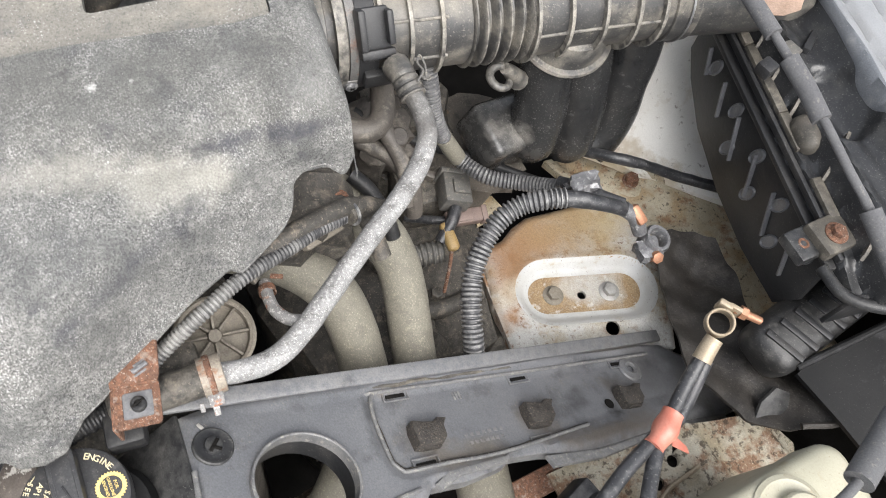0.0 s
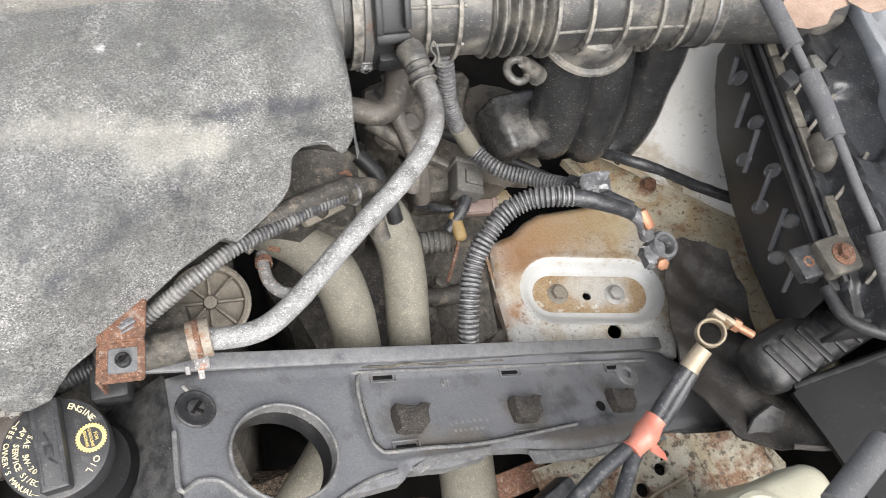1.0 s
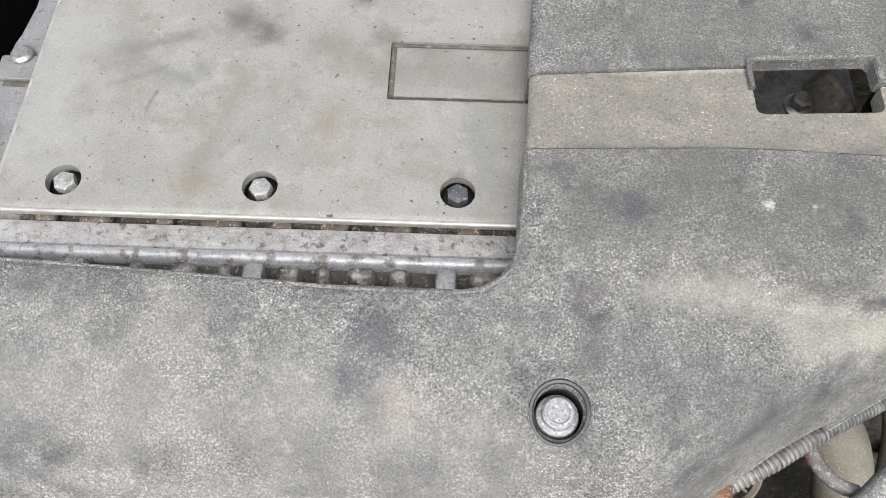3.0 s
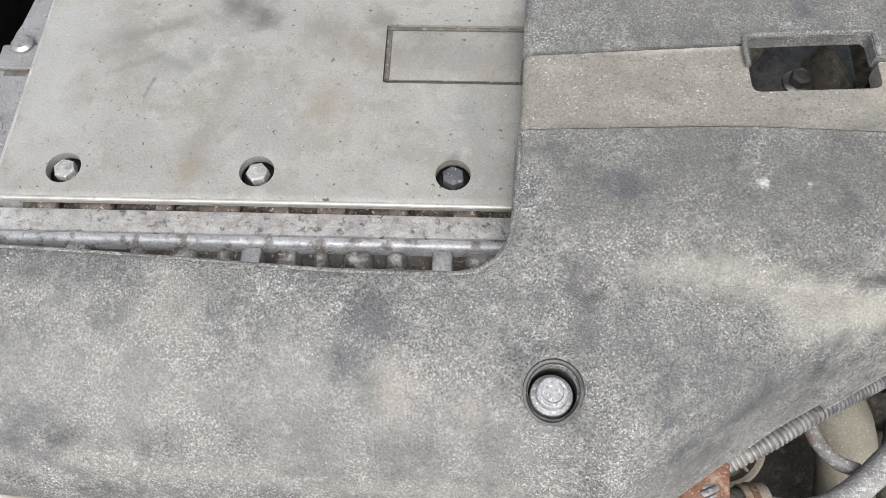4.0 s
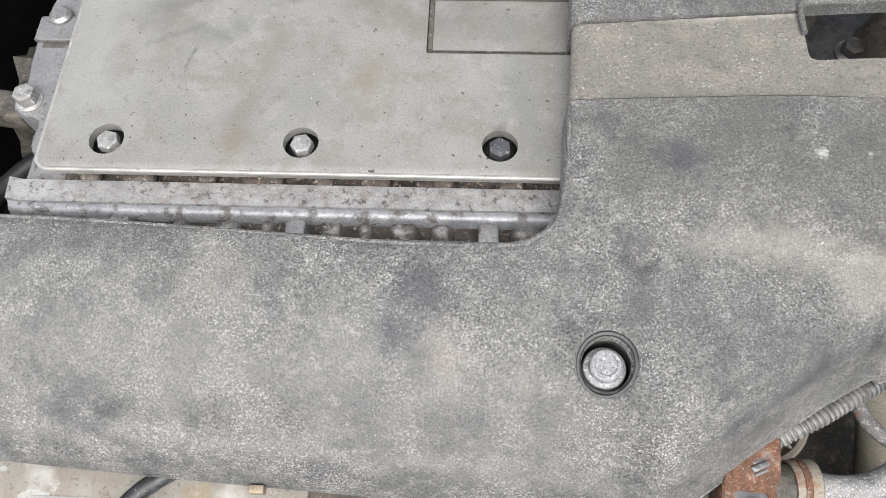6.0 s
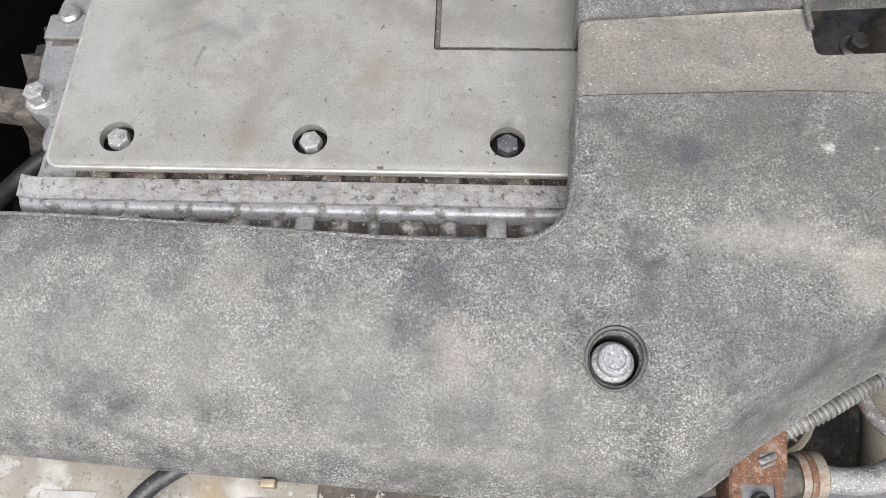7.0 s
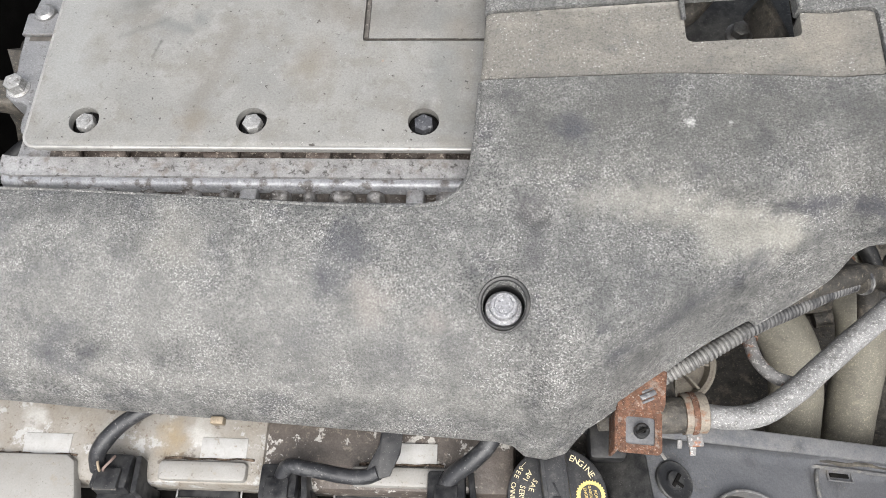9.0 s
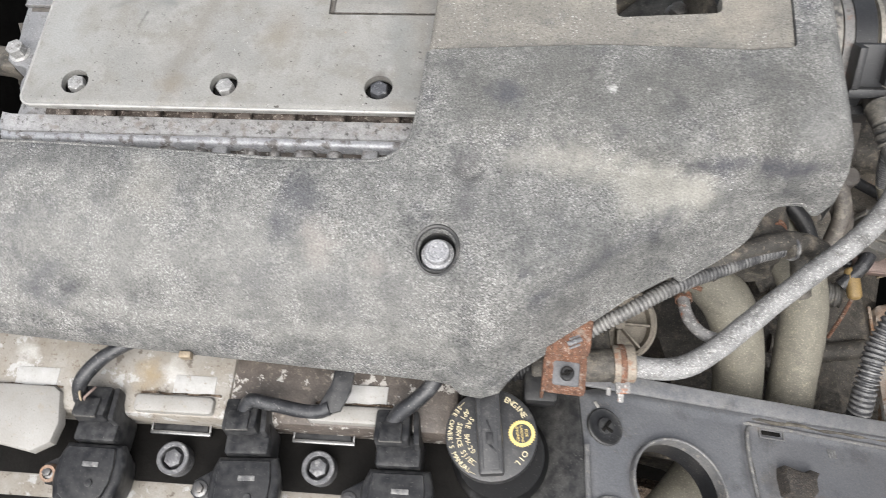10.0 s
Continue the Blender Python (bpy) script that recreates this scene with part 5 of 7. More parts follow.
box(bar_m @ pose(-0.0006, 0.0025, 0.0089, 0, 0, 18), (0.0012, 0.0075, 0.0004), 0.0001, 2, can)
box(bar_m @ pose(0.0008, -0.0095, 0.0089, 0, 0, 40), (0.0012, 0.006, 0.0004), 0.0001, 2, can)
part("oil_can_mark", can, M_COIL, oil_top)


def on_arc(text, radius, start, end, size, inward, material, name):
    """Letters along an arc of the cap, from start to end (degrees)."""
    b = bmesh.new()
    for i, ch in enumerate(text):
        if ch == " ":
            continue
        a = start + (end - start) * (i / max(1, len(text) - 1))
        l = lettering(ch, size)
        m = Matrix.Translation(OIL) @ pose(0, 0, 0, 0, 0, a) @ pose(radius, 0, 0.0002) @ pose(0, 0, 0, 0, 0, 90 if inward else -90)
        l.transform(m)
        merge(b, l)
    part(name, b, material, oil_top, smooth=0)


on_arc("ENGINE", 0.0200, 69, 33, 0.0046, False, M_CREAMPRINT, "inscription")
on_arc("OIL", 0.0200, -27, -44, 0.0046, False, M_CREAMPRINT, "inscription")
on_arc("\u2014SEE OWNER'S MANUAL\u2014", 0.0247, 138, 246, 0.0037, True, M_CREAMPRINT, "inscription")
on_arc("API SERVICE SJ/EC", 0.0200, 141, 240, 0.0040, True, M_CREAMPRINT, "inscription")
on_arc("SAE 5W-20", 0.0153, 146, 226, 0.0040, True, M_CREAMPRINT, "inscription")
BADGE = Matrix.Translation(OIL) @ pose(0.0172, 0.0015, 0.0002, 0, 0, -80)
star = []
for i in range(60):
    rr = 0.0078 if i % 2 else 0.0070
    star.append((rr * math.cos(math.pi * i / 30), rr * math.sin(math.pi * i / 30)))
badge = part("badge", prism(star, 0.0002, BADGE), M_YELLOW, oil_top, "yellow toothed badge")
part("badge_centre", lathe(BADGE @ pose(0, 0, 0.0002), [(0, 0.0002), (0.0054, 0.0002), (0.0054, 0)], 32), M_CAP, oil_top)
for word, dy, s in (("FOR", 0.0018, 0.0023), ("GASOLINE", -0.0007, 0.0021), ("ENGINES", -0.0032, 0.0021)):
    l = lettering(word, s)
    l.transform(BADGE @ pose(0, dy, 0.0005))
    part("inscription", l, M_YELLOW, oil_top, smooth=0)
part("neck", lathe(turned((0.078, -0.186, -0.15)), [(0, 0), (0.029, 0), (0.029, 0.042), (0.026, 0.05), (0, 0.05)], 40), M_SIDE, oil)
part("elbow", tube([(0.09, -0.19, -0.13), (0.108, -0.195, -0.125), (0.112, -0.225, -0.125), (0.10, -0.25, -0.13)], 0.013, 18, 0.006), M_RUBBER, oil)
part("foot_plate", box(turned((0.104, -0.212, -0.125), 0, 0, -6), (0.03, 0.05, 0.008), 0.002), M_GUNK, oil)

# ---- rusty bracket, breather pipe and clamp ----
br = thing("rusty_bracket", (0.11, -0.14, -0.10), "rust-bitten steel bracket with a square black plug", "bracket")
BRM = pose(0.1125, -0.148, -0.052, 0, 0, -4)
hole_sq = rounded(-0.0072, -0.0072, 0.0072, 0.0066, 0.0012)
sq = sheet(rounded(-0.0112, -0.0115, 0.0108, 0.0105, 0.0022), [hole_sq], lambda x, y: 0 * x, lambda x, y: 0.0018 + 0 * x, 0.0011)
sq.transform(BRM)
part("square_frame", sq, M_RUST, br)
part("flange", prism([(-0.012, 0.010), (0.0108, 0.010), (0.0118, 0.0135), (0.0125, 0.030), (0.009, 0.031), (-0.006, 0.020), (-0.012, 0.014)], 0.0018, BRM @ pose(0, 0, 0.001, 4), 0.0004), M_RUST, br)
part("bend", box(BRM @ pose(-0.001, 0.0108, -0.001), (0.0225, 0.0035, 0.006), 0.001), M_RUST, br)
part("drop_leg", box(BRM @ pose(-0.0118, -0.001, -0.010), (0.0018, 0.020, 0.02), 0.0004), M_RUST, br)
grom = part("plug", prism(rounded(-0.0085, -0.0085, 0.0085, 0.0078, 0.0018), 0.0026, BRM @ pose(0, 0, -0.0035), 0.0008), M_PANEL, br, "square grey plastic plug")
part("stud", lathe(BRM @ pose(0.0005, -0.0005, -0.001), [(0.0038, 0), (0.0038, 0.0035), (0.0030, 0.0042), (0.0018, 0.0042), (0.0018, 0.002), (0, 0.002)], 20), M_RUBBER, grom)
part("stud_slot", box(BRM @ pose(0.0005, -0.0005, 0.0032, 0, 0, 30), (0.0068, 0.0012, 0.0012), 0.0003), M_DARK, grom)
clipm = BRM @ pose(0.0030, 0.0170, 0.0045, 0, 0, 28)
cl = part("wire_clip", box(clipm, (0.0085, 0.0028, 0.0022), 0.0007), M_LEAD, br, "bright spring clip")
part("clip_leg", box(clipm @ pose(0.001, 0.0024, -0.001), (0.0065, 0.0014, 0.0016), 0.0004), M_LEAD, cl)
part("clip_leg", box(clipm @ pose(-0.001, -0.0024, -0.001), (0.0065, 0.0014, 0.0016), 0.0004), M_LEAD, cl)

bp = thing("breather_pipe", (0.13, -0.135, -0.10), "grimy metal breather pipe beside the bracket", "pipe")
part("pipe", rod((0.094, -0.137, -0.083), (0.150, -0.1325, -0.084), 0.0098, 0.0098, 26, bevel=0.001), M_GUNK, bp)
part("hose_end", tube([(0.060, -0.146, -0.088), (0.078, -0.141, -0.084), (0.096, -0.137, -0.083)], ribbed(0.0068, 0.004, 0.0008), 16, 0.001), M_RUBBER, bp)
part("backing", box(turned((0.100, -0.146, -0.085)), (0.02, 0.026, 0.016), 0.003), M_RUBBER, bp)
part("foot", box(turned((0.118, -0.120, -0.105), 0, 0, 5), (0.05, 0.03, 0.02), 0.004), M_GUNK, bp)

hc = thing("hose_clamp", (0.148, -0.1325, -0.095), "rust-stained spring hose clamp", "hose clamp")
cm = aimed((0.1415, -0.1328, -0.0835), (1, 0.08, -0.02))
part("band", ring(cm, 0.0098, 0.0112, 0.0125, 32), mat("tan_and_rust", (0.27, 0.235, 0.19), (0.22, 0.19, 0.155), 0.006, 0.6, 0.2, layers=[((0.20, 0.09, 0.045), 0.007, 0.54, 0.64, 0.75, 0.85), ((0.10, 0.08, 0.065), 0.004, 0.56, 0.66, 0.6, 0.8)]), hc)
part("rust_band", ring(aimed((0.1452, -0.1325, -0.0836), (1, 0.08, -0.02)), 0.0108, 0.0118, 0.0034, 32), M_RUST, hc, "rusted tightening band")
part("ear", box(turned((0.1475, -0.1462, -0.0835), 0, 0, 4), (0.0085, 0.008, 0.0022), 0.0008), M_PIPE, hc)
part("ear_tip", box(turned((0.1465, -0.1515, -0.0865), 30), (0.0035, 0.006, 0.002), 0.0006), M_PIPE, hc)
part("ear_tip", box(turned((0.1395, -0.1485, -0.0855), 30), (0.0028, 0.005, 0.002), 0.0006), M_PIPE, hc)

# ---- hoses ----
gh = thing("breather_hose", (0.22, -0.08, -0.10), "weathered pale grey rubber breather hose, dusty", "hose")
GH = [(0.302, 0.030, -0.052), (0.3035, 0.018, -0.050), (0.3065, 0.004, -0.0535), (0.3085, -0.010, -0.056), (0.3065, -0.025, -0.059), (0.297, -0.040, -0.063), (0.281, -0.056, -0.068),
      (0.262, -0.071, -0.073), (0.242, -0.0865, -0.078), (0.218, -0.107, -0.082), (0.200, -0.122, -0.084), (0.184, -0.1315, -0.085), (0.168, -0.1340, -0.085), (0.150, -0.1325, -0.085)]
part("hose", tube(GH, 0.0066, 22, 0.004, wobble=0.06), M_GREYHOSE, gh)
part("collar", tube(GH[:3], lambda s, l: 0.0092 if s < 0.010 else (0.0088 if (s / 0.005) % 1 < 0.6 else 0.0078), 24, 0.0012), M_INTAKE, gh, "dusty dark hose collar")
cp = thing("spring_clip", (0.318, 0.012, -0.055), "bent wire spring clip on the hose end", "clip")
part("wire", tube([(0.309, 0.008, -0.044), (0.3145, 0.014, -0.042), (0.313, 0.021, -0.042), (0.316, 0.026, -0.041), (0.3175, 0.018, -0.043), (0.316, 0.010, -0.046), (0.321, 0.011, -0.046)], 0.0008, 8, 0.0012), M_GREYPLUG, cp)
part("tab", box(turned((0.3165, 0.0125, -0.046), 0, 0, 20), (0.006, 0.004, 0.0016), 0.0006), M_GREYPLUG, cp)

cr = thing("corrugated_hose", (0.18, -0.09, -0.09), "dusty black corrugated hose along the cover's edge", "hose")
part("hose", tube([(0.116, -0.124, -0.072), (0.131, -0.1160, -0.066), (0.150, -0.1065, -0.059), (0.176, -0.0912, -0.058), (0.203, -0.0775, -0.065), (0.226, -0.0655, -0.071), (0.243, -0.0575, -0.078)],
                  ribbed(0.0045, 0.0026, 0.0006), 18, 0.0005), M_RIBHOSE, cr)
hp = thing("smooth_pipe", (0.22, -0.06, -0.10), "grimy smooth rubber pipe under the corrugated hose", "hose")
part("pipe", tube([(0.178, -0.088, -0.066), (0.197, -0.0735, -0.064), (0.227, -0.0600, -0.069), (0.252, -0.050, -0.080), (0.262, -0.052, -0.1), (0.268, -0.070, -0.12)], 0.0062, 16, 0.004), M_GUNK, hp)
part("end_ring", ring(aimed((0.2485, -0.0545, -0.080), (1, 0.45, -0.3)), 0.0066, 0.0085, 0.002, 28), M_LOOM, hp, "pale split ring")
part("joint", tube([(0.246, -0.056, -0.079), (0.258, -0.050, -0.083), (0.272, -0.052, -0.09)], 0.0068, 16, 0.004), M_GUNK, hp)

disc = thing("diaphragm_housing", (0.155, -0.085, -0.17), "round ribbed dusty plastic diaphragm housing", "housing")
DM = turned((0.1525, -0.0915, -0.130), 16, 8)
part("body", lathe(DM, [(0, -0.03), (0.020, -0.03), (0.023, -0.004), (0.0255, -0.003), (0.0255, 0.001), (0.0235, 0.0022), (0.0215, 0.001), (0.0208, -0.006), (0, -0.006)], 40), M_DISC, disc)
for a in range(0, 360, 45):
    part("spoke", box(DM @ pose(0, 0, 0, 0, 0, a) @ pose(0.0128, 0, -0.0025), (0.0165, 0.0016, 0.0066), 0.0004), M_DISC, disc)
part("hub", lathe(DM, [(0, 0.002), (0.004, 0.002), (0.0045, -0.006), (0, -0.006)], 20), M_DISC, disc)
part("mount", lump((0.135, -0.065, -0.172), (0.06, 0.06, 0.05), 2.0, 0.2, 3), M_GUNK, disc)
rh = thing("rusty_pipe", (0.193, -0.095, -0.13), "short rust-brown bent pipe with a clip", "pipe")
part("pipe", tube([(0.189, -0.076, -0.104), (0.1885, -0.086, -0.100), (0.190, -0.098, -0.096), (0.196, -0.108, -0.092), (0.205, -0.112, -0.091)], 0.0038, 14, 0.002), M_PIPE, rh)
part("clip", ring(aimed((0.189, -0.080, -0.1035), (0, -1, 0.3)), 0.0042, 0.0054, 0.005, 20), M_RUST, rh)
part("clip_ear", box(turned((0.1965, -0.0755, -0.100), 0, 0, -20), (0.008, 0.003, 0.002), 0.0005), M_RUST, rh)

for name, pts, r in (("coolant_hose", [(0.160, -0.030, -0.125), (0.190, -0.040, -0.130), (0.217, -0.054, -0.142), (0.235, -0.070, -0.160), (0.2435, -0.089, -0.180), (0.2465, -0.113, -0.202), (0.249, -0.140, -0.226), (0.250, -0.17, -0.25)], 0.0175),
                     ("coolant_hose", [(0.232, 0.003, -0.118), (0.248, -0.012, -0.122), (0.266, -0.028, -0.135), (0.281, -0.043, -0.152), (0.288, -0.061, -0.171), (0.289, -0.084, -0.191), (0.287, -0.113, -0.213), (0.288, -0.14, -0.235), (0.29, -0.17, -0.26)], 0.0165)):
    h = thing(name, (pts[-1][0], pts[-1][1], pts[-1][2] - r), "thick olive-grey dusty rubber coolant hose", "hose", "coolant hoses")
    part("hose", tube(pts, r, 26, 0.006, wobble=0.03), M_TAN, h)
    seam = [Vector(p) + Vector((-r * 0.62, 0.0, r * 0.80)) for p in pts[2:]]
    part("seam", tube(seam, 0.0007, 6, 0.006), M_TAN, h)
lh = thing("lower_coolant_hose", (0.20, -0.20, -0.27), "thick dusty coolant hose seen through the panel's round hole", "hose", "coolant hoses")
part("hose", tube([(0.165, -0.235, -0.25), (0.185, -0.212, -0.235), (0.204, -0.192, -0.230), (0.221, -0.170, -0.235), (0.235, -0.15, -0.25)], 0.0165, 24, 0.006), M_TAN, lh)
lh2 = thing("lower_coolant_hose", (0.31, -0.22, -0.29), "dusty coolant hose end below the panel", "hose", "coolant hoses")
part("hose", tube([(0.318, -0.18, -0.245), (0.316, -0.205, -0.255), (0.313, -0.235, -0.26), (0.31, -0.27, -0.28)], 0.0215, 24, 0.006), M_TAN, lh2)

LOOM1 = [(0.336, 0.052, -0.085), (0.339, 0.045, -0.105), (0.344, 0.042, -0.13), (0.358, 0.043, -0.168), (0.374, 0.039, -0.197), (0.393, 0.017, -0.200), (0.416, 0.003, -0.197), (0.434, -0.012, -0.186), (0.446, -0.030, -0.168)]
lm = thing("wiring_loom", (0.38, 0.02, -0.21), "grey corrugated wiring loom curving under the intake tube", "wiring loom")
part("sleeve", tube(LOOM1, ribbed(0.0068, 0.0034, 0.0013), 20, 0.00085), M_LOOM, lm)
part("tape", tube(LOOM1[3:5], 0.0074, 18, 0.003), M_TAN, lm, "pale tape band")
bl = thing("battery_cable", (0.38, -0.07, -0.20), "black corrugated battery cable arching over the tray", "battery cable")
LOOM2 = [(0.328, -0.150, -0.245), (0.3285, -0.130, -0.205), (0.332, -0.104, -0.185), (0.339, -0.081, -0.175), (0.350, -0.064, -0.165), (0.368, -0.0485, -0.155), (0.386, -0.0435, -0.147), (0.402, -0.046, -0.1405), (0.420, -0.050, -0.138)]
part("sleeve", tube(LOOM2, ribbed(0.0081, 0.0037, 0.0018), 22, 0.0009), M_LOOM, bl)
part("cable", tube([(0.412, -0.048, -0.139), (0.428, -0.053, -0.1385), (0.442, -0.058, -0.141), (0.458, -0.061, -0.148), (0.472, -0.063, -0.156)], lambda s, l: 0.0070 - 0.0012 * s / l, 18, 0.003, wobble=0.15), M_WIRE, bl, "taped black cable end")
part("cable", tube([(0.436, -0.020, -0.168), (0.446, -0.035, -0.158), (0.457, -0.050, -0.152), (0.470, -0.060, -0.152)], 0.0050, 16, 0.003, wobble=0.1), M_WIRE, bl)
part("tape_wad", lump((0.446, -0.036, -0.152), (0.022, 0.016, 0.014), 3.3, 0.5, 3), M_LEAD, bl, "crumpled silver-grey tape")
tm = part("terminal", lathe(turned((0.502, -0.081, -0.193), 10, 10), [(0.0075, 0), (0.0075, 0.010), (0.0085, 0.012), (0.0110, 0.012), (0.0125, 0.009), (0.0125, 0.0), (0.0075, 0)], 28), M_LEAD, bl, "grey corroded terminal clamp")
part("clamp_body", lump((0.494, -0.088, -0.189), (0.020, 0.018, 0.010), 4.0, 0.4, 3), M_LEAD, tm)
part("copper_lug", box(turned((0.481, -0.069, -0.158), 20, 30, -60), (0.018, 0.009, 0.008), 0.003), M_COPPER, tm)
part("lug_neck", tube([(0.470, -0.062, -0.155), (0.480, -0.068, -0.162), (0.487, -0.076, -0.176)], 0.0062, 14, 0.003), M_LEAD, tm)
part("bolt", hex_head(aimed((0.497, -0.093, -0.190), (-0.05, -0.5, 0.5)), 0.009, 0.007, 0.006, 0.002), M_COPPER, tm, "copper-coloured bolt")
l3 = thing("wiring_loom", (0.57, 0.0, -0.26), "thin black taped wiring loom on the rusty body", "wiring loom")
part("sleeve", tube([(0.500, 0.05, -0.24), (0.522, 0.022, -0.222), (0.545, 0.010, -0.222), (0.575, 0.003, -0.236), (0.600, -0.008, -0.243), (0.64, -0.03, -0.245)], 0.0052, 14, 0.004, wobble=0.2), M_WIRE, l3)

# loose negative lead with its ring clamp
ng = thing("negative_battery_lead", (0.40, -0.23, -0.12), "loose black battery lead with a brass clamp and red tape", "battery cable")
part("cable", tube([(0.30, -0.292, -0.105), (0.322, -0.272, -0.098), (0.355, -0.2515, -0.098), (0.381, -0.2395, -0.098), (0.397, -0.230, -0.095), (0.414, -0.215, -0.089), (0.428, -0.2035, -0.082)], 0.0048, 16, 0.004), M_WIRE, ng)
part("cable", tube([(0.352, -0.298, -0.10), (0.356, -0.281, -0.097), (0.372, -0.2575, -0.098), (0.387, -0.2405, -0.098), (0.403, -0.2315, -0.096), (0.419, -0.2175, -0.0905), (0.430, -0.206, -0.083)], 0.0046, 16, 0.004), M_WIRE, ng)
part("tape", tube([(0.380, -0.2425, -0.0975), (0.390, -0.2365, -0.097), (0.401, -0.2280, -0.0945)], lambda s, l: 0.0072 - 0.0006 * math.sin(9 * s / l), 20, 0.0015, wobble=0.2), M_REDTAPE, ng, "torn red tape wrap")
part("tape_tail", prism([(-0.004, 0), (0.004, 0.001), (0.003, -0.009), (-0.0005, -0.012)], 0.0006, turned((0.393, -0.243, -0.0955), 10, 20, 40)), M_REDTAPE, ng)
RM = turned((0.4445, -0.1885, -0.076), 8, -22, 0)
rg = part("ring_clamp", ring(RM, 0.0071, 0.0087, 0.0115, 36), M_BRASS, ng, "dull brass ring clamp")
part("crimp", tube([(0.4265, -0.2055, -0.0825), (0.432, -0.2005, -0.0785), (0.437, -0.1965, -0.0745)], lambda s, l: 0.0062 - 0.0007 * s / l, 18, 0.002), M_BRASS, rg)
part("jaw", box(turned((0.4500, -0.1805, -0.070), 0, 0, 40), (0.0045, 0.009, 0.010), 0.0012), M_BRASS, rg)
part("jaw", box(turned((0.4550, -0.1845, -0.070), 0, 0, 40), (0.0035, 0.009, 0.010), 0.0012), M_BRASS, rg)
part("bolt", rod((0.4550, -0.1840, -0.069), (0.4690, -0.1960, -0.070), 0.0026, 0.0026, 14, bevel=0.0005), M_COPPER, rg, "copper-coloured bolt")
part("nut", hex_head(aimed((0.4580, -0.1865, -0.069), (0.76, -0.65, -0.05)), 0.0075, 0.0045), M_COPPER, rg)

# ---- black ducting panel ----
PN = pose(0.142, -0.155, -0.1078) @ Matrix((Vector((0.9116, 0.0, -0.4110)), Vector((-0.0829, 0.9796, -0.1838)), Vector((0.4026, 0.2016, 0.8929)))).transposed().to_4x4()


def on_panel(x, y):
    """Panel places from plan places (x, y)."""
    z = -0.0783 - 0.4335 * x - 0.2216 * y
    q = PN.inverted() @ Vector((x, y, z))
    return q.x, q.y


duct = thing("ducting_panel", (0.30, -0.18, -0.30), "dull black plastic ducting panel with a round hole, mud-stained", "panel")
plan = [(0.126, -0.143), (0.150, -0.1365), (0.257, -0.1315), (0.40, -0.1345), (0.500, -0.137), (0.523, -0.143), (0.560, -0.165), (0.585, -0.190), (0.592, -0.2115), (0.552, -0.2165), (0.500, -0.214), (0.43, -0.2175), (0.385, -0.219), (0.351, -0.2120), (0.3215, -0.2095), (0.3172, -0.2140),
        (0.2865, -0.2178), (0.2600, -0.2166), (0.2545, -0.2225), (0.236, -0.2245), (0.222, -0.2255), (0.213, -0.236), (0.180, -0.245), (0.16, -0.232), (0.130, -0.226)]
pout = [on_panel(*p) for p in plan]
ctr = on_panel(0.1845, -0.1975)
hole_d = [(ctr[0] + 0.0320 * math.cos(a * math.pi / 20), ctr[1] + 0.0298 * math.sin(a * math.pi / 20)) for a in range(40)]
slots = []
for sx, sy in ((0.2575, -0.1505), (0.359, -0.1525), (0.463, -0.1535), (0.262, -0.2005), (0.355, -0.203)):
    q = on_panel(sx, sy)
    slots.append([(q[0] - 0.0075, q[1] - 0.002), (q[0] + 0.0075, q[1] - 0.002), (q[0] + 0.0075, q[1] + 0.002), (q[0] - 0.0075, q[1] + 0.002)])
inset = [on_panel(*p) for p in ((0.2425, -0.1478), (0.2480, -0.1470), (0.50, -0.150), (0.515, -0.168), (0.50, -0.192), (0.40, -0.2000), (0.3209, -0.2055), (0.2755, -0.2041), (0.2480, -0.2038), (0.2435, -0.2022), (0.2405, -0.1985), (0.2385, -0.193), (0.2368, -0.1674), (0.2385, -0.1520))]


def panel_top(x, y):
    d, ins, _ = poly_distance(x, y, pout)
    z = -0.004 * (1 - smooth01(d, 0, 0.006))
    lip = np.exp(-((y - 0.0105) / 0.002) ** 2) * smooth01(x, 0.0, 0.03)
    z = z + 0.0016 * lip
    di, ii, _ = poly_distance(x, y, inset)
    s = np.where(ii, di, -di)
    z -= 0.0040 * smooth01(s, -0.001, 0.003) * 1.0
    z -= 0.0022 * np.exp(-((s + 0.002) / 0.0022) ** 2)
    z += 0.0015 * np.sin(x * 31) * np.sin(y * 47 + 1.0) * smooth01(x, 0.2, 0.3)
    return z


pb = sheet(pout, [hole_d], panel_top, lambda x, y: 0.0025 + 0.006 * (1 - smooth01(poly_distance(x, y, pout)[0], 0.0005, 0.003)), 0.0026)
pb.transform(PN)
part("panel", pb, M_PANEL, duct, smooth=50)
part("duct_ring", ring(PN @ pose(ctr[0], ctr[1], -0.004) @ Matrix.Diagonal((1.0, 0.935, 1, 1)), 0.0312, 0.0332, 0.0085, 48), M_WORN, duct, "raised worn rim of the round hole")
part("duct_throat", ring(PN @ pose(ctr[0], ctr[1], -0.018) @ Matrix.Diagonal((1.0, 0.935, 1, 1)), 0.0313, 0.0328, 0.015, 48), M_JET, duct)
part("back_flange", box(PN @ pose(0.1935, 0.0190, 0.0012, 14), (0.447, 0.011, 0.004), 0.0015), M_PANEL, duct)
# End wall blacker than the panel, so its shade is in the colour.
part("end_wall", box(PN @ pose(-0.0300, -0.031, -0.0215, 0, 30), (0.003, 0.088, 0.046), 0.001), M_BLACK, duct)
lip_pts = []
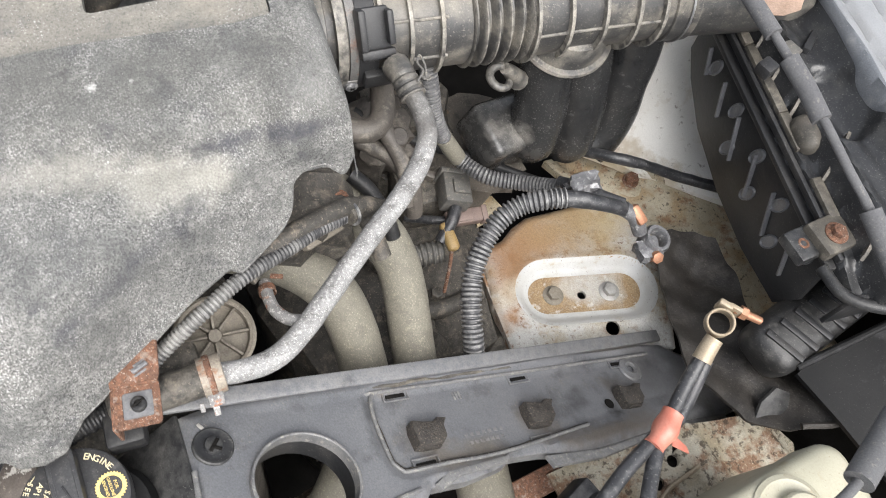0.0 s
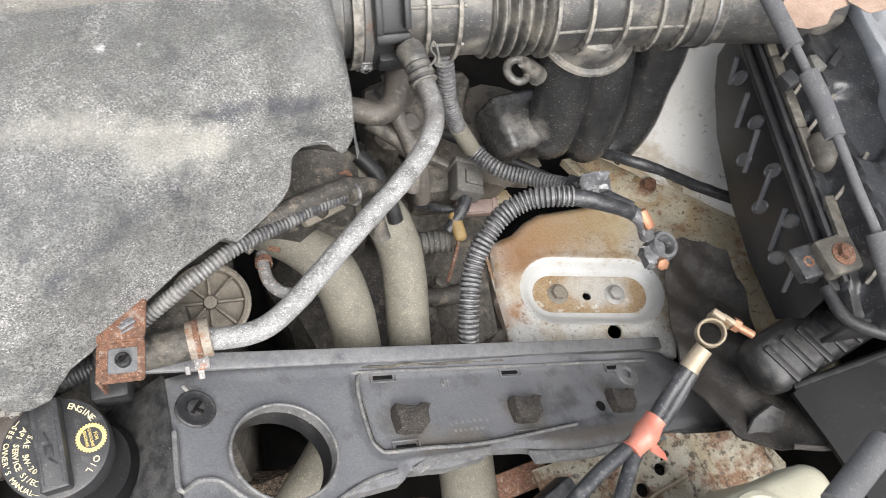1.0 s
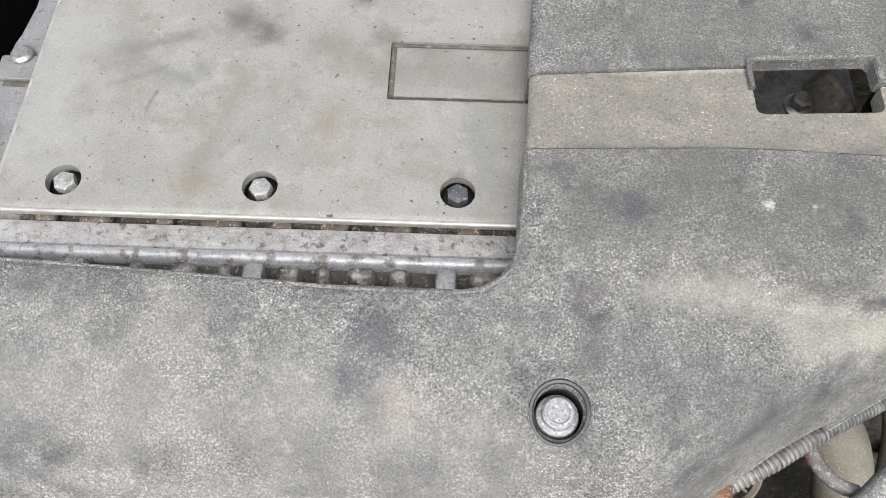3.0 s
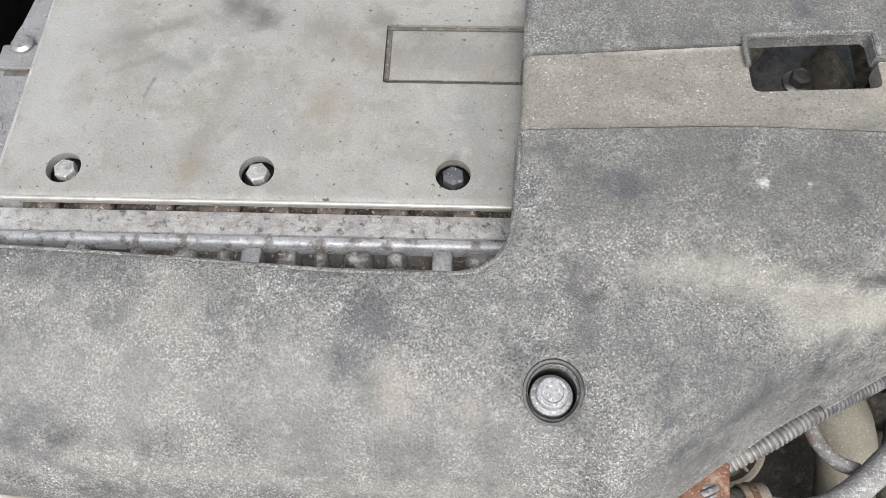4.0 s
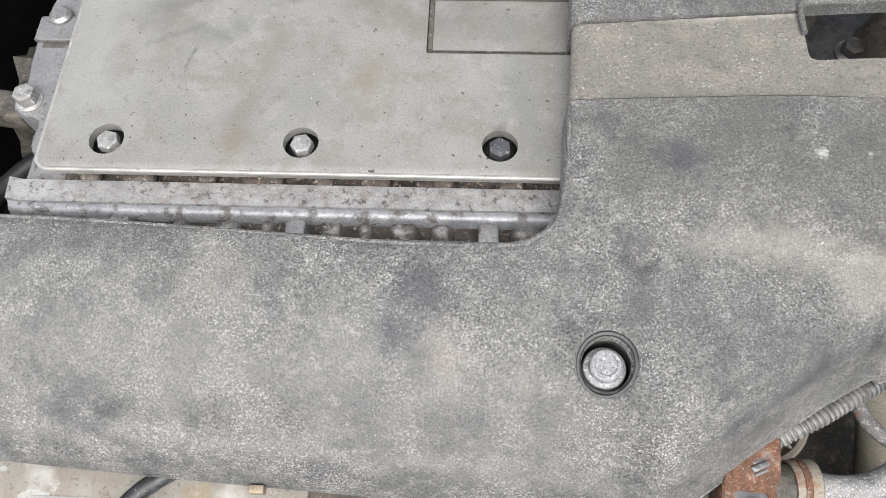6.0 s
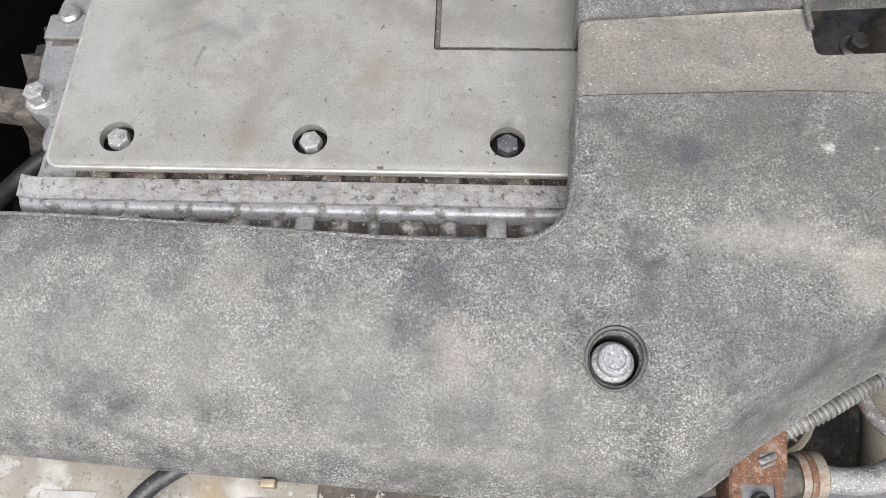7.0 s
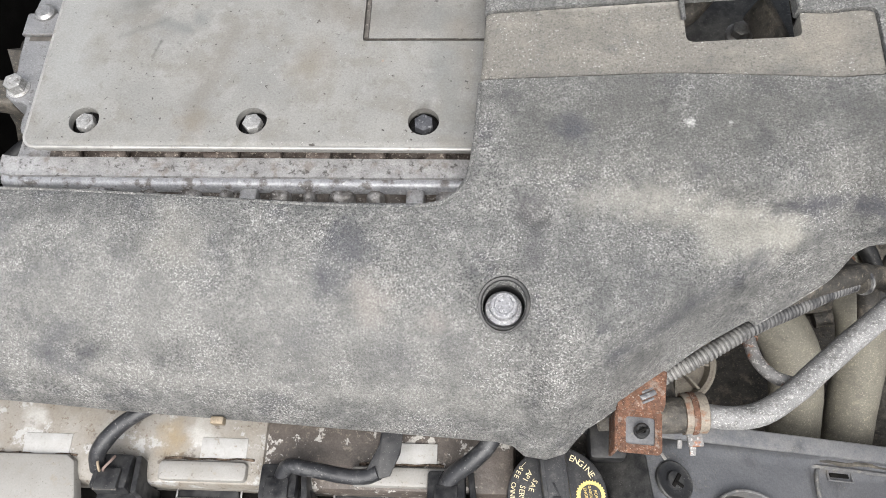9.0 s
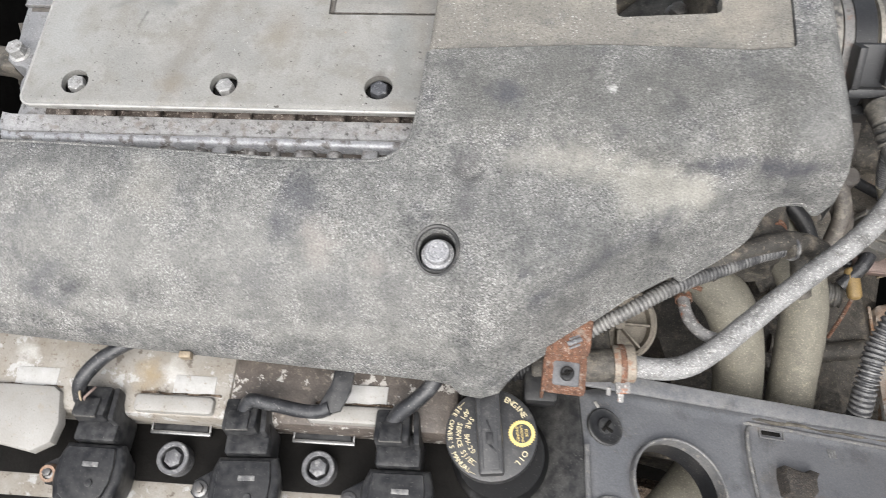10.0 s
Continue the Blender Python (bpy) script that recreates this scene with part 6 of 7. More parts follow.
for px, py in ((0.1285, -0.178), (0.1285, -0.200), (0.1300, -0.2120), (0.138, -0.2075), (0.149, -0.2085), (0.160, -0.219), (0.178, -0.2310), (0.200, -0.2330), (0.217, -0.2260), (0.232, -0.2200), (0.250, -0.2170)):
    q = on_panel(px, py)
    lip_pts.append(PN @ Vector((q[0], q[1], 0.0005)))
part("front_lip", tube(lip_pts, 0.0016, 8, 0.003), M_WORN, duct, "worn raised lip round the hole")
for i, (x, y) in enumerate(((0.268, -0.1835), (0.359, -0.185), (0.452, -0.186))):
    q = on_panel(x, y)
    foot = part("stand_off", prism([(-0.0115, -0.0085), (-0.006, -0.0095), (0.007, -0.0085), (0.012, -0.004), (0.0125, 0.004), (0.0165, 0.0095), (0.009, 0.0105), (0.004, 0.0075), (-0.004, 0.0082), (-0.011, 0.0095), (-0.0125, 0.003)], 0.0115, PN @ pose(q[0], q[1], -0.006, 0, 0, -5), 0.0025), M_MUD, duct, "muddy moulded stand-off")
    part("stand_off_groove", box(PN @ pose(q[0] - 0.001, q[1] - 0.0092, 0.0005, 0, 0, -4), (0.013, 0.0016, 0.004), 0.0005), M_MUD, foot)
q = on_panel(0.1400, -0.1655)
fm = PN @ pose(q[0], q[1], -0.0005)
fs = part("push_fastener", lathe(fm, [(0, 0.003), (0.005, 0.003), (0.0055, 0.0015), (0.0075, 0.0013), (0.0108, 0.0022), (0.0116, 0.0016), (0.0116, 0), (0, 0)], 32), M_BLACK, duct, "round black push fastener")
part("fastener_slot", box(fm @ pose(0, 0, 0.0032, 0, 0, 50), (0.009, 0.0022, 0.0012), 0.0004), M_DARK, fs)
part("fastener_slot", box(fm @ pose(0.001, -0.002, 0.0032, 0, 0, -30), (0.006, 0.0018, 0.0012), 0.0004), M_DARK, fs)
for dx, dy, a in ((-0.004, 0.0135, 32),):
    part("paint_dab", box(fm @ pose(dx, dy, 0.0012, 0, 0, a), (0.0022, 0.0042, 0.0006), 0.0003), M_WHITEPAD, duct)
q = on_panel(0.303, -0.1575)
for i in range(3):
    part("mould_mark", box(PN @ pose(q[0] + (i - 1) * 0.0026, q[1], -0.0036), (0.0017, 0.0060, 0.0006), 0.0002), M_LOOM, duct)
q = on_panel(0.312, -0.190)
for i in range(7):
    part("moulded_bar", box(PN @ pose(q[0] + (i - 3) * 0.0052, q[1] + 0.0025, -0.0036), (0.0030, 0.0026, 0.0003), 0.0001), M_PANEL, duct)
    part("moulded_bar", box(PN @ pose(q[0] + (i - 3) * 0.0046, q[1] - 0.0035, -0.0036), (0.0028, 0.0024, 0.0003), 0.0001), M_PANEL, duct)
q = on_panel(0.474, -0.160)
part("drain", lathe(PN @ pose(q[0], q[1], -0.004), [(0.0035, 0), (0.0035, 0.001), (0.006, 0.0025), (0.011, 0.0015), (0.012, 0)], 28), M_PANEL, duct)
q = on_panel(0.432, -0.1865)
part("dark_hole", lathe(PN @ pose(q[0], q[1], -0.0035), [(0, 0.0006), (0.004, 0.0006), (0.0045, 0)], 16), M_DARK, duct)
# rims of the slots, mud along the step and the inset's edge
for sl in slots:
    cx, cy = (sl[0][0] + sl[2][0]) / 2, (sl[0][1] + sl[2][1]) / 2
    # Near-black box stands in for the slot's shaded depth.
    part("slot", box(PN @ pose(cx, cy, -0.0034), (0.0150, 0.0026, 0.0010), 0.0002), M_DARK, duct, "dark block standing in for a slot's shaded opening")
    rim = box(PN @ pose(cx, cy + 0.0036, -0.0026), (0.021, 0.0010, 0.0018), 0.0004)
    box(PN @ pose(cx, cy - 0.0036, -0.0030), (0.021, 0.0009, 0.0014), 0.0004, 2, rim)
    box(PN @ pose(cx + 0.0098, cy, -0.0030), (0.0009, 0.0072, 0.0014), 0.0004, 2, rim)
    box(PN @ pose(cx - 0.0098, cy, -0.0030), (0.0009, 0.0072, 0.0014), 0.0004, 2, rim)
    part("slot_rim", rim, M_PANEL, duct)
bead = [PN @ Vector((q[0], q[1], -0.0012)) for q in inset[5:] + inset[:3]]
part("inset_bead", tube(bead, 0.0013, 8, 0.002), M_WORN, duct, "worn raised bead round the inset")
edge = [PN @ Vector((q[0] + 0.002, q[1] + 0.0015, -0.0036)) for q in inset[5:13]]
part("mud_ridge", tube(edge, 0.0015, 8, 0.002, wobble=0.7), M_MUD, duct, "dried mud along the inset's edge")
part("mud_ridge", tube([PN @ Vector((0.06 + 0.03 * i, 0.0110 + 0.0004 * (i % 2), -0.0008)) for i in range(9)], 0.0014, 8, 0.002, wobble=0.6), M_SHOULDER, duct)
# lower flap edge
part("flap", prism([on_panel(*p) for p in ((0.262, -0.2155), (0.264, -0.2205), (0.280, -0.2145), (0.319, -0.2130), (0.321, -0.2085), (0.273, -0.2095))], 0.004, PN @ pose(0, 0, -0.004), 0.001), M_WORN, duct)
part("flap", prism([on_panel(*p) for p in ((0.352, -0.2145), (0.40, -0.2195), (0.50, -0.2145), (0.55, -0.217), (0.548, -0.222), (0.46, -0.221), (0.40, -0.226), (0.355, -0.2235))], 0.004, PN @ pose(0, 0, -0.006), 0.001), M_WORN, duct)
part("corner_fin", prism([(0, 0), (0.030, -0.004), (0.034, 0.022), (0.022, 0.028), (0.008, 0.018)], 0.003, turned((0.522, -0.240, -0.215), 35, 0, -8), 0.001), M_BLACK, duct)

# ---- battery tray and the body round it ----
tray = thing("battery_tray", (0.475, -0.06, -0.32), "white battery tray of pressed steel, rust-stained with a sunken oval", "battery tray")
TRAY = list(reversed([(0.396, -0.010), (0.389, -0.062), (0.3905, -0.150), (0.538, -0.150), (0.552, -0.112), (0.563, -0.061), (0.566, -0.030), (0.556, -0.008), (0.538, 0.006), (0.513, 0.0135), (0.452, 0.0135), (0.434, 0.006), (0.420, -0.004)]))
OVC, OVA = (0.479, -0.0745), radians(-11)


def oval(half, r, n=14):
    out = []
    for s, a0 in ((1, -90), (-1, 90)):
        for i in range(n + 1):
            a = radians(a0 + 180 * i / n)
            x, y = s * half + r * math.cos(a), r * math.sin(a)
            out.append((OVC[0] + x * math.cos(OVA) - y * math.sin(OVA), OVC[1] + x * math.sin(OVA) + y * math.cos(OVA)))
    return out


def disc_at(x, y, r, n=24):
    return [(x + r * math.cos(2 * math.pi * i / n), y + r * math.sin(2 * math.pi * i / n)) for i in range(n)]


O1, O2 = oval(0.036, 0.0345), oval(0.037, 0.0185)


def tray_top(x, y):
    d, ins, _ = poly_distance(x, y, O1)
    s = np.where(ins, d, -d)
    d2, ins2, _ = poly_distance(x, y, O2)
    s2 = np.where(ins2, d2, -d2)
    z = -0.288 + 0.0016 * np.exp(-(s / 0.004) ** 2) - 0.0075 * smooth01(s, 0.002, 0.013) + 0.002 * smooth01(s2, -0.003, 0.0) * 0 - 0.001 * smooth01(s2, -0.002, 0.002)
    d, _, _ = poly_distance(x, y, TRAY)
    return z - 0.004 * (1 - smooth01(d, 0, 0.006))


tray_holes = [disc_at(0.4755, -0.0755, 0.0043), disc_at(0.4865, -0.1165, 0.0068)]
part("pan", sheet(TRAY, tray_holes, tray_top, lambda x, y: 0.003 + 0.012 * (1 - smooth01(poly_distance(x, y, TRAY)[0], 0.0, 0.002)), 0.0024), M_TRAY, tray, smooth=60)
part("oval_wall", sheet(oval(0.036, 0.0335), [O2] + tray_holes[:1], lambda x, y: tray_top(x, y) + 0.0003, lambda x, y: 0.001 + 0 * x, 0.0022), M_POCKET, tray, "clean white rim of the sunken oval", smooth=60)
part("oval_floor", sheet(oval(0.037, 0.0183), tray_holes[:1], lambda x, y: tray_top(x, y) + 0.0004, lambda x, y: 0.001 + 0 * x, 0.0022), M_GRIT, tray, "gritty rust-brown floor of the oval", smooth=60)
for x, y, m in ((0.4485, -0.0685, M_DISC), (0.503, -0.0790, M_EDGE)):
    part("bolt", hex_head(turned((x, y, -0.2965), 0, 0, 30), 0.0115, 0.0055, 0.0100, 0.0022), m, tray, "flange bolt")
part("tab", prism([(0.405, 0.020), (0.440, 0.030), (0.432, 0.050), (0.414, 0.048)], 0.003, pose(0, 0, -0.302), 0.001), M_BODYRUST, tray)
part("skirt", box(turned((0.393, -0.075, -0.315), 0, -6), (0.003, 0.13, 0.045), 0.001), M_TRAY, tray)
for x, y in ((0.44, -0.10), (0.52, -0.04)):
    part("leg", box(turned((x, y, -0.40)), (0.02, 0.02, 0.20), 0.002), M_TRAY, tray)

apron = thing("inner_wing", (0.64, 0.0, FLOOR), "tan rust-stained pressed body metal beside the battery tray", "body panel", kind="structure")
APR = list(reversed([(0.50, 0.075), (0.545, -0.02), (0.56, -0.10), (0.575, -0.24), (0.70, -0.24), (0.72, 0.02), (0.70, 0.06), (0.60, 0.085)]))
part("ledge", sheet(APR, [], lambda x, y: -0.297 + 0.012 * smooth01(x + 0.35 * y, 0.585, 0.605) - 0.010 * np.exp(-((x + 0.55 * y - 0.560) / 0.006) ** 2) + 0.002 * np.sin(60 * y), lambda x, y: 0.01 + 0 * x, 0.005), M_BODYRUST, apron, smooth=60)
part("boss", lathe(turned((0.576, 0.027, -0.298)), [(0, 0.006), (0.012, 0.006), (0.017, 0.002), (0.019, 0)], 32), M_BODYRUST, apron)
part("bolt", hex_head(turned((0.576, 0.027, -0.292)), 0.0125, 0.006, 0.0085, 0.002), M_RUST, apron, "rusted bolt head")
part("tower", sheet(list(reversed([(0.505, 0.080), (0.565, 0.044), (0.605, 0.010), (0.66, -0.03), (0.74, -0.02), (0.74, 0.16), (0.50, 0.16)])), [],
     lambda x, y: -0.281 + 0.11 * smooth01(y + 0.25 * (x - 0.6), 0.035, 0.155) + 0.003 * np.sin(70 * x + 30 * y), lambda x, y: 0.01 + 0 * x, 0.005), M_BODYWHITE, apron, "dirty white painted strut tower", smooth=60)
part("stand", box(turned((0.64, -0.05, -0.41)), (0.12, 0.24, 0.18), 0.01), M_DARK, apron)

# ---- intake tube and resonator ----
AX = [(0.248, 0.081, -0.064), (0.300, 0.080, -0.065), (0.36, 0.078, -0.066), (0.42, 0.077, -0.067), (0.48, 0.075, -0.067), (0.535, 0.070, -0.066), (0.585, 0.062, -0.064), (0.64, 0.052, -0.060)]


def tube_radius(s, length):
    r = 0.0355
    if s < 0.015:
        r = 0.0375
    elif s < 0.026:
        r = 0.0335
    elif s < 0.046:
        r = 0.0385
    elif 0.116 < s < 0.160:
        r = 0.0355 + 0.0038 * math.cos((s - 0.116) / 0.044 * 2 * math.pi * 5)
    elif s > 0.160:
        r = 0.0372
    if s > 0.278:
        r = 0.0390 if s < 0.300 else 0.0365
    return r


it = thing("intake_tube", (0.42, 0.07, -0.11), "dusty black ribbed rubber intake tube with bellows", "intake tube")
part("tube", tube(AX, tube_radius, 48, 0.0011, caps=False), M_INTAKE, it)
axis, alen = spline(AX, 0.002)


def at_run(s):
    i = min(len(axis) - 2, max(0, int(s / alen * (len(axis) - 1))))
    return axis[i], (axis[i + 1] - axis[i]).normalized()


for s, r in ((0.052, 0.0365), (0.072, 0.0368), (0.094, 0.0368), (0.163, 0.0385), (0.190, 0.0388), (0.218, 0.0388), (0.246, 0.0388), (0.268, 0.0388)):
    p, d = at_run(s)
    part("rib", ring(aimed(p, d), r - 0.004, r + 0.0030, 0.0030, 48), M_INTAKE, it)
for s0, s1, angles, r in ((0.052, 0.100, (60, 105, 150, 195, 235), 0.0362), (0.163, 0.268, (70, 120, 170, 215), 0.0380)):
    for a in angles:
        pts = []
        for k in range(5):
            p, d = at_run(s0 + (s1 - s0) * k / 4)
            side = Vector((0, -1, 0)) - d * Vector((0, -1, 0)).dot(d)
            side.normalize()
            upv = side.cross(d) * -1
            if upv.z < 0:
                upv = -upv
            pts.append(p + (side * math.cos(radians(a - 60)) + upv * math.sin(radians(a - 60))) * r)
        part("long_rib", tube(pts, 0.0012, 8, 0.008), M_INTAKE, it)
for s, w in ((0.021, 0.007), (0.0375, 0.004)):
    p, d = at_run(s)
    part("band", ring(aimed(p, d), 0.0370, 0.0412, w, 48), M_INTAKE if w > 0.005 else M_JET, it, "dark plastic clamp band")
p, d = at_run(0.045)
for tilt, pieces in ((38, ((-0.0095, 0.004, 0.0050, 0.026, 0.014), (0.0095, 0.004, 0.0045, 0.022, 0.012), (0.0, -0.012, 0.0230, 0.006, 0.010), (0.0, 0.0, 0.0200, 0.034, 0.005))), (-8, ((0.002, 0.0, 0.020, 0.014, 0.007),))):
    nz = Vector((0, -math.cos(radians(tilt)), math.sin(radians(tilt))))
    base = Matrix((Vector((1, 0, 0)), nz.cross(Vector((1, 0, 0))), nz)).transposed().to_4x4()
    base.translation = p + nz * 0.0415
    for dx, dy, w, l, h in pieces:
        part("clamp_tab", box(base @ pose(dx, dy, h / 2 - 0.002), (w, l, h), 0.0014), M_JET, it, "black hooked clamp tab")
p, d = at_run(0.036)
part("clamp_shell", ring(aimed(p, d), 0.0385, 0.0418, 0.013, 48), M_JET, it, "black plastic clamp shell")
p, d = at_run(0.0295)
part("strap", ring(aimed(p, d), 0.0385, 0.0404, 0.0105, 48), M_STRAP, it, "dusty rust-spotted clamp strap")
sp = p + Vector((0.001, -0.0375, -0.0165))
scr = part("clamp_screw", lathe(aimed(sp, (0.05, -0.9, -0.2)), [(0, 0.0035), (0.0030, 0.0035), (0.0046, 0.0022), (0.0050, 0), (0, 0)], 20), M_LEAD, it, "cross-head clamp screw")
for ang in (45, 135):
    part("screw_slot", box(aimed(sp, (0.05, -0.9, -0.2)) @ pose(0, 0, 0.0034, 0, 0, ang), (0.0050, 0.0010, 0.0006), 0.0001), M_DARK, scr)
part("screw_plate", box(aimed(p + Vector((0.001, -0.0365, -0.0165)), (0.0, -0.92, -0.3)), (0.013, 0.014, 0.003), 0.0012), M_STRAP, it)
part("nipple", tube([(0.303, 0.042, -0.060), (0.3025, 0.032, -0.054), (0.3030, 0.022, -0.051)], 0.0070, 18, 0.003), M_INTAKE, it)
p, d = at_run(0.292)
part("wire_clamp", ring(aimed(p, d), 0.0388, 0.0405, 0.0022, 48), M_STEEL, it, "thin bright wire clamp")

rs = thing("resonator", (0.48, 0.05, -0.26), "black plastic resonator with three stubby legs under the tube", "resonator")
FL = turned((0.456, 0.071, -0.093), 18)
part("flange", lathe(FL, [(0, -0.02), (0.028, -0.020), (0.036, -0.008), (0.0400, -0.003), (0.0412, 0.0), (0.040, 0.0022), (0.036, 0.003), (0.034, 0.010), (0.029, 0.022), (0, 0.026)], 48), M_INTAKE, rs, "dusty round flange")
part("leg", tube([(0.444, 0.070, -0.10), (0.449, 0.062, -0.14), (0.452, 0.056, -0.175), (0.450, 0.050, -0.205), (0.445, 0.048, -0.222)], lambda s, l: 0.0235 if s < 0.85 * l else 0.0235 - 0.007 * ((s / l - 0.85) / 0.15) ** 2, 24, 0.005), M_LEGS, rs)
part("leg_box", box(turned((0.421, 0.060, -0.204), 14, 10, 14), (0.052, 0.052, 0.042), 0.007, 3), M_LEGS, rs)
part("leg", tube([(0.478, 0.072, -0.10), (0.486, 0.064, -0.14), (0.491, 0.057, -0.175), (0.492, 0.051, -0.210), (0.489, 0.048, -0.236)], lambda s, l: 0.0235 if s < 0.85 * l else 0.0235 - 0.006 * ((s / l - 0.85) / 0.15) ** 2, 24, 0.005), M_LEGS, rs)
part("leg", tube([(0.530, 0.078, -0.095), (0.537, 0.073, -0.14), (0.537, 0.068, -0.172), (0.538, 0.061, -0.205), (0.530, 0.054, -0.230), (0.518, 0.050, -0.243)], lambda s, l: 0.0250 - 0.003 * s / l, 24, 0.005), M_LEGS, rs)
for i in range(8):
    part("moulded_bar", box(turned((0.4915, 0.0335 + 0.0008 * i, -0.178 + 0.0032 * i), 75, 0, 0), (0.0045, 0.0020, 0.0010), 0.0002), M_WORN, rs)
part("hook", tube([(0.394 + 0.0080 * math.cos(radians(d)), 0.044 + 0.0085 * math.sin(radians(d)), -0.098 - 0.00003 * d) for d in range(50, 341, 29)], lambda s, l: 0.0036 - 0.0008 * s / l, 12, 0.002), M_INTAKE, rs)
part("hook_arm", tube([(0.400, 0.050, -0.102), (0.407, 0.052, -0.110), (0.420, 0.056, -0.128)], lambda s, l: 0.0045 + 0.004 * s / l, 12, 0.003), M_INTAKE, rs)

# ---- air box ----
ab = thing("air_box", (0.65, -0.06, -0.32), "black plastic air filter box with ribs and pressed ovals", "air box")
e0, e1 = Vector((0.597, 0.070, -0.104)), Vector((0.568, -0.165, -0.104))
along = (e1 - e0).normalized()
down = Vector((0.03, 0.0, -1)).normalized()
out_n = along.cross(down).normalized()
if out_n.x > 0:
    out_n = -out_n
WM = Matrix((along, down, out_n)).transposed().to_4x4()
WM.translation = e0
L = (e1 - e0).length
part("wall", prism([(0, 0), (L, 0), (L + 0.006, 0.050), (L - 0.005, 0.080), (L - 0.06, 0.090), (0.12, 0.090), (0.06, 0.080), (0.02, 0.060), (0, 0.042)], 0.004, WM @ pose(0, 0, -0.004), 0.0008), M_JET, ab)
for i in range(5):
    for j, v in enumerate((0.022, 0.052)):
        u = 0.040 + 0.045 * i + 0.016 * j
        if u > 0.225 or v > 0.05 and u < 0.1:
            continue
        part("pressed_oval", lathe(WM @ pose(u, v, 0.0, 0, 0, 20) @ Matrix.Diagonal((0.62, 1.25, 1, 1)), [(0, 0.0008), (0.0068, 0.0008), (0.0078, 0.0020), (0.0088, 0.0014), (0.0092, 0.0)], 24), M_PANEL, ab)
for i in range(6):
    u = 0.030 + 0.036 * i
    part("diagonal_rib", box(WM @ pose(u, 0.020 + 0.018 * min(1, u / 0.1), 0.0012, 0, 0, 62 + 3 * (i % 2)), (0.018 + 0.022 * min(1, u / 0.1), 0.0020, 0.005), 0.0006), M_PANEL, ab)
part("lip", box(WM @ pose(L / 2, -0.001, 0.003), (L + 0.01, 0.005, 0.008), 0.0012), M_JET, ab)
part("lip_groove", box(WM @ pose(L / 2, -0.010, 0.000), (L + 0.006, 0.006, 0.004), 0.0010), M_JET, ab)
# lid of the box, stepped up to the wing side
lidp = [(0.597, 0.080), (0.566, -0.165), (0.568, -0.190), (0.580, -0.204), (0.612, -0.206), (0.6265, -0.19), (0.6390, -0.05), (0.6516, 0.090)]


def lid_top(x, y):
    u = x - (0.596 + 0.123 * (y - 0.07))
    z = -0.102 + 0.011 * smooth01(u, 0.002, 0.005) + 0.027 * smooth01(u, 0.013, 0.022)
    right = 0.6435 + 0.09 * np.clip(y, -0.3, 0.1) - x
    z = z + 0.022 * np.exp(-((right - 0.004) / 0.0105) ** 2)
    r = np.hypot(x - 0.612, (y + 0.062) * 0.62)
    z -= 0.010 * (1 - smooth01(r, 0.017, 0.0215))
    z += 0.0012 * np.sin(300 * x + 40 * y) * smooth01(u, 0.02, 0.03)
    return z - 0.014 * smooth01(-y, 0.15, 0.2)


part("lid", sheet(list(reversed(lidp)), [], lid_top, lambda x, y: 0.003 + 0 * x, 0.0024), M_LID, ab, smooth=45)
for i, y in enumerate((0.055, 0.020, -0.012, -0.046, -0.104, -0.168)):
    x = 0.596 + 0.123 * (y - 0.07)
    if i < 5:
        part("shoulder", prism([(-0.0040, -0.0172), (0.0042, -0.0160), (0.0040, 0.0172), (-0.0042, 0.0165)], 0.004, turned((x + 0.0068, y - 0.017, -0.0915), 1, -3, -7.0), 0.0012), M_SHOULDER, ab, "dusty tan facet of the lid's shoulder")
    part("web", prism([(0, 0), (0.034, 0.0), (0.036, 0.020), (0.030, 0.019), (0.004, 0.005)], 0.0026, turned((x + 0.010, y - 0.004, -0.0880), 90, 0, 42), 0.0006), M_SHOULDER, ab)
part("saddle", tube([(0.598, -0.054, -0.087), (0.5955, -0.070, -0.087), (0.593, -0.086, -0.088)], lambda s, l: 0.0105 * math.sqrt(max(0.05, 1 - (2 * s / l - 1) ** 4)), 24, 0.002), M_SHOULDER, ab, "dusty half-round saddle")
part("bolt_pad", box(turned((0.571, -0.148, -0.094), 0, 0, 7), (0.030, 0.028, 0.012), 0.003), M_SHOULDER, ab)
part("bolt", hex_head(turned((0.572, -0.149, -0.088)), 0.0092, 0.004, 0.0085, 0.0016), M_RUST, ab, "rusted flange bolt")
part("bolt_ear", box(turned((0.551, -0.147, -0.100), 0, 0, 7), (0.022, 0.024, 0.010), 0.002), M_LID, ab)
part("ear_hole", ring(turned((0.5495, -0.1475, -0.0958)), 0.0022, 0.0042, 0.0012, 18), M_RUST, ab)
part("end_rail", tube([(0.560, -0.165, -0.104), (0.563, -0.186, -0.104), (0.575, -0.200, -0.102), (0.600, -0.209, -0.098), (0.66, -0.205, -0.085)], 0.0045, 14, 0.004), M_BLACK, ab)
part("end_wall", box(turned((0.608, -0.196, -0.120), 0, 0, -3), (0.085, 0.004, 0.04), 0.001), M_JET, ab)
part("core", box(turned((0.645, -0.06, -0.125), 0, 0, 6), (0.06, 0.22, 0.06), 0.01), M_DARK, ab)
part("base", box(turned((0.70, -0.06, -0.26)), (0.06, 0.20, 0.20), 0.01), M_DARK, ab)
part("latch", prism([(-0.006, -0.007), (0.006, -0.005), (0.004, 0.007), (-0.002, 0.008)], 0.006, turned((0.6010, -0.0110, -0.064), 0, 0, 10), 0.001), M_GREYPLUG, ab, "dusty pale latch")
